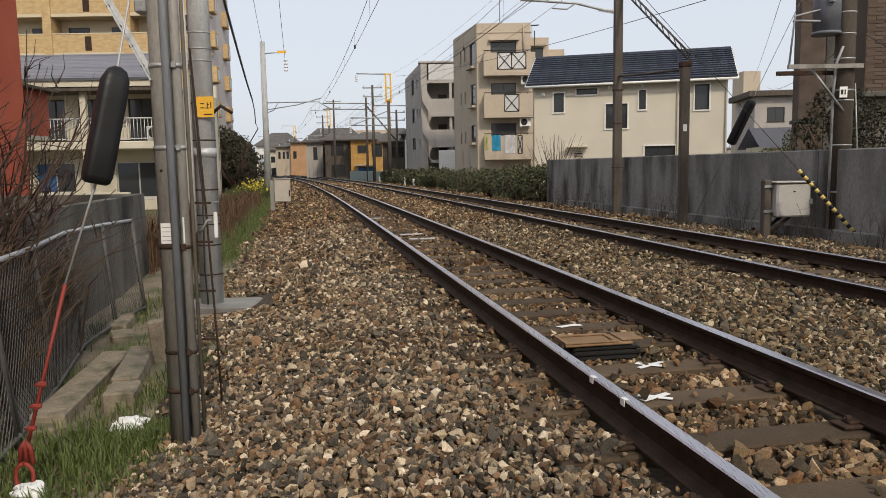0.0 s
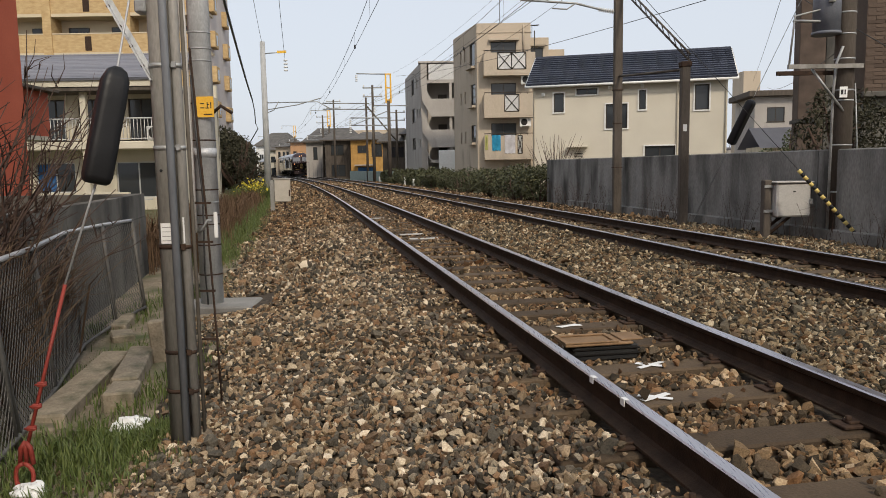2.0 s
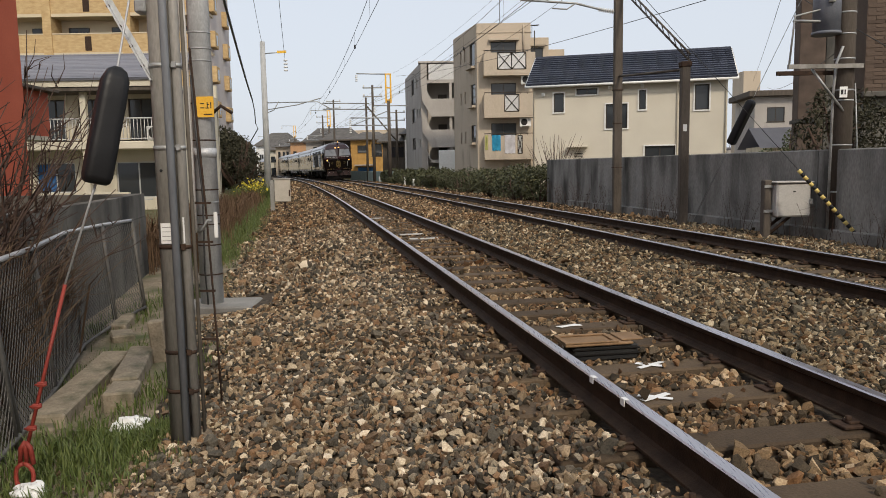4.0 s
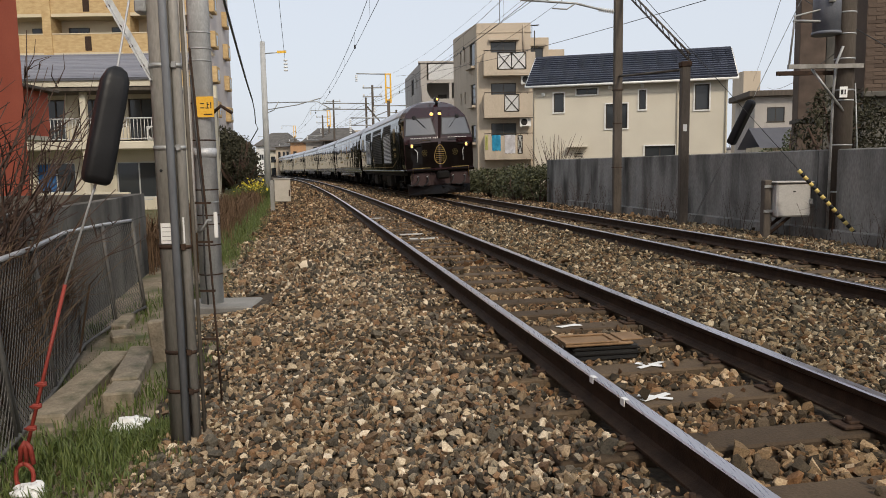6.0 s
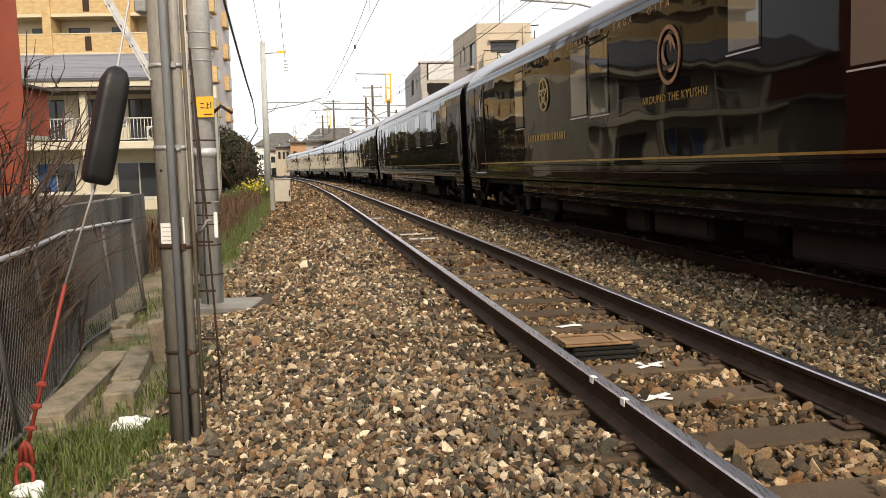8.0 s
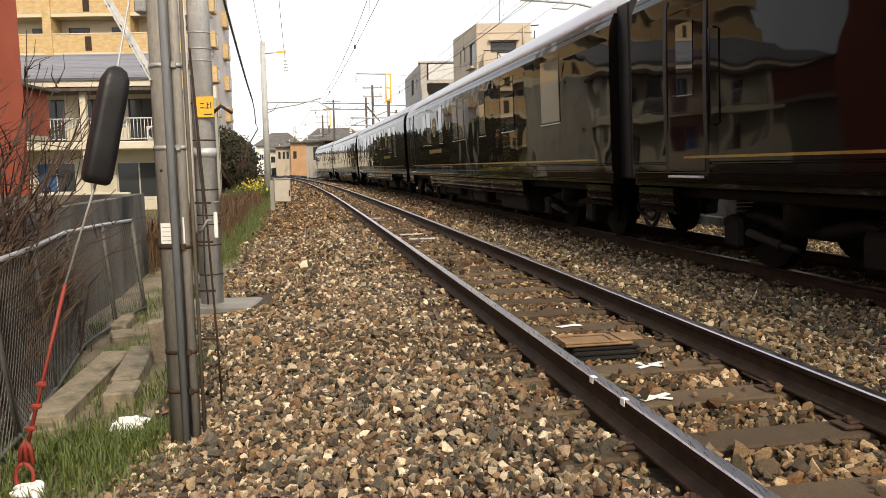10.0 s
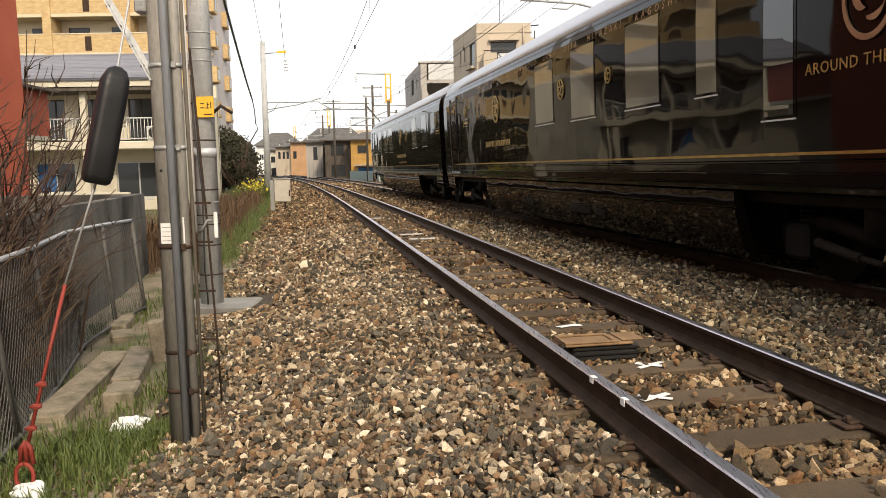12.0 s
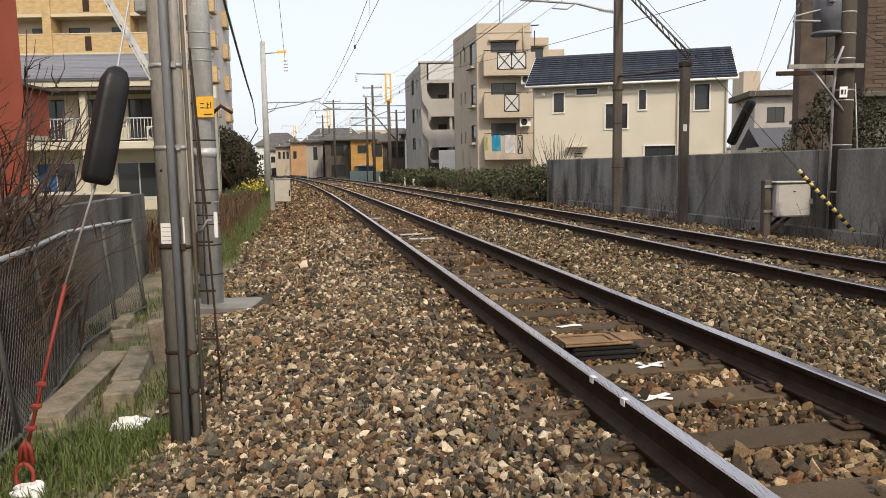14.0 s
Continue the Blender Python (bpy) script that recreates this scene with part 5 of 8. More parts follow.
def retaining_wall():
    e = thing("retaining_wall", Matrix(), "dark sooty concrete block wall behind the fence", "wall", kind="structure")
    pts = [(-3.3, 2.2), (-3.42, 4.0), (-3.55, 6.1), (-4.0, 8.8), (-4.6, 11.5)]
    for (x0, y0), (x1, y1) in zip(pts, pts[1:]):
        n = max(2, int(math.hypot(x1 - x0, y1 - y0) / 0.42))
        for k in range(n):
            a, b = Vector((x0, y0, 0)).lerp(Vector((x1, y1, 0)), k / n), Vector((x0, y0, 0)).lerp(Vector((x1, y1, 0)), (k + 1) / n)
            for row in range(4):
                z0 = -0.65 + 0.35 * row
                d = (b - a).normalized() * 0.006
                bm = bmesh.new()
                vs = []
                for q in (a + d, b - d):
                    for dx in (0, -0.16):
                        for z in (z0, z0 + 0.342):
                            vs.append(bm.verts.new((q.x + dx + random.uniform(-0.003, 0.003), q.y, z)))
                bm.faces.new((vs[0], vs[1], vs[5], vs[4]))
                bm.faces.new((vs[2], vs[3], vs[7], vs[6]))
                bm.faces.new((vs[1], vs[3], vs[7], vs[5]))
                bm.faces.new((vs[0], vs[2], vs[3], vs[1]))
                bm.faces.new((vs[4], vs[6], vs[7], vs[5]))
                bm.faces.new((vs[0], vs[2], vs[6], vs[4]))
                part("block", bm, "darkconcrete", e)
    part("end_wall", slab(-9.5, -4.62, 11.35, 11.5, -0.6, 0.74, 0.01), "darkconcrete", e)


def trough_slabs():
    """Broken lengths of concrete cable trough and their lids, lying in the earth."""
    for (x, y, z, rz, rx, L, w, h, lab) in ((-2.58, 5.2, -0.46, 8.5, 1, 1.55, 0.22, 0.14, "long grey concrete cable-trough length half sunk in earth"),
                                         (-2.19, 4.9, -0.44, 14, -2, 0.36, 0.2, 0.15, "short concrete cable-trough lid on bare earth"),
                                         (-2.38, 5.55, -0.43, 14.6, 1, 0.92, 0.19, 0.15, "concrete cable-trough lid with a paint fleck"),
                                         (-2.58, 4.5, -0.50, 24, 6, 0.42, 0.26, 0.12, "broken concrete slab corner in the grass"),
                                         (-3.3, 7.45, -0.47, 12, 2, 0.5, 0.2, 0.12, "mossy concrete block by the fence"),
                                         (-3.05, 6.9, -0.48, 30, 0, 0.3, 0.2, 0.1, "broken concrete lump on the earth")):
        bm = slab(-w / 2, w / 2, -L / 2, L / 2, -h / 2, h / 2, 0.014)
        bmesh.ops.subdivide_edges(bm, edges=bm.edges[:], cuts=2, use_grid_fill=True)
        for v in bm.verts:
            v.co += 0.008 * noise.noise_vector(v.co * 9 + Vector((x, y, 0)))
        tagged(put("concrete_slab", bm, "oldconcrete", pose(x, y, z, rx, 0, rz)), lab, "concrete slab", group="trough slabs")
    e = thing("marker_stub", pose(-2.33, 6.0, -0.55, 3, -5, 10), "weathered grey wooden stub post", "post")
    part("post", slab(-0.06, 0.06, -0.05, 0.05, 0, 0.42, 0.012), "oldconcrete", e)


def litter():
    rng = np.random.default_rng(11)
    for x, y, z, s, lab in ((-1.9, 4.34, -0.45, 0.10, "crumpled white plastic bag in the grass"), (-2.0, 3.42, -0.44, 0.075, "crumpled white plastic bag under the anchor"), (-3.0, 8.35, 0.3, 0.13, "crumpled clear plastic sheet caught behind the pole")):
        bm = bmesh.new()
        bmesh.ops.create_icosphere(bm, subdivisions=3, radius=s)
        for v in bm.verts:
            n = noise.noise(v.co * 22) + 0.6 * noise.noise(v.co * 50)
            v.co *= 1 + 0.45 * n
            v.co.z *= 0.55 if z < 0 else 1.2
        tagged(put("plastic_bag", bm, "white", pose(x, y, z, 0, 0, 40)), lab, "litter", group="litter")


def blades(name, rng, spots, count, height, material, label, category):
    """Grass in tufts: thin bent blades."""
    V, F = [], []
    for _ in range(count):
        cx, cy, cz, rx, ry = spots[rng.integers(len(spots))]
        x, y = cx + rng.normal() * rx, cy + rng.normal() * ry
        h = height * rng.uniform(0.4, 1.25)
        a, b = rng.uniform(0, 6.28), rng.uniform(0.1, 0.7)
        dx, dy, w = math.cos(a) * b * h, math.sin(a) * b * h, 0.0032 + 0.008 * h
        wx, wy = -math.sin(a) * w, math.cos(a) * w
        i = len(V)
        V += [(x - wx, y - wy, cz), (x + wx, y + wy, cz), (x + dx * 0.4 - wx * 0.8, y + dy * 0.4 - wy * 0.8, cz + h * 0.6), (x + dx * 0.4 + wx * 0.8, y + dy * 0.4 + wy * 0.8, cz + h * 0.6), (x + dx, y + dy, cz + h * (1 - 0.35 * b))]
        F += [(i, i + 1, i + 3, i + 2), (i + 2, i + 3, i + 4)]
    me = bpy.data.meshes.new(name)
    me.from_pydata(V, [], F)
    me.materials.append(M[material])
    return tagged(new(name, me), label, category, kind="stuff")


def greenery_left():
    rng = np.random.default_rng(21)
    blades("grass", rng, [(-1.72, 3.8, -0.49, 0.17, 0.25), (-1.95, 3.4, -0.51, 0.2, 0.25), (-1.85, 4.1, -0.5, 0.18, 0.16), (-1.62, 4.15, -0.48, 0.07, 0.1), (-2.15, 3.9, -0.51, 0.16, 0.25)], 5200, 0.12, "grass", "green grass round the foot of the pole", "grass")
    blades("grass", rng, [(-2.2, 5.0, -0.48, 0.25, 0.3), (-2.75, 5.9, -0.5, 0.1, 0.5), (-2.0, 5.4, -0.46, 0.08, 0.5), (-3.4, 7.6, -0.5, 0.15, 0.5), (-3.35, 8.9, -0.5, 0.2, 0.4), (-3.2, 9.9, -0.5, 0.2, 0.4), (-2.95, 8.9, -0.48, 0.1, 0.4)], 3500, 0.09, "grass", "sparse grass tufts in the earth by the fence", "grass")
    spots = []
    for s in np.arange(9, 36, 0.7):
        c = on_line(s, -3.35 - 0.35 * rng.random())
        spots.append((c.x, c.y, -0.5, 0.22, 0.4))
    blades("verge_grass", rng, spots, 14000, 0.2, "grass", "rank green grass on the verge beside the ballast", "grass")
    spots = []
    for s in np.arange(9, 36, 0.8):
        c = on_line(s, -4.1)
        spots.append((c.x, c.y, -0.5, 0.25, 0.4))
    blades("dry_stalks", rng, spots, 3500, 0.7, "dry", "dry brown stalks along the verge", "weeds")
    spots = [(on_line(s, -4.7).x, on_line(s, -4.7).y, -0.5, 0.2, 0.5) for s in np.arange(8, 26, 0.8)]
    blades("dry_stalks", rng, spots, 3000, 0.8, "dry", "tall reddish-brown dry stalks behind the verge", "weeds")
    c = on_line(35.5, -4.0)
    blades("rape_plants", rng, [(c.x, c.y + 1, -0.5, 0.35, 0.9), (c.x - 0.3, c.y - 1, -0.5, 0.3, 0.6)], 2200, 0.8, "grass", "green stems of flowering weeds", "weeds")
    V, F = [], []
    for _ in range(300):
        q = np.array([c.x + rng.normal() * 0.3 - 0.1, c.y + rng.normal() * 0.8, 0.12 + rng.normal() * 0.2])
        a, b = rng.normal(size=3) * 0.035, rng.normal(size=3) * 0.035
        i = len(V)
        V += [tuple(q - a), tuple(q + b), tuple(q + a), tuple(q - b)]
        F.append((i, i + 1, i + 2, i + 3))
    me = bpy.data.meshes.new("blossom")
    me.from_pydata(V, [], F)
    me.materials.append(M["flower"])
    tagged(new("blossom", me), "clump of small yellow blossom on green stems", "flowers", kind="stuff")
    leafy("evergreen_tree", rng, [(-13.4, 50, 1.6, 1.3, 1.3, 1.3), (-14.4, 51, 1.7, 1.3, 1.5, 1.8), (-12.6, 50, 0.5, 1.0, 1.3, 1.0), (-15.1, 49, 2.0, 0.9, 1.0, 1.2), (-12.2, 47, 0.0, 0.9, 1.3, 0.6), (-12.0, 49, 1.2, 0.5, 0.6, 0.5), (-13.0, 50, 2.9, 0.5, 0.6, 0.5)], 75, 0.11, "duskleaf", "dark evergreen tree beside the line", "tree", trunk=(-13.8, 50.5, -0.5))
    # bare thicket behind the fence
    e = thing("bare_thicket", Matrix(), "leafless brown thicket behind the chain-link fence", "bush")
    for k in range(3):
        bm = bmesh.new()
        for _ in range(150 if k else 80):
            yb = rng.uniform(2.9, 6.0)
            base = Vector((-2.6 - 0.2 * (yb - 3) + rng.normal() * 0.1 - 0.22, yb, -0.5))
            if k == 0:
                base = Vector((-3.3 + rng.normal() * 0.1, 4.3 + rng.normal() * 0.4, -0.2))
                tip = base + Vector((rng.uniform(-0.3, 0.85), rng.uniform(0.2, 1.4), rng.uniform(0.7, 2.1)))
                r = 0.0095
            else:
                tip = base + Vector((rng.normal() * 0.35, rng.normal() * 0.4, rng.uniform(0.6, 1.35)))
                r = 0.005
            mid = base.lerp(tip, 0.5) + Vector(rng.normal(size=3) * 0.09)
            tube(bm, [base, mid, tip], [r, r * 0.7, r * 0.25], 4)
            for _t in range(4):
                u = rng.uniform(0.35, 0.95)
                p = base.lerp(mid, u * 2) if u < 0.5 else mid.lerp(tip, u * 2 - 1)
                q = p + Vector((rng.normal() * 0.14 + 0.05, rng.normal() * 0.14, abs(rng.normal()) * 0.2))
                tube(bm, [p, p.lerp(q, 0.5) + Vector(rng.normal(size=3) * 0.015), q], [r * 0.5, r * 0.35, r * 0.15], 3)
        tagged(part("stem_tangle", bm, "twig" if k == 0 else "drytwig", e), kind="stuff")
    for _ in range(16):
        a = Vector((-3.12 + rng.normal() * 0.1, 5.0 + rng.normal() * 0.3, 0.35 + rng.normal() * 0.2))
        b = Vector((rng.uniform(-3.05, -2.45), 5.0 + rng.normal() * 0.35, rng.uniform(0.95, 2.05)))
        bow = a.lerp(b, 0.5) + Vector((rng.uniform(0.0, 0.16), 0, rng.uniform(-0.18, -0.02)))
        bm = tube(bmesh.new(), [a, a.lerp(bow, 0.5) + Vector(rng.normal(size=3) * 0.02), bow, bow.lerp(b, 0.5) + Vector(rng.normal(size=3) * 0.03), b], [0.011, 0.009, 0.007, 0.005, 0.0025], 5)
        for _t in range(9):
            p = bow.lerp(b, rng.uniform(-0.5, 0.95))
            q = p + Vector((rng.uniform(-0.03, 0.2), rng.normal() * 0.1, rng.uniform(0.02, 0.24)))
            tube(bm, [p, p.lerp(q, 0.5) + Vector(rng.normal(size=3) * 0.015), q], [0.004, 0.003, 0.0015], 4)
        part("bough", bm, "twig", e, "bare forked bough")
    blades("dry_undergrowth", rng, [(-2.85 - 0.17 * (y - 3), y, -0.45, 0.08, 0.25) for y in np.arange(2.6, 6.2, 0.3)], 6000, 0.95, "dry", "tangled dry undergrowth behind the fence", "weeds")


def anchor():
    """Guy wire with padded cover, red lower part and anchor eye."""
    a, b = Vector((-1.98, 3.42, -0.50)), Vector((-1.585, 3.95, 1.95))
    foot, top = Vector((-2.03, 3.46, -0.26)), Vector((-1.50, 4.02, 2.5))
    knot = Vector((-1.865, 3.62, 0.53))
    e = thing("guy_anchor", Matrix(), "guy wire with black padded cover and red anchor fittings", "guy wire", group="guy wires")
    part("wire", tube(bmesh.new(), [knot, (-1.728, 3.72, 1.02), (-1.615, 3.80, 1.60), top], 0.0055, 6), "galvbright", e, "bright stranded wire")
    part("red_wire", tube(bmesh.new(), [foot, knot], 0.009, 6), "redpaint", e, "red-painted lower wire")
    lo, hi = Vector((-1.728, 3.72, 1.02)), Vector((-1.615, 3.80, 1.60))
    d = (hi - lo).normalized()
    part("cover", tube(bmesh.new(), [lo, lo + d * 0.012, lo + d * 0.04, lo.lerp(hi, 0.35), lo.lerp(hi, 0.4), lo.lerp(hi, 0.7), hi - d * 0.07, hi - d * 0.02, hi], [0.05, 0.066, 0.073, 0.074, 0.072, 0.072, 0.068, 0.048, 0.02], 28, True), "rubber", e, "black padded plastic cover")
    for k in (0.14, 0.27, 0.40):
        c = foot.lerp(knot, k)
        bm = bmesh.new()
        box(bm, -0.02, 0.02, -0.014, 0.014, -0.012, 0.012, 0.004, Matrix.Translation(c))
        rod(bm, c + Vector((-0.028, -0.01, 0)), c + Vector((0.028, -0.01, 0)), 0.006, seg=6)
        part("wire_clip", bm, "redpaint", e)
    bm = bmesh.new()
    for dx in (-0.032, 0.0, 0.032):
        tube(bm, [foot + Vector((0, 0, 0.05)), foot + Vector((dx * 0.7, 0, 0.02)), foot + Vector((dx, 0, -0.06))], 0.012, 8)
    part("turnbuckle", bm, "redpaint", e)
    c = foot + Vector((-0.01, -0.01, -0.13))
    loop = [c + Vector((0.042 * math.sin(q) * (1 + 0.2 * math.cos(q)), 0, 0.075 * math.cos(q))) for q in np.linspace(0, 2 * math.pi, 19)]
    part("anchor_eye", tube(bmesh.new(), loop, 0.011, 8), "redpaint", e, "red iron anchor eye")
    part("anchor_rod", tube(bmesh.new(), [c + Vector((0, 0, -0.07)), c + Vector((-0.03, -0.03, -0.25))], 0.012, 8), "redpaint", e)


def old_apartments():
    e = thing("old_apartment_house", pose(-10.95, 30, 0), "aged cream two-storey apartment house with balconies and grey roof", "house")
    W = 13.0
    w2 = [(-1.95, -0.95, 2.35, 4.08), (-5.4, -4.55, 2.35, 4.08), (-4.0, -2.9, 2.35, 4.08), (-8.4, -7.2, 2.35, 4.08)]
    w1 = [(-2.6, -0.75, 0.0, 1.5), (-5.95, -4.3, 0.25, 1.5), (-8.4, -7.0, 0.25, 1.5)]
    part("wall", holed_wall(-W, 0, -0.5, 4.6, 0.2, w1 + w2), "oldwhite", e, "aged cream front wall", at=pose(0, 1.1, 0))
    for w in w1 + w2:
        sash(e, *w, y=1.2, panes=2, frame_mat="frame" if w in w2 else "alum")
    part("blue_sheet", slab(-5.88, -5.15, 1.165, 1.175, 0.32, 1.42), "cloth_blue2", e, "blue curtain behind glass")
    part("side_wall", slab(-0.2, 0, 1.3, 7, -0.5, 4.6), "oldwhite", e)
    part("balcony_slab", slab(-W, 0.1, -0.2, 1.1, 1.98, 2.3, 0.03), "oldwhite", e, "cream balcony slab")
    part("eave", slab(-W, 0.3, -0.4, 1.3, 4.25, 4.42, 0.02), "brownpole", e)
    part("fascia", slab(-W, 0.3, -0.45, -0.37, 4.42, 4.72), "oldwhite", e)
    for x in (-0.25, -3.25, -6.3, -9.3):
        part("column", slab(x - 0.11, x + 0.11, -0.1, 0.12, -0.5, 1.98), "oldwhite", e)
        part("column", slab(x - 0.11, x + 0.11, -0.1, 0.12, 2.3, 4.25), "oldwhite", e)
    for x0, x1 in ((-3.1, -0.4), (-6.15, -3.4), (-9.1, -6.45)):
        r = part("railing", tube(bmesh.new(), [(x0, -0.12, 3.2), (x1, -0.12, 3.2)], 0.03, 6), "alum", e, "white balcony railing")
        n = int((x1 - x0) / 0.14)
        for k in range(n + 1):
            x = x0 + (x1 - x0) * k / n
            part("baluster", rod(bmesh.new(), (x, -0.12, 2.35), (x, -0.12, 3.2), 0.014, seg=5), "alum", r)
        part("bottom_rail", tube(bmesh.new(), [(x0, -0.12, 2.4), (x1, -0.12, 2.4)], 0.02, 5), "alum", r)
    # roof with raised courses
    m = Matrix.Translation((-W, -0.55, 4.72)) @ Matrix.Rotation(radians(24), 4, "X")
    deck = part("roof", slab(0, W + 0.5, 0, 3.2, -0.08, 0), "roofgrey", e, "grey corrugated roof", at=m)
    for k in range(16):
        part("roof_course", slab(0, W + 0.5, 0.2 * k, 0.2 * k + 0.17, 0.002, 0.03, 0.008), "roofgrey", deck)
    part("ridge", slab(-W, 0.5, 2.25, 2.6, 5.98, 6.08, 0.03), "roofgrey", e)
    part("back_wall", slab(-W, 0, 6.9, 7.1, -0.5, 5.2), "oldwhite", e)
    part("garden_wall", slab(-9, -0.4, -3.0, -2.85, -0.5, 0.35, 0.01), "oldwhite", e)
    air_conditioner(pose(-11.5, 30.45, 2.36), "white air-conditioner outdoor unit on the old balcony")


def tan_tower():
    e = thing("apartment_tower", pose(-16.9, 57, 0), "tan tiled apartment tower with long balconies", "apartments")
    W, top = 30.0, 24.5
    part("core", slab(-W, -1.9, 1.5, 10, -0.5, top), "tanlight", e, "pale recessed wall")
    piers = [-29.5 + 6.0 * k for k in range(5)] + [-0.6]
    floor = 2.85
    for k in range(-3, 5):
        z = 9.96 + floor * k
        if z < -0.4:
            continue
        b = part("balcony", slab(-W, -0.4, 0.0, 1.5, z - 0.15, z + 0.05), "tanlight", e)
        part("parapet", slab(-W, -0.36, 0.0, 0.14, z + 0.05, z + 1.42, 0.02), "tan", b, "tan split-tile parapet")
        part("coping", slab(-W, -0.36, -0.03, 0.17, z + 1.42, z + 1.50), "tanlight", b)
        part("drip_band", slab(-W, -0.36, -0.02, 0.0, z - 0.15, z + 0.08), "tanlight", b)
        for x0, x1, n in ((-14.3, -12.8, 2), (-11.5, -9.9, 2), (-8.2, -6.6, 2), (-5.5, -3.8, 2), (-3.0, -1.2, 2)):
            win = part("window", slab(x0, x1, 1.44, 1.5, z + 0.1, z + 2.15), "frame", e)
            for j in range(n):
                w = (x1 - x0) / n
                part("pane", slab(x0 + w * j + 0.06, x0 + w * (j + 1) - 0.04, 1.425, 1.437, z + 0.2, z + 2.08), "glass", win)
        for x in (-9.63, -3.6, -21.2):
            gr = part("grating", slab(x, x + 0.48, -0.03, -0.01, z + 0.2, z + 1.25), "iron", b, "dark drain grating")
    for x in (-12.7, -6.79, -18.8, -24.9):
        part("pier", slab(x, x + 0.65, -0.1, 1.5, -0.5, top), "tan", e, "tan tiled pier")
    # flank with small bay windows
    m = Matrix.Translation((-0.35, 0.0, 0)) @ Matrix.Rotation(radians(97.5), 4, "Z")
    part("flank_wall", slab(0, 10.5, 0, 0.3, -0.5, top, 0.02), "palepink", e, "pale plain flank wall", at=m)
    for k in range(-3, 5):
        z = 7.76 + 2.6 * k
        for y0 in (0.4, 6.5):
            bay = part("bay_window", slab(y0, y0 + 1.5, -0.4, 0.0, z, z + 1.2, 0.02), "tan", e, "tan bay window", at=m)
            part("pane", slab(y0 + 0.45, y0 + 1.2, -0.412, -0.402, z + 0.2, z + 1.0), "glass", bay)


def red_building():
    e = thing("red_building", pose(-9.1, 16.5, 0), "brick-red rendered building with a lower roofed wing", "building")
    part("wall", slab(-7, 0, -11, 0, -0.5, 7.5, 0.02), "red", e, "brick-red wall")
    part("lower_wing", slab(-6, -1.35, 0.0, 3.6, 2.05, 3.2), "red", e, "lower red wing")
    part("wing_base", slab(-6, -2.1, 0.0, 3.55, -0.5, 2.05), "oldwhite", e, "cream lower wall of the wing")
    part("wing_roof", slab(-6.1, -1.1, 0.0, 3.75, 3.2, 3.28, 0.01), "brownpole", e)
    part("soffit_board", slab(-2.1, -1.35, 0.05, 3.55, 1.93, 2.05, 0.01), "oldwhite", e, "cream soffit board")
    for y in (-9, -6, -3):
        part("window", slab(0.0, 0.05, y, y + 1.4, 3.6, 4.8, 0.01), "glass", e)


def behind_camera():
    """Plain houses that close the place behind and beside the viewpoint."""
    for x, y, w, d, h, mat in ((-16, -8, 9, 9, 6.5, "red"), (-12, -28, 10, 9, 7, "oldwhite"), (4, -34, 14, 8, 6, "beige"), (-20, 5, 7, 8, 6.5, "tanlight"), (22, -16, 8, 14, 6.5, "greywall")):
        e = thing("house", pose(x, y, 0), "plain rendered house beside the line", "house")
        part("wall", slab(0, w, 0, d, -0.5, h, 0.05), mat, e)
        part("roof", slab(-0.4, w + 0.4, -0.4, d + 0.4, h, h + 0.35, 0.1), "roofgrey", e)
        for k in range(3):
            part("window", slab(w * (k + 0.5) / 3.5, w * (k + 0.5) / 3.5 + 1.4, d, d + 0.05, 1.0, 2.3), "glass", e)
            part("window", slab(w * (k + 0.5) / 3.5, w * (k + 0.5) / 3.5 + 1.4, d, d + 0.05, 3.9, 5.2), "glass", e)


def reflection_tree_row():
    rng = np.random.default_rng(41)
    # added row, mostly out of sight: the car sides mirror it, not bright sky
    for k, s in enumerate(range(50, 350, 6)):
        c = on_line(s, -6.6 - 0.6 * (k % 2))
        h = 1.3 + min(s, 130) * 0.012 + rng.uniform(-0.2, 0.3)
        blobs = [(c.x + rng.normal() * 0.4, c.y + rng.normal() * 1.4, h - 0.3 + rng.normal() * 0.25, 1.2, 2.4, h) for _ in range(3)]
        leafy("evergreen_tree", rng, blobs, 40 if s < 90 else 24, 0.17 if s < 90 else 0.26, "duskleaf", "dark evergreen tree added beside the line to darken the train's reflections", "tree", trunk=(c.x, c.y, -0.5), group="line trees")


def reflection_bend_trees():
    rng = np.random.default_rng(43)
    # added trees past the bend, only to darken what the far cars mirror
    for k, s in enumerate(range(195, 430, 8)):
        c = on_line(s, 13 + 1.5 * (k % 2))
        blobs = [(c.x + rng.normal() * 0.6, c.y + rng.normal() * 1.8, 3.0 + rng.normal() * 0.4, 1.8, 3.0, 3.6) for _ in range(3)]
        leafy("added_tall_tree", rng, blobs, 12, 0.36, "duskleaf", "tall dark tree added beyond the bend to darken the far cars' reflections", "tree", trunk=(c.x, c.y, -0.5), group="bend trees")


reflection_bend_trees()
M["conduitblue"] = surface("blue_grey_conduit", (0.13, 0.14, 0.155), (0.19, 0.2, 0.215), 5, 0.6, bump=0.1, stretch=(1, 1, 0.2))
M["conduitbrown"] = surface("brown_grey_conduit", (0.115, 0.098, 0.08), (0.165, 0.145, 0.12), 5, 0.7, bump=0.1, stretch=(1, 1, 0.2))
M["galvbright"] = surface("bright_galvanised_steel", (0.42, 0.43, 0.44), (0.54, 0.55, 0.56), 9, 0.5, 0.35, bump=0.1)
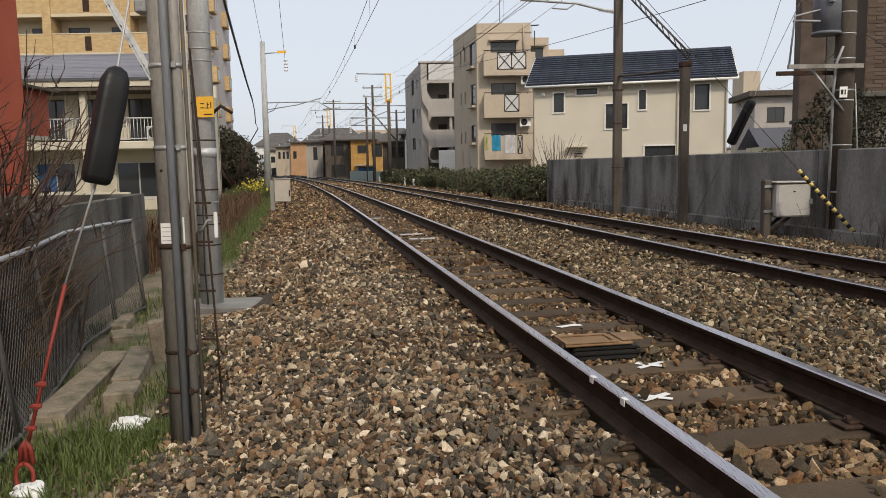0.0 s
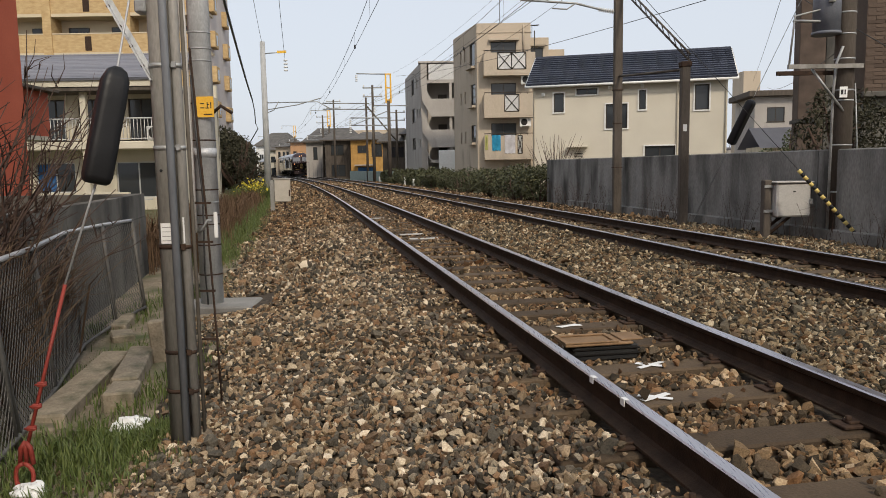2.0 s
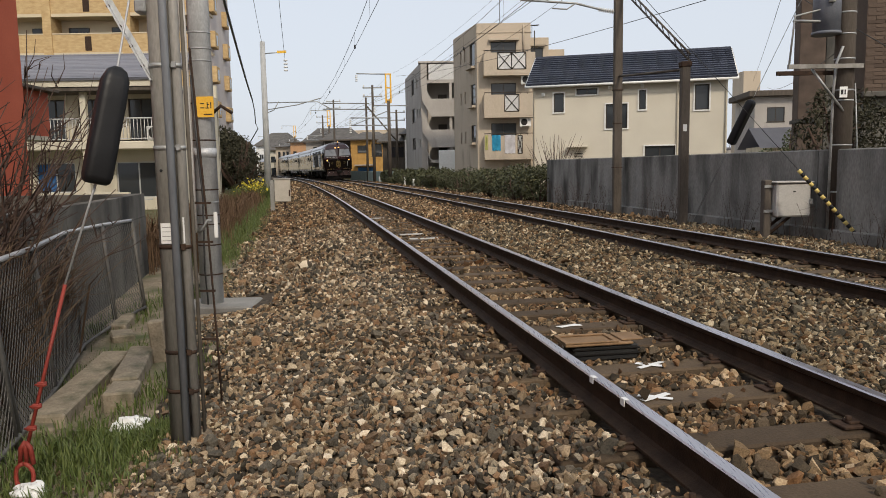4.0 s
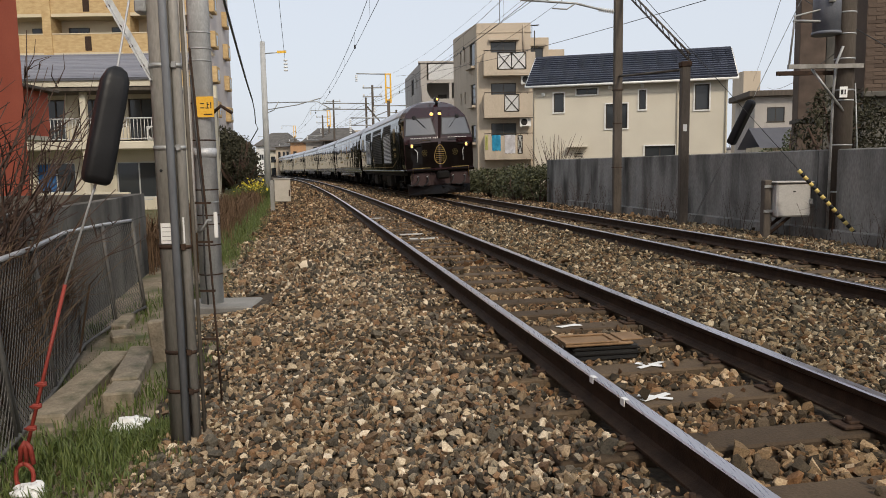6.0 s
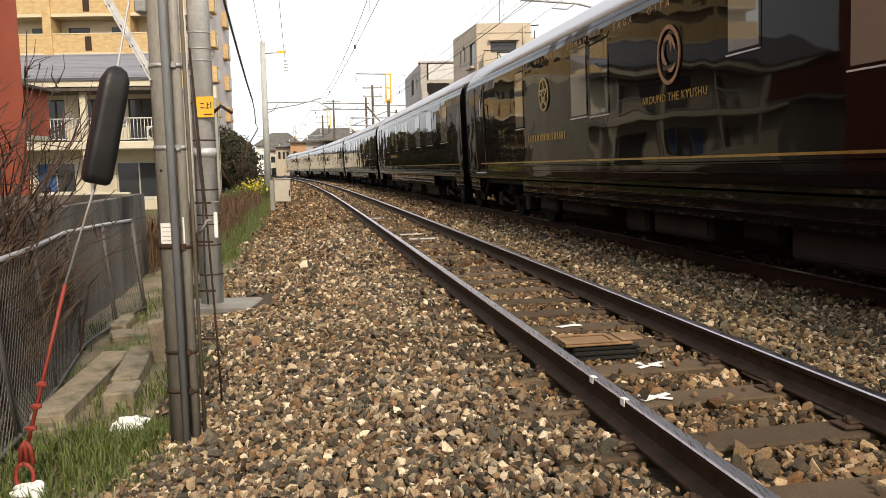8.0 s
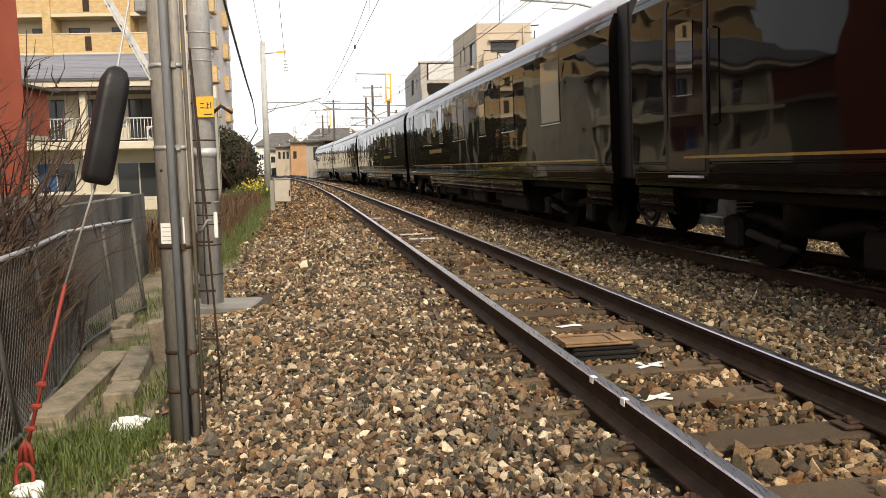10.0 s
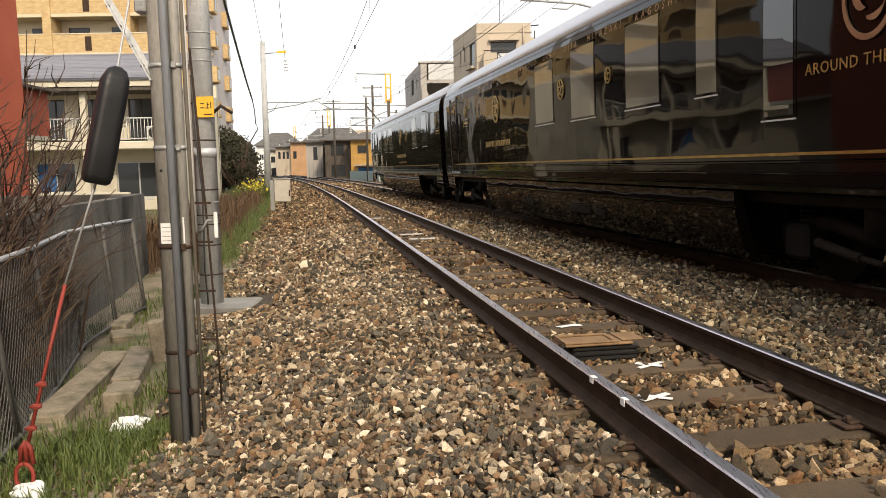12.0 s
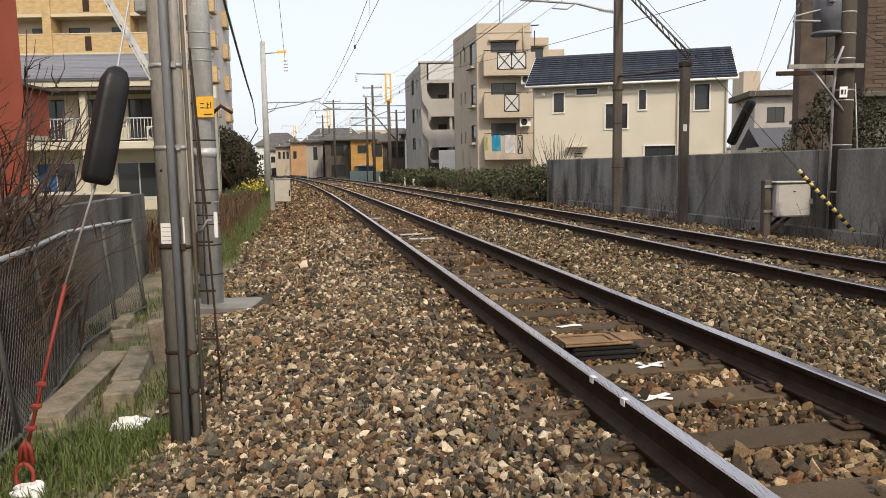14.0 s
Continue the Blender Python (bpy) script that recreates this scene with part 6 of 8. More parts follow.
M["galvpole"] = surface("mottled_galvanised_pole", (0.44, 0.45, 0.455), (0.58, 0.59, 0.595), 5, 0.55, 0.15, bump=0.1, stain=((0.34, 0.345, 0.35), 4, 0.5, 0.7), stretch=(1, 1, 0.5))
M["galvdull"] = surface("dull_galvanised_wire", (0.075, 0.07, 0.062), (0.13, 0.122, 0.11), 9, 0.6, 0.2, bump=0.1)
M["concrete2"] = surface("pale_concrete_pole", (0.36, 0.365, 0.36), (0.45, 0.455, 0.45), 3, 0.85, bump=0.1)
M["oldconcrete"] = surface("old_brownish_concrete", (0.20, 0.165, 0.12), (0.33, 0.275, 0.205), 5, 0.95, bump=0.6, bscale=50, stain=((0.09, 0.085, 0.055), 4, 0.5, 0.7))
M["cabinet2"] = surface("cream_enamel", (0.40, 0.36, 0.30), (0.48, 0.44, 0.38), 5, 0.6, bump=0.05)
M["drytwig"] = surface("dry_brown_twig", (0.10, 0.065, 0.04), (0.19, 0.13, 0.085), 6, 0.9, bump=0.1)
M["palepink"] = surface("pale_pinkish_render", (0.50, 0.45, 0.43), (0.57, 0.52, 0.49), 0.6, 0.85, bump=0.1, fine=0.15)
M["cloth_blue2"] = surface("blue_curtain", (0.03, 0.10, 0.26), (0.05, 0.15, 0.34), 6, 0.9)

near_pole()
concrete_pole()
far_pole()
relay_box()
fence()
retaining_wall()
trough_slabs()
litter()
greenery_left()
anchor()
old_apartments()
tan_tower()
red_building()
behind_camera()
reflection_tree_row()


# ---- along the line, far off ----
def simple_house(x, y, w, d, h, mat, roofmat, turn, label, holes, ridge=1.4, frame_mat="frame"):
    e = thing("house", pose(x, y, 0, 0, 0, turn), label, "house")
    part("wall", holed_wall(0, w, -0.5, h, 0.25, holes), mat, e)
    for q in holes:
        sash(e, *q, y=0.1, panes=2 if q[1] - q[0] > 1 else 1, frame_mat=frame_mat)
    part("side_wall", slab(0, 0.25, 0.25, d, -0.5, h), mat, e)
    part("side_wall", slab(w - 0.25, w, 0.25, d, -0.5, h), mat, e)
    part("back_wall", slab(0, w, d, d + 0.25, -0.5, h), mat, e)
    bm = bmesh.new()
    a = 0.6
    vs = [bm.verts.new(q) for q in ((-a, -a, h), (w + a, -a, h), (w + a, d + a, h), (-a, d + a, h), (w * 0.25, d / 2, h + ridge), (w * 0.75, d / 2, h + ridge))]
    for q in ((0, 1, 5, 4), (1, 2, 5), (2, 3, 4, 5), (3, 0, 4), (3, 2, 1, 0)):
        bm.faces.new([vs[i] for i in q])
    part("roof", bm, roofmat, e)
    part("eave_board", slab(-a, w + a, -a - 0.04, -a, h - 0.16, h), "brownpole", e)
    return e


def far_houses():
    e = simple_house(-12.1, 100, 4.4, 7, 4.9, "wood", "roofbrown", -4, "small ochre timber house with a shallow grey roof", [(0.9, 2.2, 3.1, 4.1), (2.8, 4.2, 2.6, 4.3), (0.9, 3.0, -0.3, 1.2)], 1.1)
    part("awning", slab(0.6, 3.3, -0.9, 0, 1.4, 1.55), "greywall", e)
    part("blue_shutter", slab(0.95, 2.95, 0.02, 0.05, -0.3, 1.15), "cloth_blue2", e)
    simple_house(-16.0, 103, 3.9, 8, 5.0, "brownpole", "roofbrown", -4, "brown timber house with a grey hipped roof", [(0.8, 2.6, 2.9, 4.3), (0.8, 2.8, 0.0, 1.6)], 1.8)
    e = simple_house(-19.5, 108, 6.4, 12, 5.0, "greywall", "roofbrown", 8, "grey sheet-clad workshop with tall narrow windows", [(1.0 + 1.6 * k, 1.6 + 1.6 * k, 2.4, 4.2) for k in range(3)], 2.2)
    for k in range(11):
        part("cladding_rib", slab(0.3 + 0.58 * k, 0.36 + 0.58 * k, -0.04, 0, -0.4, 2.1), "roofgrey", e)
    simple_house(-29.8, 148, 4.4, 10, 6.4, "brick3", "roofbrown", -6, "plain orange-brown building beside the line", [(0.5, 1.2, 3.2, 4.6)], 0.3)
    simple_house(-33.2, 150, 3.2, 9, 5.6, "beige", "roofbrown", -6, "beige building with small windows beside the line", [(0.5, 1.0, 3.2, 4.6), (1.4, 1.9, 3.2, 4.6), (2.2, 2.7, 3.2, 4.6)], 0.6)
    simple_house(-36.6, 158, 3.6, 8, 5.2, "cream", "roofbrown", -10, "cream house with grey roof beside the line", [(0.6, 1.6, 2.6, 3.8), (2.1, 3.0, 2.6, 3.8), (0.6, 2.4, -0.3, 1.4)], 2.2)
    simple_house(-47.5, 192, 9.0, 10, 7.2, "white", "roofbrown", -10, "white house with a steep roof far along the line", [(0.8 + 2 * k, 2.0 + 2 * k, 3.6, 5.0) for k in range(4)], 3.4, "white")
    simple_house(-6.6, 84, 3.2, 6, 4.0, "brownpole", "roofbrown", 0, "dark timber house behind the hedge", [(0.5, 2.4, 2.2, 3.4)], 1.6)
    simple_house(-3.9, 80, 3.0, 6, 4.6, "white", "roofbrown", 0, "white house behind the hedge", [(0.5, 2.0, 2.4, 3.6), (0.5, 2.2, 0.0, 1.4)], 1.2)
    e = thing("apartment_building", pose(-16.5, 142, 0), "distant beige apartment block over the roofs", "apartments")
    part("wall", slab(0, 11, 0, 8, -0.5, 8.2, 0.05), "beige", e)
    for r in range(3):
        for c in range(5):
            w = part("window", slab(0.6 + 2.1 * c, 2.2 + 2.1 * c, -0.06, 0, 1.2 + 2.5 * r, 2.5 + 2.5 * r), "frame", e)
    # low line of roofs that closes the distance
    rng = np.random.default_rng(77)
    for k in range(26):
        a = radians(-44 + 3.6 * k)
        d = 230 + 40 * rng.random()
        w, h = rng.uniform(8, 16), rng.uniform(4.5, 7.0)
        e = thing("house", pose(d * math.sin(a), d * math.cos(a), 0, 0, 0, -math.degrees(a)), "far small house on the skyline", "house", group="skyline houses")
        part("wall", slab(-w / 2, w / 2, 0, 8, -0.5, h), ("cream", "beige", "greywall", "oldwhite")[k % 4], e)
        part("roof", box(bmesh.new(), -w / 2 - 0.5, w / 2 + 0.5, -0.5, 8.5, h, h + 0.8, 0.35), "roofgrey", e)
        for c in range(3):
            part("window", slab(-w / 2 + w * (c + 0.3) / 3, -w / 2 + w * (c + 0.7) / 3, -0.05, 0, h - 2.2, h - 1.0), "glass", e)
    # boundary fence in front of the ochre house, white marker posts by the hedge
    f = thing("low_fence", Matrix(), "pale mesh fence in front of the houses", "fence")
    for k in range(10):
        c = on_line(88 - 3.0 * k, 6.9)
        part("fence_panel", slab(-0.04, 0.04, -1.45, 1.45, -0.4, 0.75, 0.01), "fencegreen", f, at=pose(c.x, c.y, 0, 0, 0, heading(88 - 3.0 * k)))
    for s, o, h in ((50, 6.2, 0.75), (46, 6.1, 0.7), (62, 6.1, 0.7)):
        c = on_line(s, o)
        e = thing("marker_post", pose(c.x, c.y, -0.4), "small white trackside marker post", "post", group="marker posts")
        part("post", slab(-0.07, 0.07, -0.07, 0.07, 0, h, 0.02), "white", e)


def wires():
    """Contact wires, messengers, droppers and feeders above the line."""
    def run(name, off, z, r, label, dip=0.0, stations=(-40, 10, 58, 106, 155, 205, 260)):
        e = thing(name, Matrix(), label, "overhead wire", group="overhead wires")
        for a, b in zip(stations, stations[1:]):
            pts = [on_line(a + (b - a) * k / 10, off, z - dip * 4 * (k / 10) * (1 - k / 10)) for k in range(11)]
            part("span", tube(bmesh.new(), pts, r, 4), "wire", e)
        return e
    for off, nm in ((0.05, "near"), (TRACK2 + 0.05, "far")):
        run("contact_wire", off, 5.12, 0.008, "dark copper contact wire over the track")
        m = run("messenger_wire", off, 6.0, 0.009, "dark messenger wire over the track", 0.55)
        for k in range(40):
            s = 2 + 5.0 * k
            ph = ((s - 10) % 48) / 48
            zz = 6.0 - 0.55 * 4 * ph * (1 - ph)
            p = on_line(s, off)
            part("dropper", tube(bmesh.new(), [(p.x, p.y, 5.12), (p.x, p.y, zz)], 0.004, 3), "wire", m)
            if k % 3 == 1:
                part("clip", rod(bmesh.new(), (p.x, p.y, 5.08), (p.x, p.y, 5.2), 0.03, seg=6), "black", m)
    for off, z, r, d in ((6.0, 7.4, 0.008, 0.7), (6.9, 7.1, 0.008, 0.8), (6.4, 8.6, 0.006, 0.6), (5.1, 6.4, 0.012, 0.5)):
        run("feeder_wire", off, z, r, "thin feeder wire along the pole line", d)
    # the black bundled cable down the left side, and its drop
    e = thing("bundled_cable", Matrix(), "black bundled cable sagging between the poles", "cable")
    a, b = Vector((-3.0, 8.3, 6.0)), Vector((-10.55, 42.3, 4.97))
    pts = [a.lerp(b, k / 24) - Vector((0, 0, 0.25 * 4 * (k / 24) * (1 - k / 24))) for k in range(25)]
    part("cable", tube(bmesh.new(), pts, 0.035, 6), "rubber", e)
    bm = bmesh.new()
    for k in range(120):
        p = a.lerp(b, k / 120) - Vector((0, 0, 0.25 * 4 * (k / 120) * (1 - k / 120)))
        tube(bm, [p + Vector((0.035, 0, 0.035)), p + Vector((-0.035, 0.05, 0)), p + Vector((0.035, 0.1, -0.035))], 0.008, 3)
    part("wrapping", bm, "rubber", e)
    part("drop", tube(bmesh.new(), [b, b + Vector((0.1, 0, -0.6)), b + Vector((0.13, 0, -1.3)), b + Vector((0.25, 0, -1.6)), b + Vector((-0.2, 0, -2.3))], 0.03, 5), "rubber", e)
    # service wires overhead
    for p, q, d in (((-2.6, 8.27, 7.9), (-9.84, 42.2, 8.0), 0.5), ((-8.6, 42.2, 7.0), (-2.0, 8.2, 8.2), 0.3), ((7.0, 13.0, 4.5), (-3.9, 66, 9.0), 0.4), ((6.6, 12.8, 6.9), (24, 58, 7.2), 0.3), ((4.85, 20.7, 8.2), (10.9, 13, 1.2), 0.0), ((7.0, 12.9, 3.1), (26, 60, 6.9), 0.4), ((7.0, 12.9, 3.3), (30, 60, 7.8), 0.4)):
        f = thing("service_wire", Matrix(), "thin dark wire strung between poles", "wire", group="service wires")
        part("span", tube(bmesh.new(), sag(p, q, d), 0.009, 4), "wire", f)


def far_pylons():
    for x, y, h in ((-31, 85, 9.0), (-13.5, 95, 10.2), (-16.5, 105, 9.0), (-6.3, 70, 9.2), (-4.6, 78, 7.5)):
        e = thing("utility_pole", pose(x, y, -0.5), "slim far utility pole with cross-arms", "utility pole", group="utility poles")
        part("pole", rod(bmesh.new(), (0, 0, 0), (0, 0, h), 0.16, 0.1, 10), "brownpole", e)
        for z in (h - 0.3, h - 1.1):
            part("crossarm", slab(-0.9, 0.9, -0.06, 0.06, z, z + 0.1), "galv", e)
            for k in (-0.8, 0.8):
                part("insulator", rod(bmesh.new(), (k, 0, z + 0.1), (k, 0, z + 0.3), 0.06, seg=8), "porcelain", e)
    e = thing("gantry", Matrix(), "light steel catenary gantry across the tracks", "gantry")
    c = on_line(75, 6.4)
    for z in (7.2, 7.8):
        part("beam", tube(bmesh.new(), [on_line(75, 2.4, z), on_line(75, 7.2, z)], 0.06, 5), "galv", e)
    part("leg", rod(bmesh.new(), on_line(75, 6.9, -0.4), on_line(75, 6.9, 8.4), 0.14, 0.1), "brownpole", e)
    part("brace", tube(bmesh.new(), [on_line(75, 6.9, 7.6), on_line(75, 10.5, 3.4)], 0.07, 4), "brownpole", e)


def track_details():
    """Fastenings, painted crosses, the detector between the rails, paint marks."""
    bm = box(bmesh.new(), -0.06, 0.06, -0.055, 0.055, 0, 0.016, 0.004)
    rod(bm, (0, 0, 0.016), (0, 0, 0.05), 0.016, 0.014, 6)
    box(bm, -0.05, 0.015, -0.03, 0.03, 0.016, 0.03, 0.004)
    me = bpy.data.meshes.new("rail_clip")
    bm.to_mesh(me)
    bm.free()
    me.materials.append(M["iron"])
    for i in range(-3, 30):
        s = SLEEPER_AT + SLEEPER_STEP * i
        for tr, top, tilt in ((0.0, -0.166, 0), (TRACK2, Z2 - 0.166, CANT2)):
            for off in (-0.566, 0.566):
                for d in (-1, 1):
                    p = on_line(s, tr + off + d * 0.10, top + (tilt if off > 0 else -tilt))
                    ob = new("rail_clip", me)
                    ob.matrix_world = pose(p.x, p.y, p.z, 0, 0, heading(s) + (0 if d > 0 else 180))
                    tagged(ob, "rusty iron rail clip bolted to a sleeper", "rail clip", group="rail clips")
    for s, o, strokes in ((0.47, 0.06, (24, -38)), (-0.13, -0.21, (24, -38)), (1.66, -0.03, (4, 24))):
        bm = bmesh.new()
        for k, a in enumerate(strokes):
            reach = 0.105 - 0.015 * k
            box(bm, -reach, reach, -0.019, 0.019, 0.001 * k, 0.003 + 0.001 * k, m=Matrix.Rotation(radians(a), 4, "Z"))
        for v in bm.verts:
            v.co += 0.006 * noise.noise_vector(v.co * 30 + Vector((s, o, 0))) * Vector((1, 1, 0)).length
        tagged(put("paint_cross", bm, "white", on_line_pose(s, o, -0.160)), "white paint cross on a sleeper" if strokes[1] < 0 else "white paint wedge on a sleeper", "paint mark", group="paint marks")
    e = thing("track_detector", on_line_pose(0.82, -0.14, -0.185, -1), "flat tan-lidded detector box between the rails", "detector box")
    part("base", slab(-0.20, 0.24, -0.10, 0.10, 0.0, 0.10, 0.01), "black", e, "black base")
    for z in (0.035, 0.07):
        part("rib", slab(-0.21, 0.25, -0.11, 0.11, z, z + 0.012, 0.004), "underframe", e)
    ld = part("lid", slab(-0.26, 0.20, -0.12, 0.12, 0.102, 0.12, 0.006), "tanlid", e, "tan plastic lid")
    bm = bmesh.new()
    for q in ((-0.26, 0.1, -0.12, -0.09), (-0.26, 0.1, 0.09, 0.12), (-0.26, -0.23, -0.09, 0.09), (0.07, 0.1, -0.09, 0.09)):
        box(bm, q[0], q[1], q[2], q[3], 0.121, 0.132, 0.003)
    part("raised_rim", bm, "tanlid", ld)
    part("side_lid", slab(0.13, 0.28, -0.09, 0.11, 0.121, 0.132, 0.004), "tanlid", e)
    for k, s in enumerate((-0.15, -0.52)):
        bm = box(bmesh.new(), -0.036, -0.012, -0.02, 0.02, 0.0005, 0.003)
        box(bm, -0.0375, -0.034, -0.022, 0.022, -0.03, 0.0)
        tagged(put("paint_mark", bm, "white", on_line_pose(s - 0.06, -0.566, 0.0)), "white paint band across the rail head", "paint mark", group="paint marks")
    for s, o in ((9.0, 0.1), (9.9, 0.05), (14.6, -0.2)):
        e = thing("track_plate", on_line_pose(s, o, -0.17), "small pale plate fixed between the rails", "plate", group="track plates")
        part("plate", slab(-0.28, 0.22, -0.06, 0.06, 0.0, 0.02, 0.004), "cabinet", e)


M["roofbrown"] = surface("weathered_brown_grey_roof", (0.085, 0.08, 0.074), (0.14, 0.13, 0.12), 1.5, 0.75, bump=0.1, fine=0.3)
M["brick3"] = surface("orange_brown_render", (0.42, 0.24, 0.13), (0.5, 0.3, 0.17), 0.8, 0.85, bump=0.1)
M["fencegreen"] = surface("pale_green_mesh", (0.26, 0.33, 0.31), (0.34, 0.42, 0.39), 3, 0.7, bump=0.1)
M["tanlid"] = surface("dusty_tan_plastic", (0.19, 0.115, 0.06), (0.27, 0.17, 0.095), 6, 0.7, bump=0.2)
far_houses()
wires()
far_pylons()
track_details()

# ---- loose stones of the ballast ----
def stone_shapes(rng, corners, count=14):
    """Angular broken stones: the hulls of a few scattered points."""
    out = []
    for _ in range(count):
        bm = bmesh.new()
        for _p in range(corners):
            q = rng.normal(size=3)
            q /= np.max(np.abs(q)) ** 0.55 * np.linalg.norm(q) ** 0.45
            bm.verts.new(Vector(q * rng.uniform(0.9, 1.05) * np.array([1.08, 0.9, 0.72])))
        hull = bmesh.ops.convex_hull(bm, input=bm.verts[:])
        bmesh.ops.delete(bm, geom=[g for g in set(hull["geom_interior"] + hull["geom_unused"]) if isinstance(g, bmesh.types.BMVert)], context="VERTS")
        bmesh.ops.triangulate(bm, faces=bm.faces[:])
        bm.verts.ensure_lookup_table()
        bm.verts.index_update()
        out.append((np.array([v.co for v in bm.verts]), np.array([[v.index for v in f.verts] for f in bm.faces])))
        bm.free()
    return out


def scatter(name, rng, s0, s1, o0, o1, density, size, material, label, keep=None):
    shapes = stone_shapes(rng, 10 if size < 0.024 else 8, 22)
    n = int((s1 - s0) * (o1 - o0) * density)
    s, o = rng.uniform(s0, s1, n), rng.uniform(o0, o1, n)
    z = np.interp(o, GZO, GZV)
    r = size * rng.lognormal(0, 0.3, n)
    ok = np.ones(n, bool)
    for off, top in ((0.0, 0.0), (TRACK2, Z2)):
        d = np.abs(o - off)
        ok &= ~(np.abs(d - 0.566) < 0.085)
        i = np.round((s - SLEEPER_AT) / SLEEPER_STEP)
        on_sleeper = (np.abs(s - SLEEPER_AT - SLEEPER_STEP * i) < 0.115) & (d < 1.0)
        ok &= ~(on_sleeper & (rng.random(n) > np.where(d > 0.66, 0.30, 0.025)))
        crib = (d < 1.0) & ~on_sleeper
        z = np.where(crib, z - 0.012, z)
        z = np.where(on_sleeper & ok, top - 0.155, z)
    if keep is not None:
        ok &= keep(s, o, rng)
    s, o, z, r = s[ok], o[ok], z[ok], r[ok]
    n = len(s)
    h = np.interp(s, _S, _head)
    px = np.interp(s, _S, _X) + o * np.cos(h)
    py = np.interp(s, _S, _Y) + o * np.sin(h)
    lump = 0.014 * np.sin(px * 2.1 + 1.3 * np.sin(py * 1.7)) * np.cos(py * 1.9) * (np.abs(o) > 1.0)
    pz = z + lump + rng.uniform(-0.5, 0.95, n) * r
    q = rng.normal(size=(n, 4))
    q /= np.linalg.norm(q, axis=1, keepdims=True)
    w, x, y, zq = q.T
    R = np.stack([1 - 2 * (y * y + zq * zq), 2 * (x * y - zq * w), 2 * (x * zq + y * w),
                  2 * (x * y + zq * w), 1 - 2 * (x * x + zq * zq), 2 * (y * zq - x * w),
                  2 * (x * zq - y * w), 2 * (y * zq + x * w), 1 - 2 * (x * x + y * y)], 1).reshape(n, 3, 3)
    kind = rng.integers(0, len(shapes), n)
    P = np.stack([px, py, pz], 1)
    VV, FF, base = [], [], 0
    for k, (sv, sf) in enumerate(shapes):
        sel = np.flatnonzero(kind == k)
        v = np.einsum("nij,nkj->nki", R[sel], sv[None] * r[sel][:, None, None]) + P[sel][:, None, :]
        FF.append((sf[None] + (base + len(sv) * np.arange(len(sel)))[:, None, None]).reshape(-1, 3))
        VV.append(v.reshape(-1, 3))
        base += len(sv) * len(sel)
    V, F = np.concatenate(VV), np.concatenate(FF)
    me = bpy.data.meshes.new(name)
    me.vertices.add(len(V))
    me.vertices.foreach_set("co", V.reshape(-1).astype(np.float32))
    me.loops.add(len(F) * 3)
    me.loops.foreach_set("vertex_index", F.reshape(-1).astype(np.int32))
    me.polygons.add(len(F))
    me.polygons.foreach_set("loop_start", (3 * np.arange(len(F))).astype(np.int32))
    me.update(calc_edges=True)
    me.validate()
    me.polygons.foreach_set("use_smooth", np.zeros(len(me.polygons), bool))
    me.materials.append(M[material])
    return tagged(new(name, me), label, "ballast", kind="stuff")


GZO = np.array(GROUND_OFF, float)
GZV = np.array([ground_z(q) for q in GROUND_OFF])
_rng = np.random.default_rng(5)


def left_edge(s, o, rng):
    """The ballast thins out towards the earth on the left."""
    edge = -2.75 + 0.25 * np.sin(s * 0.9) - np.where(s < 1.2, 0.1, 0) - 0.35 * np.clip((s - 4) / 3, 0, 1)
    pad = (s > 4.4) & (s < 5.4) & (o < -2.35)          # the pole's footing stays clear
    return (o > edge - rng.exponential(0.12, len(o))) & ~pad


LBL = "grey and tan crushed-stone ballast between and beside the tracks"


def near_bed(s, o, rng):
    """The stretch beside the viewpoint, which takes the small single stones."""
    return left_edge(s, o, rng) & (o < 2.0 + 0.95 * s)


def outer_bed(s, o, rng):
    return left_edge(s, o, rng) & ((o >= 2.0 + 0.95 * s) | (s < -1.7))


scatter("ballast_stones", _rng, -1.7, 5.0, -3.4, -0.7, 2000, 0.0188, "stone", LBL, near_bed)
scatter("ballast_stones", _rng, -1.7, 5.0, -0.7, 0.9, 1700, 0.0198, "brown_stone", LBL, near_bed)
scatter("ballast_stones", _rng, -1.7, 5.0, 0.9, 4.8, 1700, 0.0198, "grey_stone", LBL, near_bed)
scatter("ballast_stones", np.random.default_rng(8), -26.0, 3.2, -3.2, 6.0, 75, 0.055, "stone", LBL, outer_bed)
scatter("ballast_stones", _rng, 5.0, 13.0, -3.5, -0.7, 760, 0.0255, "stone", LBL, left_edge)
scatter("ballast_stones", _rng, 5.0, 13.0, -0.7, 0.9, 760, 0.0255, "brown_stone", LBL, left_edge)
scatter("ballast_stones", _rng, 5.0, 13.0, 0.9, 7.0, 760, 0.0255, "grey_stone", LBL, left_edge)
scatter("ballast_stones", _rng, 13.0, 30.0, -3.2, 7.0, 270, 0.033, "brown_stone", LBL, left_edge)
scatter("ballast_stones", _rng, 30.0, 70.0, -3.0, 7.0, 50, 0.056, "brown_stone", LBL, left_edge)

# ---- the train ----
LOCO_LEN, CAR_LEN = 17.0, 19.68
CARS = []
SIDE = [(1.41, 0.925), (1.436, 0.94), (1.438, 0.985), (1.424, 0.995), (1.424, 1.005), (1.442, 1.02), (1.444, 1.085), (1.428, 1.095), (1.428, 1.105), (1.448, 1.12), (1.449, 1.19), (1.436, 1.20), (1.436, 1.21), (1.452, 1.225), (1.455, 2.0), (1.45, 2.9), (1.425, 3.1), (1.36, 3.26)]
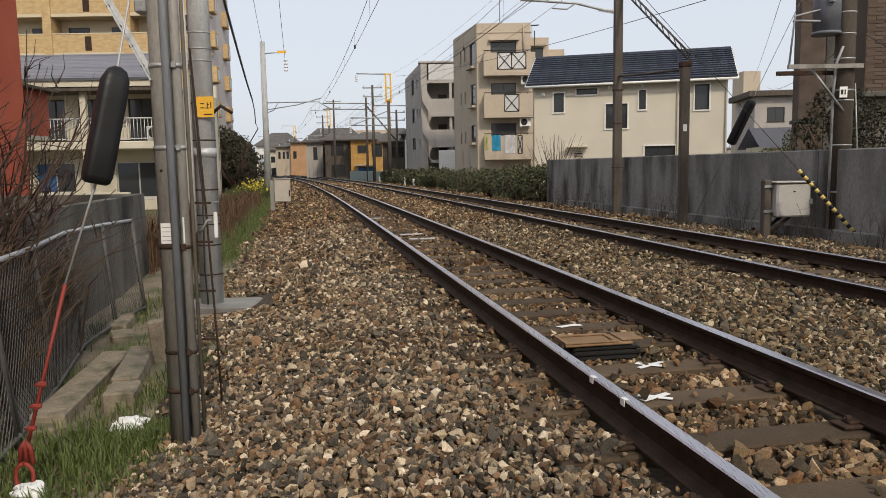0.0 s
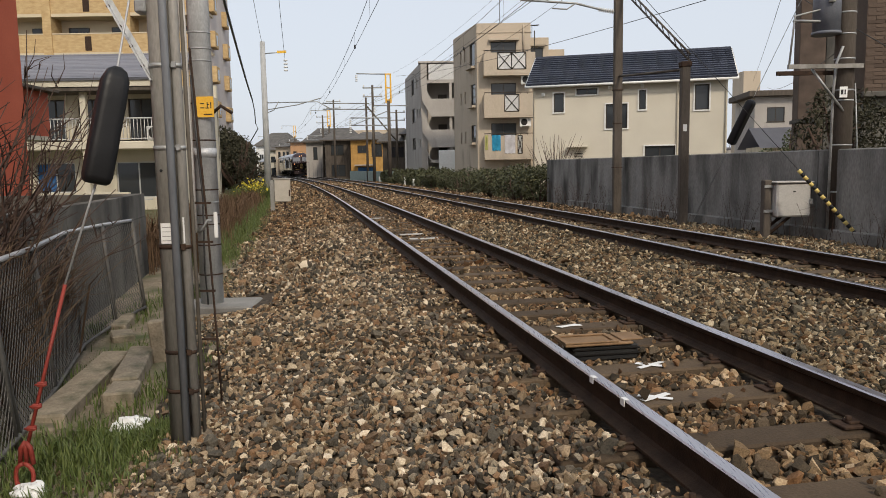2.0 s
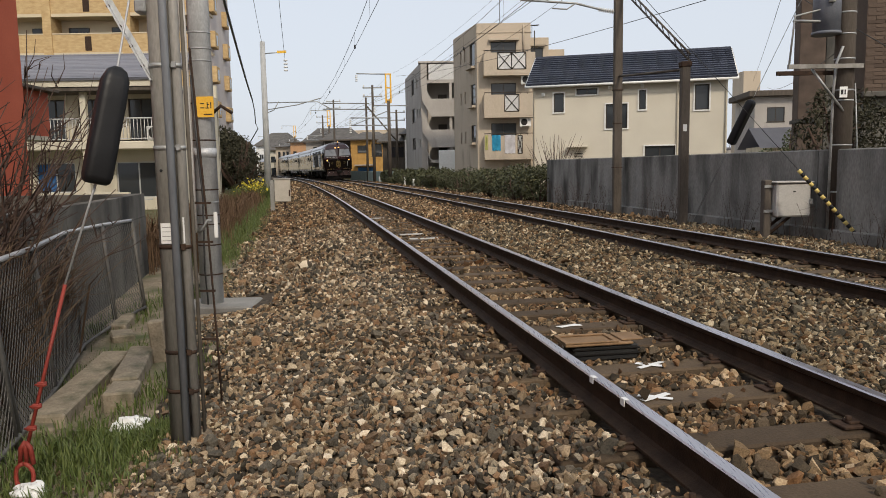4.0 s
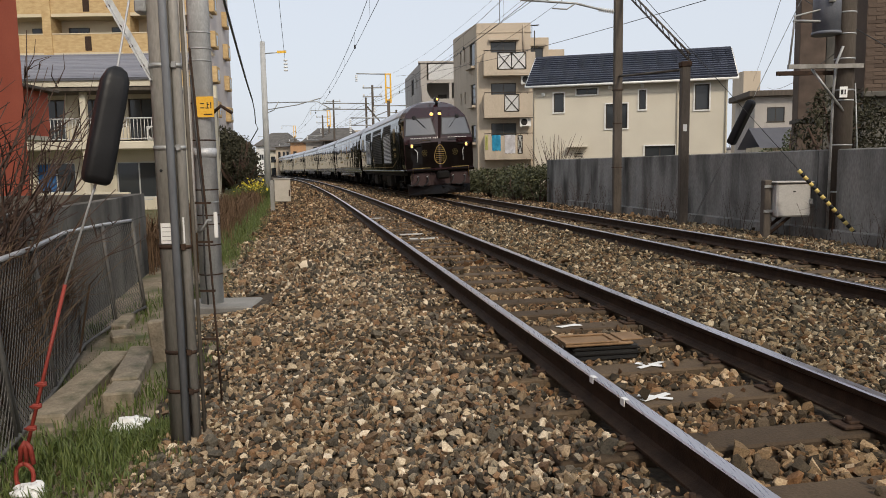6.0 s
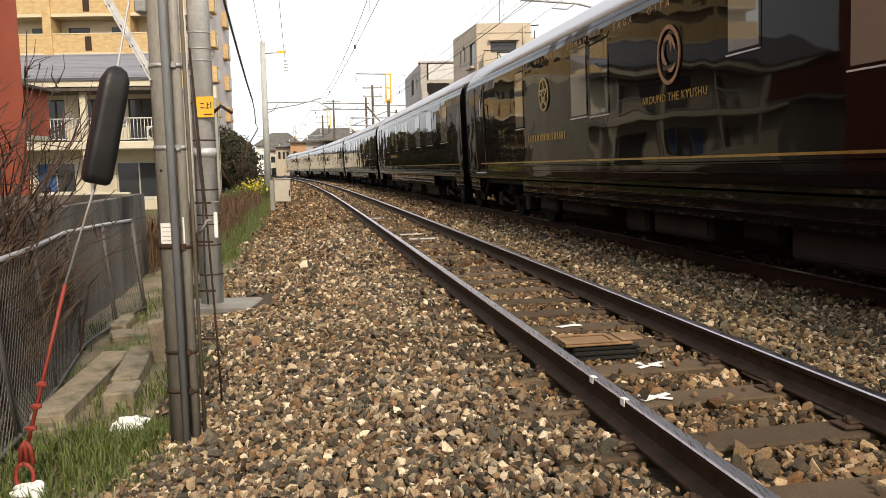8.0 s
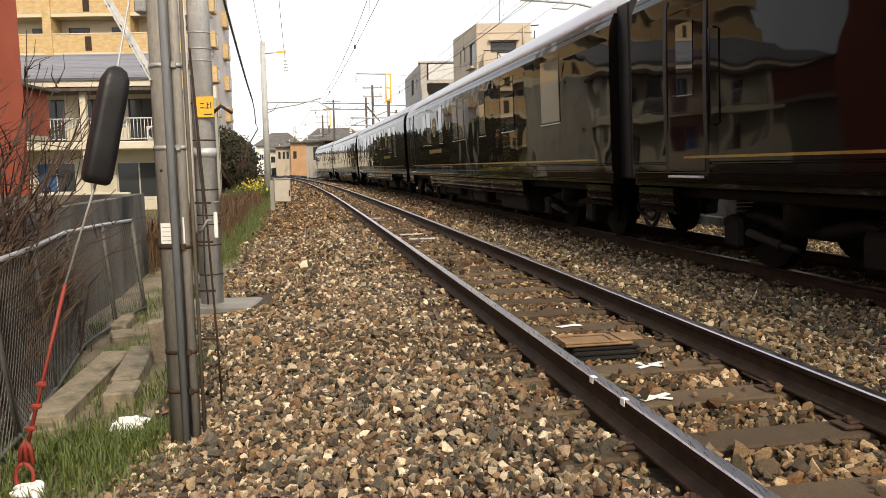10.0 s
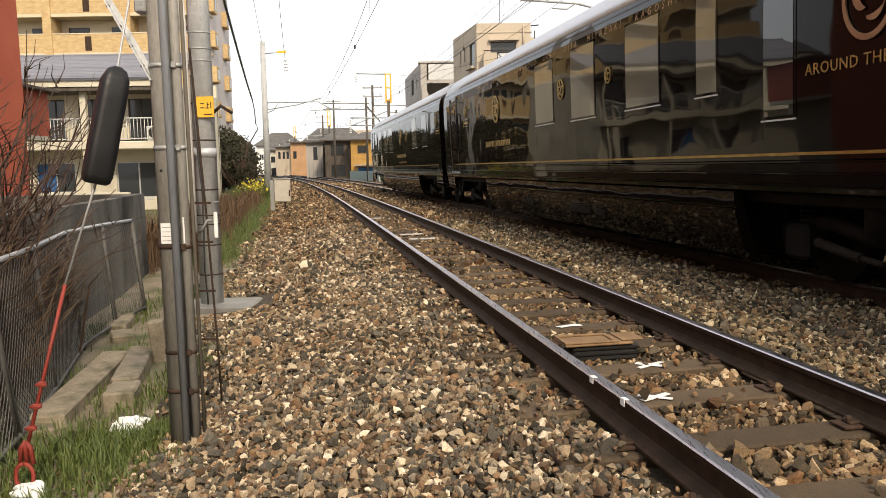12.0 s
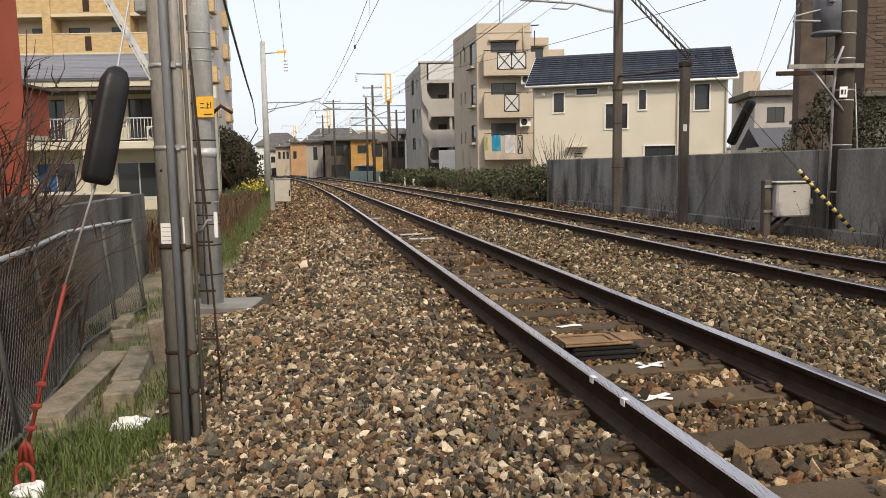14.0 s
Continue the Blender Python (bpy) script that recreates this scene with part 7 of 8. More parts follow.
ROOF = [(1.36, 3.26), (1.26, 3.42), (1.08, 3.6), (0.8, 3.76), (0.4, 3.86), (0.0, 3.89)]


def front_s(t):
    return 20.35 - 23.8 * (t - 6.25) - float(np.interp(t, [5.5, 6.5, 7.0, 7.5, 8.0, 10.5, 11.0, 11.5, 12.0, 12.5, 13.0, 13.5], [0.0, 0.75, 0.35, 0.6, 0.1, 1.7, 0.5, 0.6, 0.4, 0.3, 0.0, -0.5]))


def side_x(z):
    return float(np.interp(z, [q[1] for q in SIDE], [q[0] for q in SIDE]))


def mirror(pts):
    return pts + [(-x, z) for x, z in reversed(pts) if x > 0.001]


def shell(y0, y1, pts):
    bm = bmesh.new()
    sweep(bm, pts, [(lambda o, z, y=y: Vector((o, y, z))) for y in np.linspace(y0, y1, 9)])
    return bm


def plate(y0, y1, z0, z1, out, thick=0.012, sign=1, round_=0.0):
    """A panel on the body side, out metres proud of it, following its curve."""
    bm = bmesh.new()
    zs = np.linspace(z0, z1, 4)
    rings = []
    for d in (out - thick, out):
        for ya, k in ((y0, 0), (y1, 1)):
            rings.append([bm.verts.new((sign * (side_x(z) + d), ya, z)) for z in zs])
    a, b, c, d = rings
    for i in range(3):
        bm.faces.new((c[i], d[i], d[i + 1], c[i + 1]))
        bm.faces.new((a[i], c[i], c[i + 1], a[i + 1]))
        bm.faces.new((b[i], d[i], d[i + 1], b[i + 1]))
    bm.faces.new((a[0], b[0], d[0], c[0]))
    bm.faces.new((a[3], b[3], d[3], c[3]))
    return bm


def ring_emblem(r0, r1, tall, star=True, thick=0.014):
    """A raised oval ring with a five-pointed star inside, in the plane y-z, facing +x."""
    bm = bmesh.new()
    n = 28
    loops = []
    for r, x in ((r0, 0), (r0, thick), (r1, thick), (r1, 0)):
        loops.append([bm.verts.new((x, r * math.cos(2 * math.pi * i / n), tall * r * math.sin(2 * math.pi * i / n))) for i in range(n)])
    for a, b in zip(loops, loops[1:]):
        for i in range(n):
            bm.faces.new((a[i], a[(i + 1) % n], b[(i + 1) % n], b[i]))
    if star:
        tip = [Vector((thick, r1 * 0.97 * math.sin(4 * math.pi * i / 5), tall * r1 * 0.97 * math.cos(4 * math.pi * i / 5))) for i in range(5)]
        for i in range(5):
            a, b = tip[i], tip[(i + 1) % 5]
            w = (b - a).normalized().cross(Vector((1, 0, 0))) * r1 * 0.085
            lift = Vector((0.003 * (1 + i % 2), 0, 0))
            vs = [bm.verts.new(q + lift) for q in (a - w, b - w, b + w, a + w)]
            bm.faces.new(vs)
    return bm


def letters(word, size, depth=0.004, reach=0.0, colour="gold"):
    """The word as a mesh, in the plane y-z, read from the +x side, centred."""
    cu = bpy.data.curves.new("lettering", "FONT")
    cu.body, cu.size, cu.extrude, cu.align_x, cu.resolution_u = word, size, depth, "CENTER", 2
    ob = bpy.data.objects.new("lettering", cu)
    me = bpy.data.meshes.new_from_object(ob)
    if reach:                                  # letterspaced to the length given
        wide = max(v.co.x for v in me.vertices) - min(v.co.x for v in me.vertices)
        cu.space_character = reach / wide
        me = bpy.data.meshes.new_from_object(ob)
    bpy.data.objects.remove(ob)
    me.transform(Matrix(((0, 0, 1, 0), (1, 0, 0, 0), (0, 1, 0, 0), (0, 0, 0, 1))))
    me.materials.append(M[colour])
    return me


def bars(widths, height, gap):
    """A row of plain upright bars, in the plane y-z, facing +x."""
    bm = bmesh.new()
    total = sum(widths) + gap * (len(widths) - 1)
    y = -total / 2
    for w in widths:
        box(bm, 0, 0.006, y, y + w, -height / 2, height / 2)
        y += w + gap
    return bm


def wheelset(parent, y):
    for sx in (-1, 1):
        bm = bmesh.new()
        rod(bm, (sx * 0.50, y, 0.43), (sx * 0.535, y, 0.43), 0.455, seg=24)
        rod(bm, (sx * 0.535, y, 0.43), (sx * 0.64, y, 0.43), 0.43, seg=24)
        rod(bm, (sx * 0.64, y, 0.43), (sx * 0.66, y, 0.43), 0.2, 0.14, seg=12)
        part("wheel", bm, "underframe", parent, "dark steel flanged wheel")
    part("axle", rod(bmesh.new(), (-0.5, y, 0.43), (0.5, y, 0.43), 0.08), "underframe", parent)


def bogie(parent, yc, base=2.1):
    e = new("bogie")
    e.parent = parent
    e.location = (0, yc, 0)
    bm = bmesh.new()
    for sx in (-1, 1):
        tube(bm, [(sx * 0.92, -base / 2 - 0.35, 0.5), (sx * 0.92, -base / 2 + 0.3, 0.62), (sx * 0.92, -0.3, 0.52), (sx * 0.92, 0.3, 0.52), (sx * 0.92, base / 2 - 0.3, 0.62), (sx * 0.92, base / 2 + 0.35, 0.5)], 0.085, 8)
    box(bm, -0.9, 0.9, -0.2, 0.2, 0.5, 0.75, 0.03)
    part("bogie_frame", bm, "underframe", e, "black cast bogie frame")
    for sx in (-1, 1):
        for yy in (-base / 2, base / 2):
            part("axle_box", box(bmesh.new(), sx * 0.98 - 0.14, sx * 0.98 + 0.14, yy - 0.17, yy + 0.17, 0.26, 0.6, 0.04), "underframe", e)
            bm = bmesh.new()
            for k in range(5):
                rod(bm, (sx * 0.95, yy, 0.62 + 0.045 * k), (sx * 0.95, yy, 0.645 + 0.045 * k), 0.09, seg=10)
            part("coil_spring", bm, "underframe", e)
        bm = rod(bmesh.new(), (sx * 1.1, -0.75, 0.45), (sx * 1.1, -0.2, 0.36), 0.045)
        rod(bm, (sx * 1.1, -0.2, 0.36), (sx * 1.1, 0.05, 0.34), 0.028)
        part("damper", bm, "tankbrown", e, "dull hydraulic damper")
        bm = rod(bmesh.new(), (sx * 0.95, 0, 0.55), (sx * 0.95, 0, 0.95), 0.23, seg=16)
        part("air_spring", bm, "underframe", e)
    for yy in (-base / 2, base / 2):
        wheelset(e, yy)
    return e


def gap_end(parent, y, d):
    """Bellows and end posts where two cars meet; d: +1 at the front, -1 at the rear."""
    bm = bmesh.new()
    for k in range(4):
        a, b = sorted((y + d * 0.09 * k, y + d * (0.09 * k + 0.06)))
        box(bm, -0.62, 0.62, a, b, 1.0, 3.3, 0.02)
    part("gangway_bellows", bm, "rubber", parent, "black folded gangway bellows")
    for sx in (-1, 1):
        bm = bmesh.new()
        a, b = sorted((y - d * 0.02, y + d * 0.33))
        box(bm, sx * 1.28 - 0.035, sx * 1.28 + 0.035, a, b, 1.0, 3.35, 0.02)
        part("outer_fairing", bm, "rubber", parent, "black rubber fairing at the car end")


def handrail(parent, x, y, z0, z1, mat="alum", r=0.014):
    part("handrail", tube(bmesh.new(), [(x, y, z0), (x + 0.06, y, z0 + 0.02), (x + 0.06, y, z1 - 0.02), (x, y, z1)], r), mat, parent)


def window(parent, y0, y1, z0, z1, sign, lit=False):
    fr = part("window", plate(y0 - 0.03, y1 + 0.03, z0 - 0.03, z1 + 0.03, 0.006, 0.02, sign), "lacquer", parent)
    part("pane", plate(y0, y1, z0, z1, 0.010, 0.008, sign), "curtainpane" if lit else "traininglass", fr, "pane with a pale curtain behind it" if lit else "dark tinted glass")
    part("sill", plate(y0 - 0.03, y1 + 0.03, z0 - 0.045, z0 - 0.03, 0.02, 0.02, sign), "alum", fr, "thin bright sill")


# each car: windows (middle behind the car's front, width, sill, head, curtained), star emblems (place, radius),
# phoenix medallions with the route's lettering (place), deep skirts or shallow ones
CAR_PLANS = [
    dict(windows=[(2.8, 1.0, 1.94, 2.97, 1), (5.35, 1.1, 1.94, 2.97, 1), (7.33, 0.5, 2.3, 3.0, 1), (10.84, 0.62, 1.94, 3.0, 0), (11.63, 0.62, 1.96, 2.98, 1), (14.75, 0.5, 1.95, 2.98, 1)],
         stars=[(13.24, 0.28)], medallion=8.78, deep=False),
    dict(windows=[(2.6, 0.9, 1.94, 2.97, 1), (4.9, 0.9, 1.94, 2.97, 0), (7.1, 0.9, 1.94, 2.97, 1), (9.7, 0.55, 1.94, 2.97, 1), (10.5, 0.55, 1.94, 2.97, 0), (12.5, 0.54, 1.94, 2.97, 1), (15.3, 0.62, 1.94, 2.97, 0)],
         stars=[(13.55, 0.28), (11.5, 0.16)], medallion=0, deep=False),
    dict(windows=[(3.05, 0.62, 1.72, 2.97, 1), (4.45, 0.92, 1.94, 2.97, 0), (6.6, 0.52, 2.15, 2.96, 1), (7.7, 0.55, 2.15, 2.98, 0), (9.66, 0.85, 1.95, 2.96, 1), (11.13, 0.72, 1.6, 2.97, 1), (14.4, 0.85, 1.95, 2.96, 0)],
         stars=[(5.64, 0.28), (8.66, 0.16)], medallion=0, deep=False),
    dict(windows=[(2.8, 0.9, 1.94, 2.97, 1), (5.4, 0.9, 1.94, 2.97, 0), (7.5, 0.5, 1.94, 2.97, 1), (9.72, 0.56, 1.94, 2.97, 1), (10.5, 0.58, 1.94, 2.97, 1), (12.53, 0.54, 1.94, 2.98, 1), (14.5, 0.66, 1.94, 2.93, 1), (15.27, 0.62, 1.96, 2.9, 0)],
         stars=[(13.55, 0.28), (11.54, 0.16)], medallion=0, deep=False),
    dict(windows=[(3.05, 0.62, 1.72, 2.97, 1), (4.45, 0.92, 1.94, 2.97, 1), (6.6, 0.52, 2.15, 2.96, 0), (7.7, 0.55, 2.15, 2.98, 1), (9.66, 0.85, 1.95, 2.96, 0), (11.13, 0.72, 1.6, 2.97, 1), (12.67, 0.7, 1.7, 2.93, 1), (14.4, 0.85, 1.95, 2.96, 1)],
         stars=[(5.64, 0.28), (8.66, 0.16)], medallion=0, deep=False),
    dict(windows=[(3.9, 0.42, 1.62, 2.97, 0), (5.1, 0.38, 1.94, 2.97, 1), (6.6, 0.9, 1.94, 2.97, 1), (8.57, 0.92, 1.93, 2.97, 1), (10.35, 0.92, 1.95, 2.97, 1)],
         stars=[(13.54, 0.28), (9.48, 0.16), (7.6, 0.11), (16.5, 0.14)], medallion=2.82, deep=True),
    dict(windows=[(3.0, 0.9, 1.94, 2.95, 0), (5.0, 0.9, 1.94, 2.95, 1), (11.3, 1.05, 1.92, 2.94, 1), (13.17, 0.98, 1.95, 2.93, 1), (15.08, 1.0, 1.93, 2.94, 1), (16.9, 0.9, 1.95, 2.92, 1)],
         stars=[(8.42, 0.26), (12.28, 0.16), (0.9, 0.14), (6.9, 0.2)], medallion=0, deep=True),
]
FRIEZE = "FUKUOKA   NAGASAKI   KUMAMOTO   SAGA   OITA   MIYAZAKI   KAGOSHIMA"
SHALLOW_SKIRT = [(1.34, 0.60), (1.40, 0.615), (1.424, 0.65), (1.428, 0.70), (1.412, 0.71), (1.412, 0.72), (1.431, 0.735), (1.434, 0.80), (1.418, 0.81), (1.418, 0.82), (1.436, 0.835), (1.438, 0.915), (1.36, 0.915)]
DEEP_SKIRT = [(1.12, 0.20), (1.22, 0.215), (1.30, 0.30), (1.37, 0.47), (1.418, 0.68), (1.426, 0.74), (1.412, 0.75), (1.412, 0.76), (1.433, 0.78), (1.438, 0.915), (1.36, 0.915), (1.2, 0.35)]


def skirt(parent, y0, y1, profile, sx):
    """A length of folded side skirt under the body."""
    bm = bmesh.new()
    sweep(bm, [(sx * x, z) for x, z in profile], [(lambda o, z, y=y: Vector((o, y, z))) for y in np.linspace(y0, y1, 5)])
    return part("skirt", bm, "lacquer", parent, "dark glossy side skirt folded in beads")


def phoenix(r):
    """A raised oval ring with the plain curved shape of a bird, in the plane y-z, facing +x."""
    bm = ring_emblem(r, r * 0.86, 1.25, False)
    for a0, a1, k0, k1, w in ((0.2, 2.6, 0.55, 0.62, 0.10), (2.4, 4.4, 0.60, 0.30, 0.13), (0.4, 1.5, 0.2, 0.5, 0.10), (4.6, 5.9, 0.5, 0.66, 0.08)):
        rows = []
        for i in range(9):
            u = i / 8
            a, k = a0 + (a1 - a0) * u, (k0 + (k1 - k0) * u) * r
            t = w * r * math.sin(math.pi * (0.12 + 0.86 * u))
            rows.append([bm.verts.new((0.01, (k + d) * math.cos(a), 1.25 * (k + d) * math.sin(a))) for d in (-t, t)])
        for p, q in zip(rows, rows[1:]):
            bm.faces.new((p[0], p[1], q[1], q[0]))
    return bm


def marks(parent, turn, sgn, at, z, widths, height, gap, label="row of gold marks", colour="gold"):
    """A row of plain bars, each a piece of its own, in place of lettering."""
    e = new("name_marks")
    e.parent = parent
    e.matrix_basis = turn @ Matrix.Translation((side_x(z) + 0.004, sgn * at, z))
    y = -(sum(widths) + gap * (len(widths) - 1)) / 2
    for w in widths:
        part("mark", slab(0, 0.006, y, y + w, -height / 2, height / 2), colour, e, label)
        y += w + gap


def passenger_car(number):
    plan, last = CAR_PLANS[number], number == 6
    L = CAR_LEN - 0.7
    h = L / 2
    e = thing("passenger_car", Matrix(), "glossy black-brown sleeping car with gold trim and silver roof", "train car", group="train cars")
    part("body", shell(-h, h, mirror(SIDE)), "lacquer", e, "mirror-glossy black-brown side panels")
    part("roof", shell(-h, h, mirror(ROOF)), "trainroof", e, "silver rounded roof", smooth=True)
    for sx in (-1, 1):
        y0, y1 = -h + 4.55, h - 4.3
        sk = skirt(e, y0, y1, DEEP_SKIRT if plan["deep"] else SHALLOW_SKIRT, sx)
        if plan["deep"]:
            for at, wide in ((8.2, 0.36), (11.6, 0.5), (8.95, 0.8)) if number == 5 else ((8.2, 0.36),):
                grille = part("louvre", slab(*sorted((sx * 1.35, sx * 1.39)), CAR_LEN / 2 - at - wide / 2, CAR_LEN / 2 - at + wide / 2, 0.45, 0.68), "underframe", sk, "black skirt louvre")
                for k in range(6):
                    part("slat", slab(*sorted((sx * 1.38, sx * 1.405)), CAR_LEN / 2 - at - wide / 2, CAR_LEN / 2 - at + wide / 2, 0.465 + 0.036 * k, 0.482 + 0.036 * k), "underframe", grille)
        for a, b in ((-h + 0.1, -h + 1.0), (h - 1.0, h - 0.1)):
            skirt(e, a, b, SHALLOW_SKIRT, sx)
        part("gold_stripe", plate(-h + 1.3, h - 0.5, 1.262, 1.288, 0.006, 0.006, sx), "gold", e, "thin gold waist stripe")
        part("cantrail_strip", plate(-h + 0.02, h - 0.02, 3.19, 3.21, 0.006, 0.006, sx), "maroon", e)
        # entrance door
        dy = -h + 0.95
        door = part("door", plate(dy, dy + 0.8, 1.12, 2.98, 0.008, 0.02, sx), "maroon", e, "dark maroon entrance door")
        for ya in (dy - 0.07, dy + 0.8):
            part("door_frame", plate(ya, ya + 0.07, 1.1, 3.05, 0.02, 0.03, sx), "rubber", e)
        part("door_pane", plate(dy + 0.22, dy + 0.58, 1.95, 2.75, 0.012, 0.006, sx), "traininglass", door)
        handrail(e, sx * 1.45, dy + 1.0, 1.6, 2.6, "rubber", 0.014)
        part("step", slab(*sorted((sx * 1.40, sx * 1.50)), dy + 0.05, dy + 0.75, 1.045, 1.07, 0.005), "alum", e, "bright metal door step")
        for at, w, z0, z1, lit in plan["windows"]:
            yc = CAR_LEN / 2 - at
            window(e, yc - w / 2, yc + w / 2, z0, z1, sx, lit)
    # gilded marks, on the two sides alike
    for turn, sgn in ((Matrix(), 1), (Matrix.Rotation(math.pi, 4, "Z"), -1)):
        for at, r in plan["stars"]:
            em = part("emblem", ring_emblem(r * 0.9, r * 0.76, 1.15), "gold", e, "gilded star emblem in an oval ring")
            em.matrix_basis = turn @ Matrix.Translation((side_x(2.4) + 0.008, sgn * (CAR_LEN / 2 - at), 2.43 if at < 16 and at > 1 else 2.6))
            if last and r == 0.26:
                part("wreath", ring_emblem(r * 1.12, r * 1.02, 1.15, False), "gold", em, "beaded gold wreath")
        big = CAR_LEN / 2 - plan["stars"][0][0]
        if last:
            marks(e, turn, sgn, big, 1.68, [0.1, 0.09, 0.11, 0.09, 0.12, 0.16, 0.1, 0.11, 0.12, 0.1, 0.16, 0.05, 0.12, 0.16, 0.11, 0.1, 0.11, 0.1], 0.13, 0.02)
            marks(e, turn, sgn, big + 0.3, 1.42, [0.06] * 5 + [0.12] + [0.06] * 11, 0.06, 0.05, "row of small copper marks", "copper")
        else:
            marks(e, turn, sgn, big, 1.70, [0.06, 0.05, 0.06, 0.05, 0.07, 0.12, 0.05, 0.06, 0.07, 0.05, 0.10, 0.03, 0.07, 0.1, 0.07, 0.06, 0.07, 0.06], 0.12, 0.045)
        if plan["medallion"]:
            ym = CAR_LEN / 2 - plan["medallion"]
            md = part("medallion", phoenix(0.27), "copper", e, "copper oval medallion with a bird")
            md.matrix_basis = turn @ Matrix.Translation((side_x(2.43) + 0.008, sgn * ym, 2.45))
            rt = new("route_lettering", ROUTE_MESH)
            rt.parent = e
            rt.matrix_basis = turn @ Matrix.Translation((side_x(1.98) + 0.006, sgn * (ym + 0.05), 1.93))
        fz = new("frieze_lettering", FRIEZE_MESH)
        fz.parent = e
        fz.matrix_basis = turn @ Matrix.Translation((side_x(3.07) + 0.006, sgn * -0.5, 3.0)) @ Matrix.Rotation(radians(-7), 4, "Y")
        if number == 5 or last:
            yp = CAR_LEN / 2 - (16.5 if number == 5 else 0.75)
            bm = bmesh.new()
            for q in ((-0.27, 0.27, -0.09, -0.078), (-0.27, 0.27, 0.078, 0.09), (-0.27, -0.258, -0.078, 0.078), (0.258, 0.27, -0.078, 0.078), (-0.2, 0.2, -0.025, 0.025)):
                box(bm, 0, 0.006, *q)
            pl = part("name_plate", bm, "gold", e, "gold-framed plate with a plain bar")
            pl.matrix_basis = turn @ Matrix.Translation((side_x(2.3) + 0.005, sgn * yp, 2.31))
    # underfloor
    bm = bmesh.new()
    box(bm, -1.25, 1.25, -h + 0.3, h - 0.3, 0.8, 0.92, 0.02)
    part("underframe", bm, "underframe", e, "black underframe")
    # added filler box: blocks daylight showing through between the equipment cases
    part("centre_sill", slab(-0.8, 0.8, -4.7, 5.1, 0.28, 0.8, 0.03), "underframe", e)
    if not plan["deep"]:
        for ya, yb, x1, z0, mat in ((-4.6, -3.6, 1.2, 0.34, "underframe"), (-3.3, -1.3, 1.24, 0.40, "tankbrown"), (-0.9, -0.2, 1.15, 0.26, "tankbrown"), (0.1, 1.5, 1.22, 0.30, "tankbrown"), (1.9, 2.6, 1.1, 0.36, "underframe"), (2.9, 4.9, 1.24, 0.27, "tankbrown")):
            case = part("equipment_case", slab(-x1, x1, ya, yb, z0, 0.8, 0.04), mat, e, "dark underfloor equipment case")
            for sx in (-1, 1):
                part("case_lid", slab(*sorted((sx * x1, sx * (x1 + 0.012))), ya + 0.06, yb - 0.06, z0 + 0.06, 0.56, 0.004), mat, case)
    bogie(e, -6.75)
    bogie(e, 6.75)
    gap_end(e, h, 1)
    for sx in (-1, 1):
        for k, (dy, low) in enumerate(((0.12, 0.32), (0.3, 0.42))):
            part("jumper_hose", tube(bmesh.new(), soft([(sx * 0.85, h - dy, 0.85), (sx * 0.92, h + 0.02 - dy, low + 0.12), (sx * 0.95, h + 0.16, low), (sx * 0.92, h + 0.3, low + 0.14), (sx * 0.85, h + 0.34, 0.8)]), 0.028), "rubber", e, "sagging black jumper hose")
    if last:
        rear = part("rear_window", slab(-1.15, 1.15, -h - 0.012, -h + 0.02, 1.5, 3.15, 0.01), "traininglass", e, "wide rear observation window")
        part("rear_frame", slab(-1.25, 1.25, -h - 0.008, -h, 1.38, 3.25, 0.004), "gold", rear)
        for sx in (-1, 1):
            bm = bmesh.new()
            rod(bm, (sx * 1.1, -h - 0.04, 1.2), (sx * 1.1, -h, 1.2), 0.07)
            part("tail_lamp", bm, "redpaint", e)
    else:
        gap_end(e, -h, -1)
    return e


NOSE_Z = [1.05, 1.3, 1.7, 2.1, 2.3, 2.36, 2.7, 3.05, 3.2, 3.42, 3.6, 3.74, 3.82]
NOSE_W = [1.38, 1.41, 1.42, 1.42, 1.42, 1.42, 1.37, 1.31, 1.26, 1.12, 0.92, 0.62, 0.12]


def nose_y(x, z):
    """The locomotive's front face: upright below, raked back above the waist, bowed in plan."""
    back = float(np.interp(z, [0, 2.28, 2.36, 3.2, 3.6, 3.85], [0.0, 0.02, 0.05, 0.46, 0.8, 1.25]))
    return LOCO_LEN / 2 - back - 0.20 * (abs(x) / 1.4) ** 1.6


def nose_patch(corners, out, thick=0.012, n=6):
    """A panel lying on the front face between four (x, z) corners, going round."""
    bm = bmesh.new()
    c = [Vector(q) for q in corners]
    rows = []
    for o in (out, out - thick):
        g = []
        for j in range(n + 1):
            v = j / n
            row = []
            for i in range(n + 1):
                u = i / n
                q = c[0] * (1 - u) * (1 - v) + c[1] * u * (1 - v) + c[2] * u * v + c[3] * (1 - u) * v
                row.append(bm.verts.new((q.x, nose_y(q.x, q.y) + o, q.y)))
            g.append(row)
        rows.append(g)
    for g in rows:
        for j in range(n):
            for i in range(n):
                bm.faces.new((g[j][i], g[j][i + 1], g[j + 1][i + 1], g[j + 1][i]))
    a, b = rows
    edge = [(0, i) for i in range(n)] + [(i, n) for i in range(n)] + [(n, n - i) for i in range(n)] + [(n - i, 0) for i in range(n)]
    for (j, i), (j2, i2) in zip(edge, edge[1:] + edge[:1]):
        bm.faces.new((a[j][i], a[j2][i2], b[j2][i2], b[j][i]))
    return bm


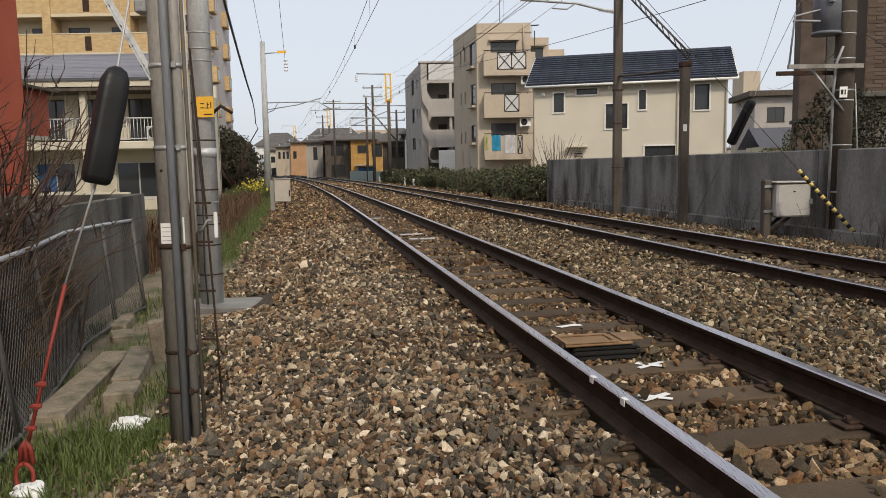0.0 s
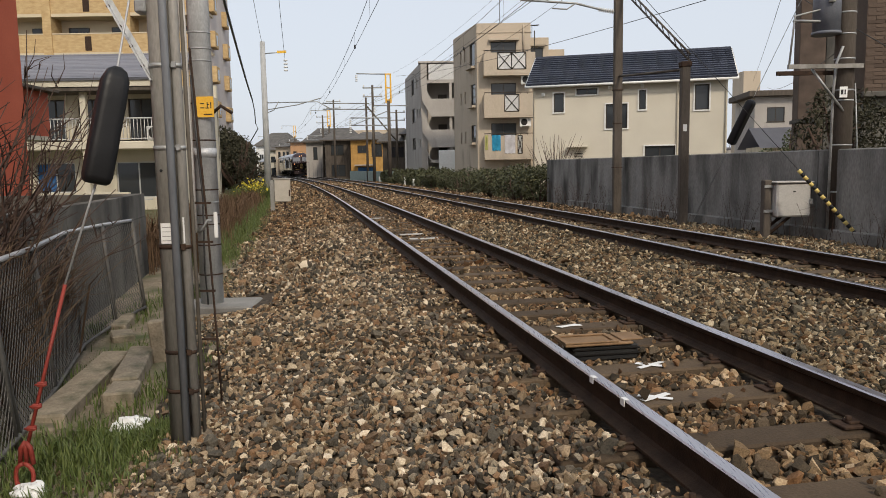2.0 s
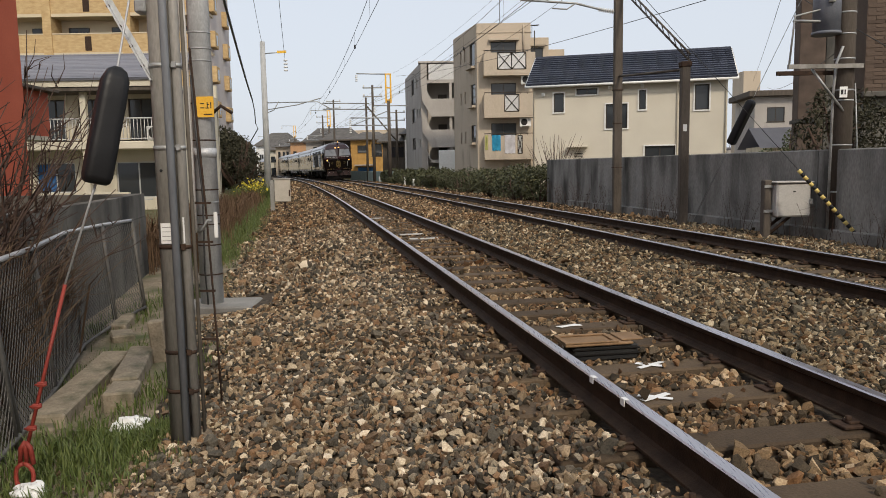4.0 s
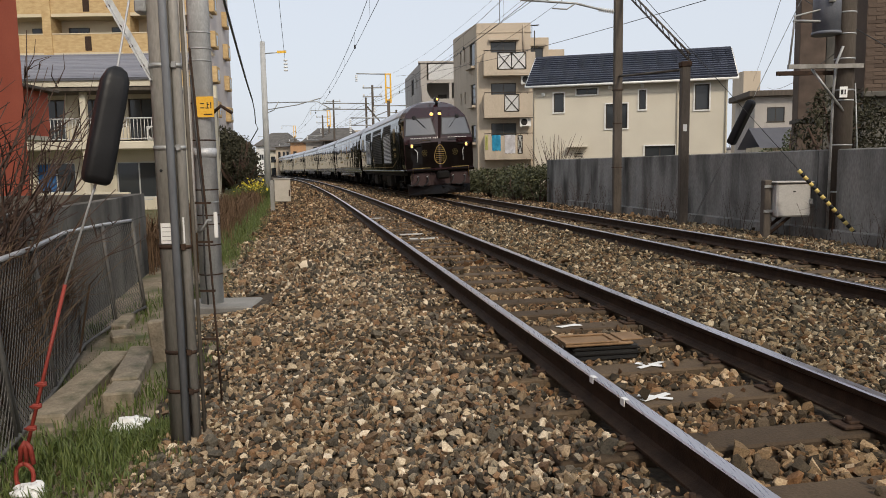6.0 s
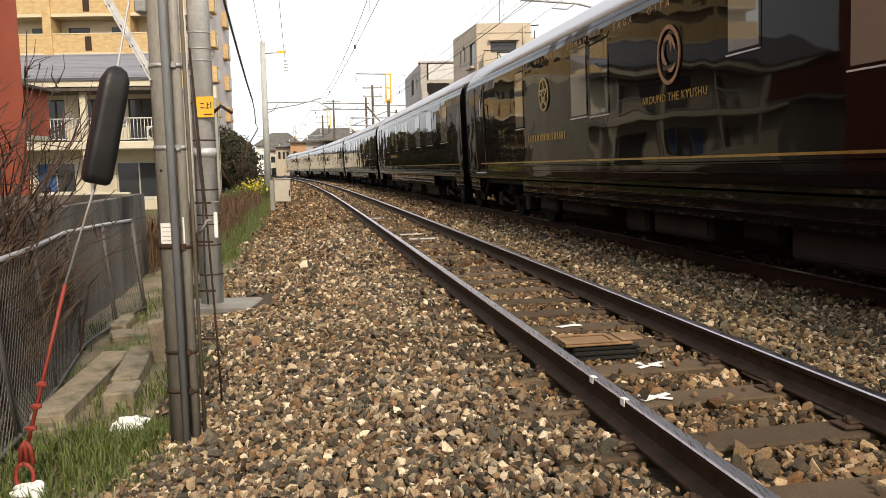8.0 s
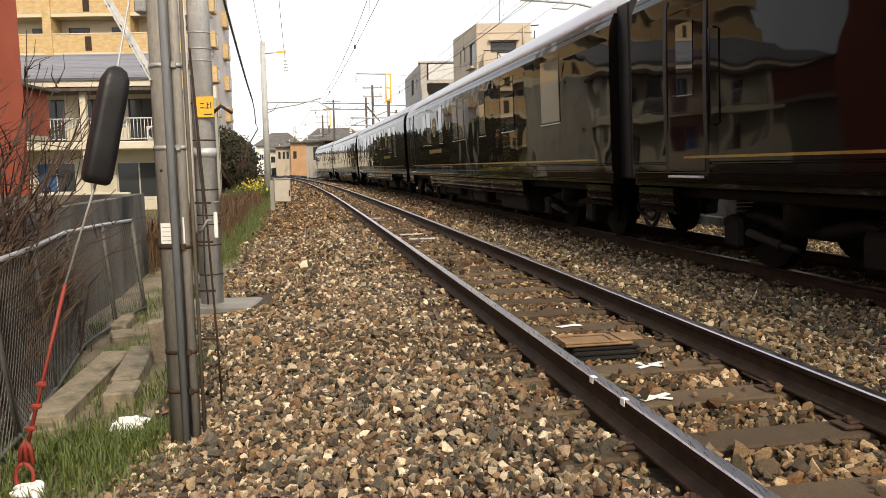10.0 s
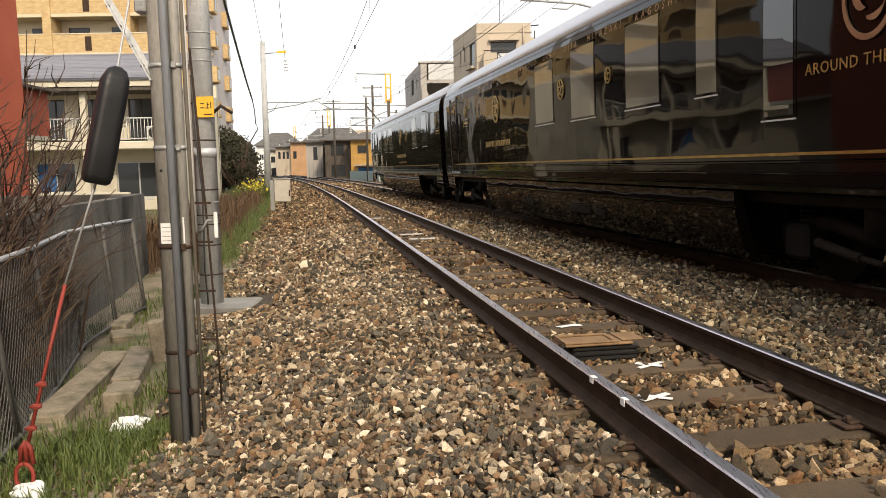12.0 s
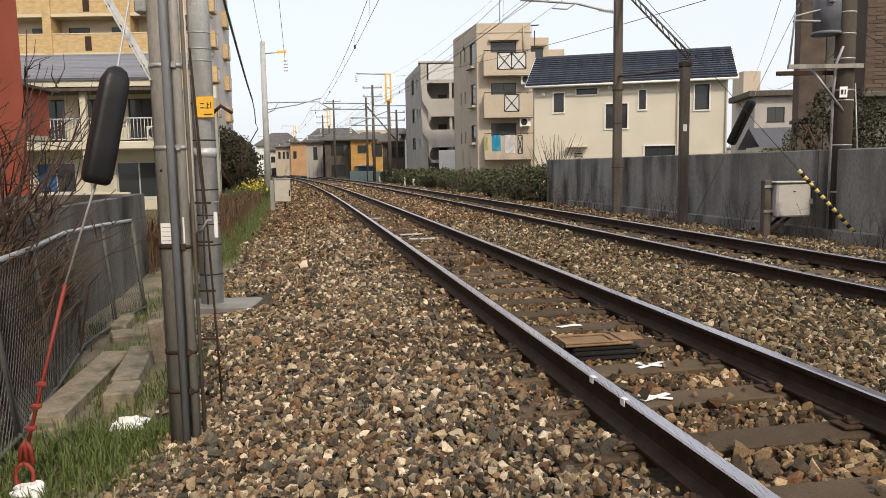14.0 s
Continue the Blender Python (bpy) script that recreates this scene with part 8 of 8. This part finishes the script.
def locomotive():
    h = LOCO_LEN / 2
    e = thing("locomotive", Matrix(), "glossy dark maroon diesel locomotive with gold trim and lit headlamps", "locomotive")
    cab = h - 1.3
    prof = [(1.40, 1.02), (1.45, 1.06), (1.455, 2.0), (1.45, 2.9), (1.425, 3.1), (1.36, 3.26)]
    part("body", shell(-h + 0.35, cab, mirror(prof)), "lacquer", e, "black-brown lacquered side walls")
    part("roof", shell(-h + 0.35, cab, mirror(ROOF)), "trainroof", e, "silver-grey rounded roof", smooth=True)
    # cab: from the body's section to the front face
    bm = bmesh.new()
    cols = np.linspace(-1, 1, 13)
    face = [[bm.verts.new((w * u, nose_y(w * u, z), z)) for u in cols] for z, w in zip(NOSE_Z, NOSE_W)]
    back = []
    for z, w in zip(NOSE_Z, NOSE_W):
        zz = z
        wb = float(np.interp(zz, [1.05, 2.0, 2.9, 3.1, 3.26, 3.42, 3.6, 3.76, 3.86], [1.45, 1.455, 1.45, 1.425, 1.36, 1.26, 1.08, 0.8, 0.4]))
        back.append([bm.verts.new((wb * u, cab, zz)) for u in (-1, 1)])
    for j in range(len(NOSE_Z) - 1):
        for i in range(12):
            bm.faces.new((face[j][i], face[j][i + 1], face[j + 1][i + 1], face[j + 1][i]))
        for q in ((back[j][0], face[j][0], face[j + 1][0], back[j + 1][0]), (face[j][12], back[j][1], back[j + 1][1], face[j + 1][12])):
            bm.faces.new(q).material_index = 1 if NOSE_Z[j] < 3.1 else 0
    bm.faces.new((face[-1][0], *[face[-1][i] for i in range(1, 13)], back[-1][1], back[-1][0]))
    cabin = part("cab", bm, ["mauvelac", "lacquer"], e, "mauve-tinted maroon cab front")
    for sx in (-1, 1):
        part("windscreen_frame", nose_patch([(sx * 0.10, 2.43), (sx * 1.37, 2.43), (sx * 1.25, 3.17), (sx * 0.20, 3.17)], 0.006), "rubber", cabin)
        part("windscreen", nose_patch([(sx * 0.14, 2.47), (sx * 1.33, 2.47), (sx * 1.215, 3.13), (sx * 0.24, 3.13)], 0.014), "screen", cabin, "windscreen glass")
        part("wiper", tube(bmesh.new(), [(sx * 0.9, nose_y(0.9, 3.2) + 0.05, 3.2), (sx * 0.75, nose_y(0.75, 3.05) + 0.05, 3.05), (sx * 0.5, nose_y(0.5, 2.75) + 0.04, 2.75)], 0.012), "rubber", cabin)
        bm = bmesh.new()
        box(bm, sx * 0.9 - 0.07, sx * 0.9 + 0.07, nose_y(0.9, 3.2), nose_y(0.9, 3.2) + 0.09, 3.12, 3.26, 0.02)
        part("wiper_box", bm, "rubber", cabin)
        # headlamp pod, lens and bent grab rail
        bm = rod(bmesh.new(), (sx * 1.24, nose_y(1.24, 2.03) - 0.05, 2.04), (sx * 0.74, nose_y(0.74, 2.03) - 0.03, 2.05), 0.125, 0.06, 14)
        pod = part("headlamp", bm, "lacquer", cabin, "streamlined headlamp pod")
        c = Vector((sx * 1.12, nose_y(1.12, 2.03) + 0.045, 2.035))
        part("rim", rod(bmesh.new(), c - Vector((0, 0.04, 0)), c, 0.085, 0.08, 16), "alum", pod)
        part("lens", rod(bmesh.new(), c, c + Vector((0, 0.02, 0)), 0.06, 0.045, 16), "lamp", pod, "lit warm lens")
        part("grab_rail", tube(bmesh.new(), soft([(sx * 1.02, nose_y(1.0, 1.9) + 0.02, 1.9), (sx * 0.94, nose_y(0.9, 1.8) + 0.12, 1.78), (sx * 0.94, nose_y(0.9, 1.5) + 0.12, 1.45), (sx * 0.96, nose_y(0.9, 1.4), 1.38)]), 0.014, 8), "alum", cabin)
        part("trim_line", tube(bmesh.new(), [(sx * (0.35 + 0.16 * k), nose_y(0.35 + 0.16 * k, 2.2) + 0.012, 2.22 + 0.03 * math.sin(k * 1.3)) for k in range(6)], 0.010), "dullgold" if sx > 0 else "lacquer", cabin)
        em = part("emblem", ring_emblem(0.13, 0.11, 1.0), "dullgold", cabin, "gilded round emblem")
        em.matrix_basis = Matrix.Translation((sx * 0.62, nose_y(0.62, 1.75) + 0.004, 1.74)) @ Matrix.Rotation(math.pi / 2, 4, "Z")
        nb = part("name_bars", bars([0.05, 0.04, 0.05, 0.04, 0.05, 0.09, 0.05, 0.04, 0.05, 0.04, 0.05, 0.05], 0.036, 0.02), "alum", cabin, "row of gold marks")
        nb.matrix_basis = Matrix.Translation((sx * 0.75, nose_y(0.75, 2.34) + 0.035, 2.335)) @ Matrix.Rotation(math.pi / 2 - sx * 0.17, 4, "Z")
        top = Vector((sx * 0.17, nose_y(0.17, 3.3), 3.3))
        mk = part("marker_lamp", rod(bmesh.new(), top - Vector((0, 0.06, 0)), top + Vector((0, 0.03, 0)), 0.085, 0.08, 16), "alum", cabin)
        part("lens", rod(bmesh.new(), top + Vector((0, 0.03, 0)), top + Vector((0, 0.045, 0)), 0.07, 0.055, 16), "lamp", mk, "lit warm lens")
        part("dark_band", nose_patch([(sx * 0.06, 1.12), (sx * 1.385, 1.12), (sx * 1.40, 2.10), (sx * 0.06, 2.17)], 0.005), "lacquer", cabin)
    part("centre_band", nose_patch([(-0.05, 2.3), (0.05, 2.3), (-0.12, 3.45), (-0.26, 3.45)], 0.016), "maroon", cabin)
    # grille badge in the middle
    bm = bmesh.new()
    n = 24
    loops = []
    for k, o in ((1.0, 0.0), (1.0, 0.03), (0.92, 0.03), (0.92, 0.0)):
        lp = []
        for i in range(n):
            a = 2 * math.pi * i / n
            z = 1.66 + 0.40 * k * math.sin(a)
            x = k * math.cos(a) * (0.24 - 0.07 * math.sin(a))
            lp.append(bm.verts.new((x, nose_y(x, z) + o + 0.004, z)))
        loops.append(lp)
    for a, b in zip(loops, loops[1:]):
        for i in range(n):
            bm.faces.new((a[i], a[(i + 1) % n], b[(i + 1) % n], b[i]))
    gr = part("grille_badge", bm, "gold", cabin, "gold oval grille badge")
    for k in range(8):
        z = 1.38 + 0.075 * k
        w = 0.19 - 0.06 * (z - 1.38) * 1.2
        part("grille_bar", box(bmesh.new(), -w, w, h + 0.0, h + 0.03, z, z + 0.02, 0.004), "gold", gr)
    # roof lamp and horn
    bm = rod(bmesh.new(), (-0.17, h - 1.0, 3.72), (-0.17, h - 1.0, 3.86), 0.06)
    rod(bm, (-0.17, h - 1.08, 3.92), (-0.17, h - 0.86, 3.92), 0.11, 0.10, 16)
    rl = part("roof_lamp", bm, "rubber", e, "black round roof lamp")
    part("lens", rod(bmesh.new(), (-0.17, h - 0.86, 3.92), (-0.17, h - 0.85, 3.92), 0.05, seg=12), "lamp", rl)
    # buffer beam, plough, coupler, hoses
    bm = bmesh.new()
    box(bm, -1.40, 1.40, h - 0.55, h - 0.02, 0.98, 1.10, 0.03)
    part("front_shelf", bm, "lacquer", e, "black front shelf")
    bm = bmesh.new()
    for x0, x1 in ((-1.22, -0.42), (0.42, 1.22)):
        box(bm, x0, x1, h - 0.36, h - 0.16, 0.42, 0.97, 0.03)
    box(bm, -0.42, 0.42, h - 0.40, h - 0.24, 0.42, 0.97, 0.02)
    part("buffer_beam", bm, "mauve", e, "mauve metallic buffer beam")
    bm = bmesh.new()
    vs = [bm.verts.new(q) for q in ((-1.3, h - 0.55, 0.42), (0, h - 0.1, 0.42), (1.3, h - 0.55, 0.42), (1.3, h - 0.5, 0.08), (0, h + 0.05, 0.08), (-1.3, h - 0.5, 0.08))]
    wv = [bm.verts.new(v.co + Vector((0, -0.05, 0))) for v in vs]
    for q in ((0, 1, 4, 5), (1, 2, 3, 4)):
        bm.faces.new([vs[i] for i in q])
        bm.faces.new([wv[i] for i in reversed(q)])
    for i in range(6):
        bm.faces.new((vs[i], vs[(i + 1) % 6], wv[(i + 1) % 6], wv[i]))
    part("snow_plough", bm, "underlac", e, "dark pointed plough blade")
    bm = box(bmesh.new(), -0.16, 0.16, h - 0.3, h + 0.28, 0.72, 0.98, 0.04)
    box(bm, -0.26, 0.22, h + 0.1, h + 0.42, 0.68, 1.0, 0.06)
    part("coupler", bm, "underframe", e, "black knuckle coupler")
    for x, dz in ((-1.0, 0), (-0.5, 0.03), (0.55, 0), (0.95, 0.04)):
        part("brake_hose", tube(bmesh.new(), soft([(x, h - 0.14, 0.78), (x, h - 0.0, 0.76), (x + 0.05, h + 0.05, 0.55 + dz), (x + 0.25, h + 0.03, 0.42 + dz), (x + 0.42, h - 0.02, 0.46 + dz)]), 0.025, 8), "rubber", e)
        part("hose_cock", box(bmesh.new(), x - 0.035, x + 0.035, h - 0.18, h - 0.05, 0.76, 0.815, 0.015), "alum", e, "bright hose cock")
    for sx in (-1, 1):
        part("step_rail", tube(bmesh.new(), [(sx * 1.15, h - 0.1, 0.7), (sx * 1.15, h + 0.0, 1.14), (sx * 0.45, h + 0.04, 1.14)], 0.018), "gold", e, "gold bent step rail")
    # sides
    for sx in (-1, 1):
        part("sill_plate", plate(-h + 0.4, cab + 0.9, 1.03, 1.09, 0.01, 0.012, sx), "lacquer", e)
        part("gold_stripe", plate(-h + 2.6, h - 3.6, 1.215, 1.245, 0.006, 0.006, sx), "gold", e, "gold waist stripe")
        for ya, yb in ((h - 3.6, h - 1.9), (-h + 2.6, -h + 0.9)):
            pts = [(sx * (side_x(1.4) + 0.008), ya + (yb - ya) * k / 8, 1.23 + 0.28 * (0.5 - 0.5 * math.cos(math.pi * k / 8))) for k in range(9)]
            part("stripe_curl", tube(bmesh.new(), pts, 0.014, 5), "gold", e)

        def louvres(y0, y1, z0, z1, step):
            fr = part("louvre_frame", plate(y0 - 0.06, y1 + 0.06, z0 - 0.05, z1 + 0.05, 0.01, 0.02, sx), "rubber", e, "black louvre frame")
            n_ = int((z1 - z0) / step)
            for k in range(n_):
                z = z0 + step * k
                bm_ = bmesh.new()
                x0 = sx * (side_x(z) + 0.012)
                for ya_, yb_ in ((y0, (y0 + y1) / 2 - 0.02), ((y0 + y1) / 2 + 0.02, y1)):
                    vs_ = [bm_.verts.new(q) for q in ((x0, ya_, z + step * 0.75), (x0, yb_, z + step * 0.75), (x0 + sx * 0.035, yb_, z + step * 0.2), (x0 + sx * 0.035, ya_, z + step * 0.2),
                                                     (x0, ya_, z + step * 0.12), (x0, yb_, z + step * 0.12))]
                    bm_.faces.new((vs_[0], vs_[1], vs_[2], vs_[3]))
                    bm_.faces.new((vs_[3], vs_[2], vs_[5], vs_[4]))
                part("slat", bm_, "louvre", fr)
        louvres(h - 6.0, h - 3.65, 1.42, 2.66, 0.062)
        louvres(-h + 3.3, -h + 5.6, 1.42, 2.66, 0.062)
        for y0, y1, z0, z1 in ((h - 10.3, h - 7.0, 1.42, 3.1), (h - 6.0, h - 3.65, 2.74, 3.12), (-h + 3.3, -h + 5.6, 2.74, 3.12)):
            fr = part("air_grille", plate(y0, y1, z0, z1, 0.012, 0.02, sx), "rubber", e, "black air intake grille")
            for k in range(int((z1 - z0) / 0.085)):
                part("slat", plate(y0 + 0.04, y1 - 0.04, z0 + 0.03 + 0.085 * k, z0 + 0.06 + 0.085 * k, 0.026, 0.014, sx), "underframe", fr)
        for y0 in (h - 1.62, -h + 5.85):
            door = part("side_door", plate(y0, y0 + 0.62, 1.12, 2.95, 0.008, 0.02, sx), "lacquer", e, "narrow dark side door")
            part("door_pane", plate(y0 + 0.14, y0 + 0.48, 2.2, 2.8, 0.014, 0.006, sx), "traininglass", door)
            for yy in (y0 - 0.08, y0 + 0.70):
                handrail(e, sx * 1.45, yy, 1.15, 2.6, "rubber", 0.018)
        for yy in (h - 0.62, -h + 0.55):
            part("side_window", plate(yy - 0.5, yy - 0.05, 2.3, 3.0, 0.012, 0.012, sx) if yy < 0 else plate(h - 2.2, h - 1.75, 2.3, 2.95, 0.012, 0.012, sx), "traininglass", e)
    flip = Matrix.Rotation(math.pi, 4, "Z")
    for turn in (Matrix(), flip):
        sgn = 1 if turn == Matrix() else -1
        for yy in (h - 2.6, -h + 1.5):
            em = part("emblem", ring_emblem(0.22, 0.18, 1.45), "gold", e, "gilded oval star emblem")
            em.matrix_basis = turn @ Matrix.Translation((side_x(2.5) + 0.008, sgn * yy, 2.55))
            nb = part("name_bars", bars([0.05, 0.04, 0.06, 0.04, 0.06, 0.08, 0.05, 0.05, 0.06, 0.05], 0.10, 0.025), "gold", e, "row of gold marks")
            nb.matrix_basis = turn @ Matrix.Translation((side_x(1.95) + 0.006, sgn * yy, 1.98))
            bm = bmesh.new()
            for q in ((-0.26, 0.26, -0.09, -0.075), (-0.26, 0.26, 0.075, 0.09), (-0.26, -0.245, -0.075, 0.075), (0.245, 0.26, -0.075, 0.075), (-0.2, 0.2, -0.03, 0.03)):
                box(bm, 0, 0.006, *q)
            nb = part("number_plate", bm, "gold", e, "gold-framed plate with a plain bar")
            nb.matrix_basis = turn @ Matrix.Translation((side_x(1.75) + 0.006, sgn * yy, 1.74))
        ln = part("large_name_bars", bars([0.16, 0.13, 0.17, 0.13, 0.17, 0.3, 0.14, 0.15, 0.17], 0.26, 0.06), "gold", e, "row of large gold marks")
        ln.matrix_basis = turn @ Matrix.Translation((side_x(2.0) + 0.006, sgn * (-h + 6.62), 1.62)) @ Matrix.Scale(0.25, 4)
    # underfloor tanks and three bogies
    part("underframe", slab(-1.3, 1.3, -h + 0.5, h - 0.5, 0.85, 1.03, 0.02), "underframe", e, "black underframe")
    for ya, yb, x1, zb in ((-3.3, -1.9, 1.32, 0.3), (1.8, 3.2, 1.32, 0.3), (-0.9, 0.6, 1.2, 0.5)):
        part("fuel_tank", slab(-x1, x1, ya, yb, zb, 0.85, 0.06), "tankbrown", e, "dusty brown underfloor tank")
    for k in range(6):
        yy = -h + 1.6 + 2.75 * k
        part("sand_box", box(bmesh.new(), 1.02, 1.28, yy, yy + 0.34, 0.5, 0.86, 0.03), "underframe", e)
        part("sand_box", box(bmesh.new(), -1.28, -1.02, yy, yy + 0.34, 0.5, 0.86, 0.03), "underframe", e)
    for yy in (-5.6, 0.0, 5.6):
        bogie(e, yy, 1.95)
    for sx in (-1, 1):
        for k in range(3):
            part("cab_step", slab(*sorted((sx * 1.2, sx * 1.42)), h - 1.55, h - 1.1, 0.35 + 0.25 * k, 0.375 + 0.25 * k), "underframe", e)
    gap_end(e, -h + 0.35, -1)
    return e


M["dullgold"] = gloss("tarnished_gilt", (0.10, 0.075, 0.035), 0.3, 1.0)
M["screen"] = gloss("windscreen_glass", (0.06, 0.061, 0.065), 0.02, 0.0, 0.0, 0.9, ior=1.8)
M["mauvelac"] = gloss("mauve_maroon_lacquer", (0.026, 0.0095, 0.0115), 0.05, 0.0, 0.004, 0.8, ior=1.42)
M["underlac"] = gloss("dull_bronze_black_lacquer", (0.006, 0.0045, 0.004), 0.2, 0.0, 0.006, 0.2)
M["curtainpane"] = gloss("curtained_glass", (0.15, 0.135, 0.10), 0.02, 0.0, 0.001, 1.0)
M["tankbrown"] = surface("dusty_brown_tank", (0.011, 0.008, 0.006), (0.02, 0.015, 0.011), 4, 0.8, bump=0.2)
M["copper"] = surface("dull_copper_lettering", (0.27, 0.15, 0.085), (0.36, 0.21, 0.12), 8, 0.45, 0.7, bump=0.05)
FRIEZE_MESH = letters(FRIEZE, 0.135, 0.003, 10.4, "copper")
ROUTE_MESH = letters("AROUND THE KYUSHU", 0.135, 0.003, 1.55)

CARS.append((locomotive(), LOCO_LEN / 2, 5.6))
for _i in range(7):
    CARS.append((passenger_car(_i), LOCO_LEN + CAR_LEN * (_i + 0.5), 6.75))


def car_pose(s, half):
    """The pose of a car whose middle is s metres along the second track, on bogies half metres before and behind."""
    a, b = on_line(s - half, TRACK2, Z2), on_line(s + half, TRACK2, Z2)
    d = a - b                                   # the way it travels
    c = (a + b) / 2
    return pose(c.x, c.y, c.z, 0, 0, math.degrees(math.atan2(-d.x, d.y))) @ pose(0, 0, 0, 0, math.degrees(CANT2 / 0.566), 0)


def motions():
    times = [0.5 * i for i in range(29)]
    for car, behind, half in CARS:
        walk(car, [(t, car_pose(front_s(t) + behind, half)) for t in times])


motions()
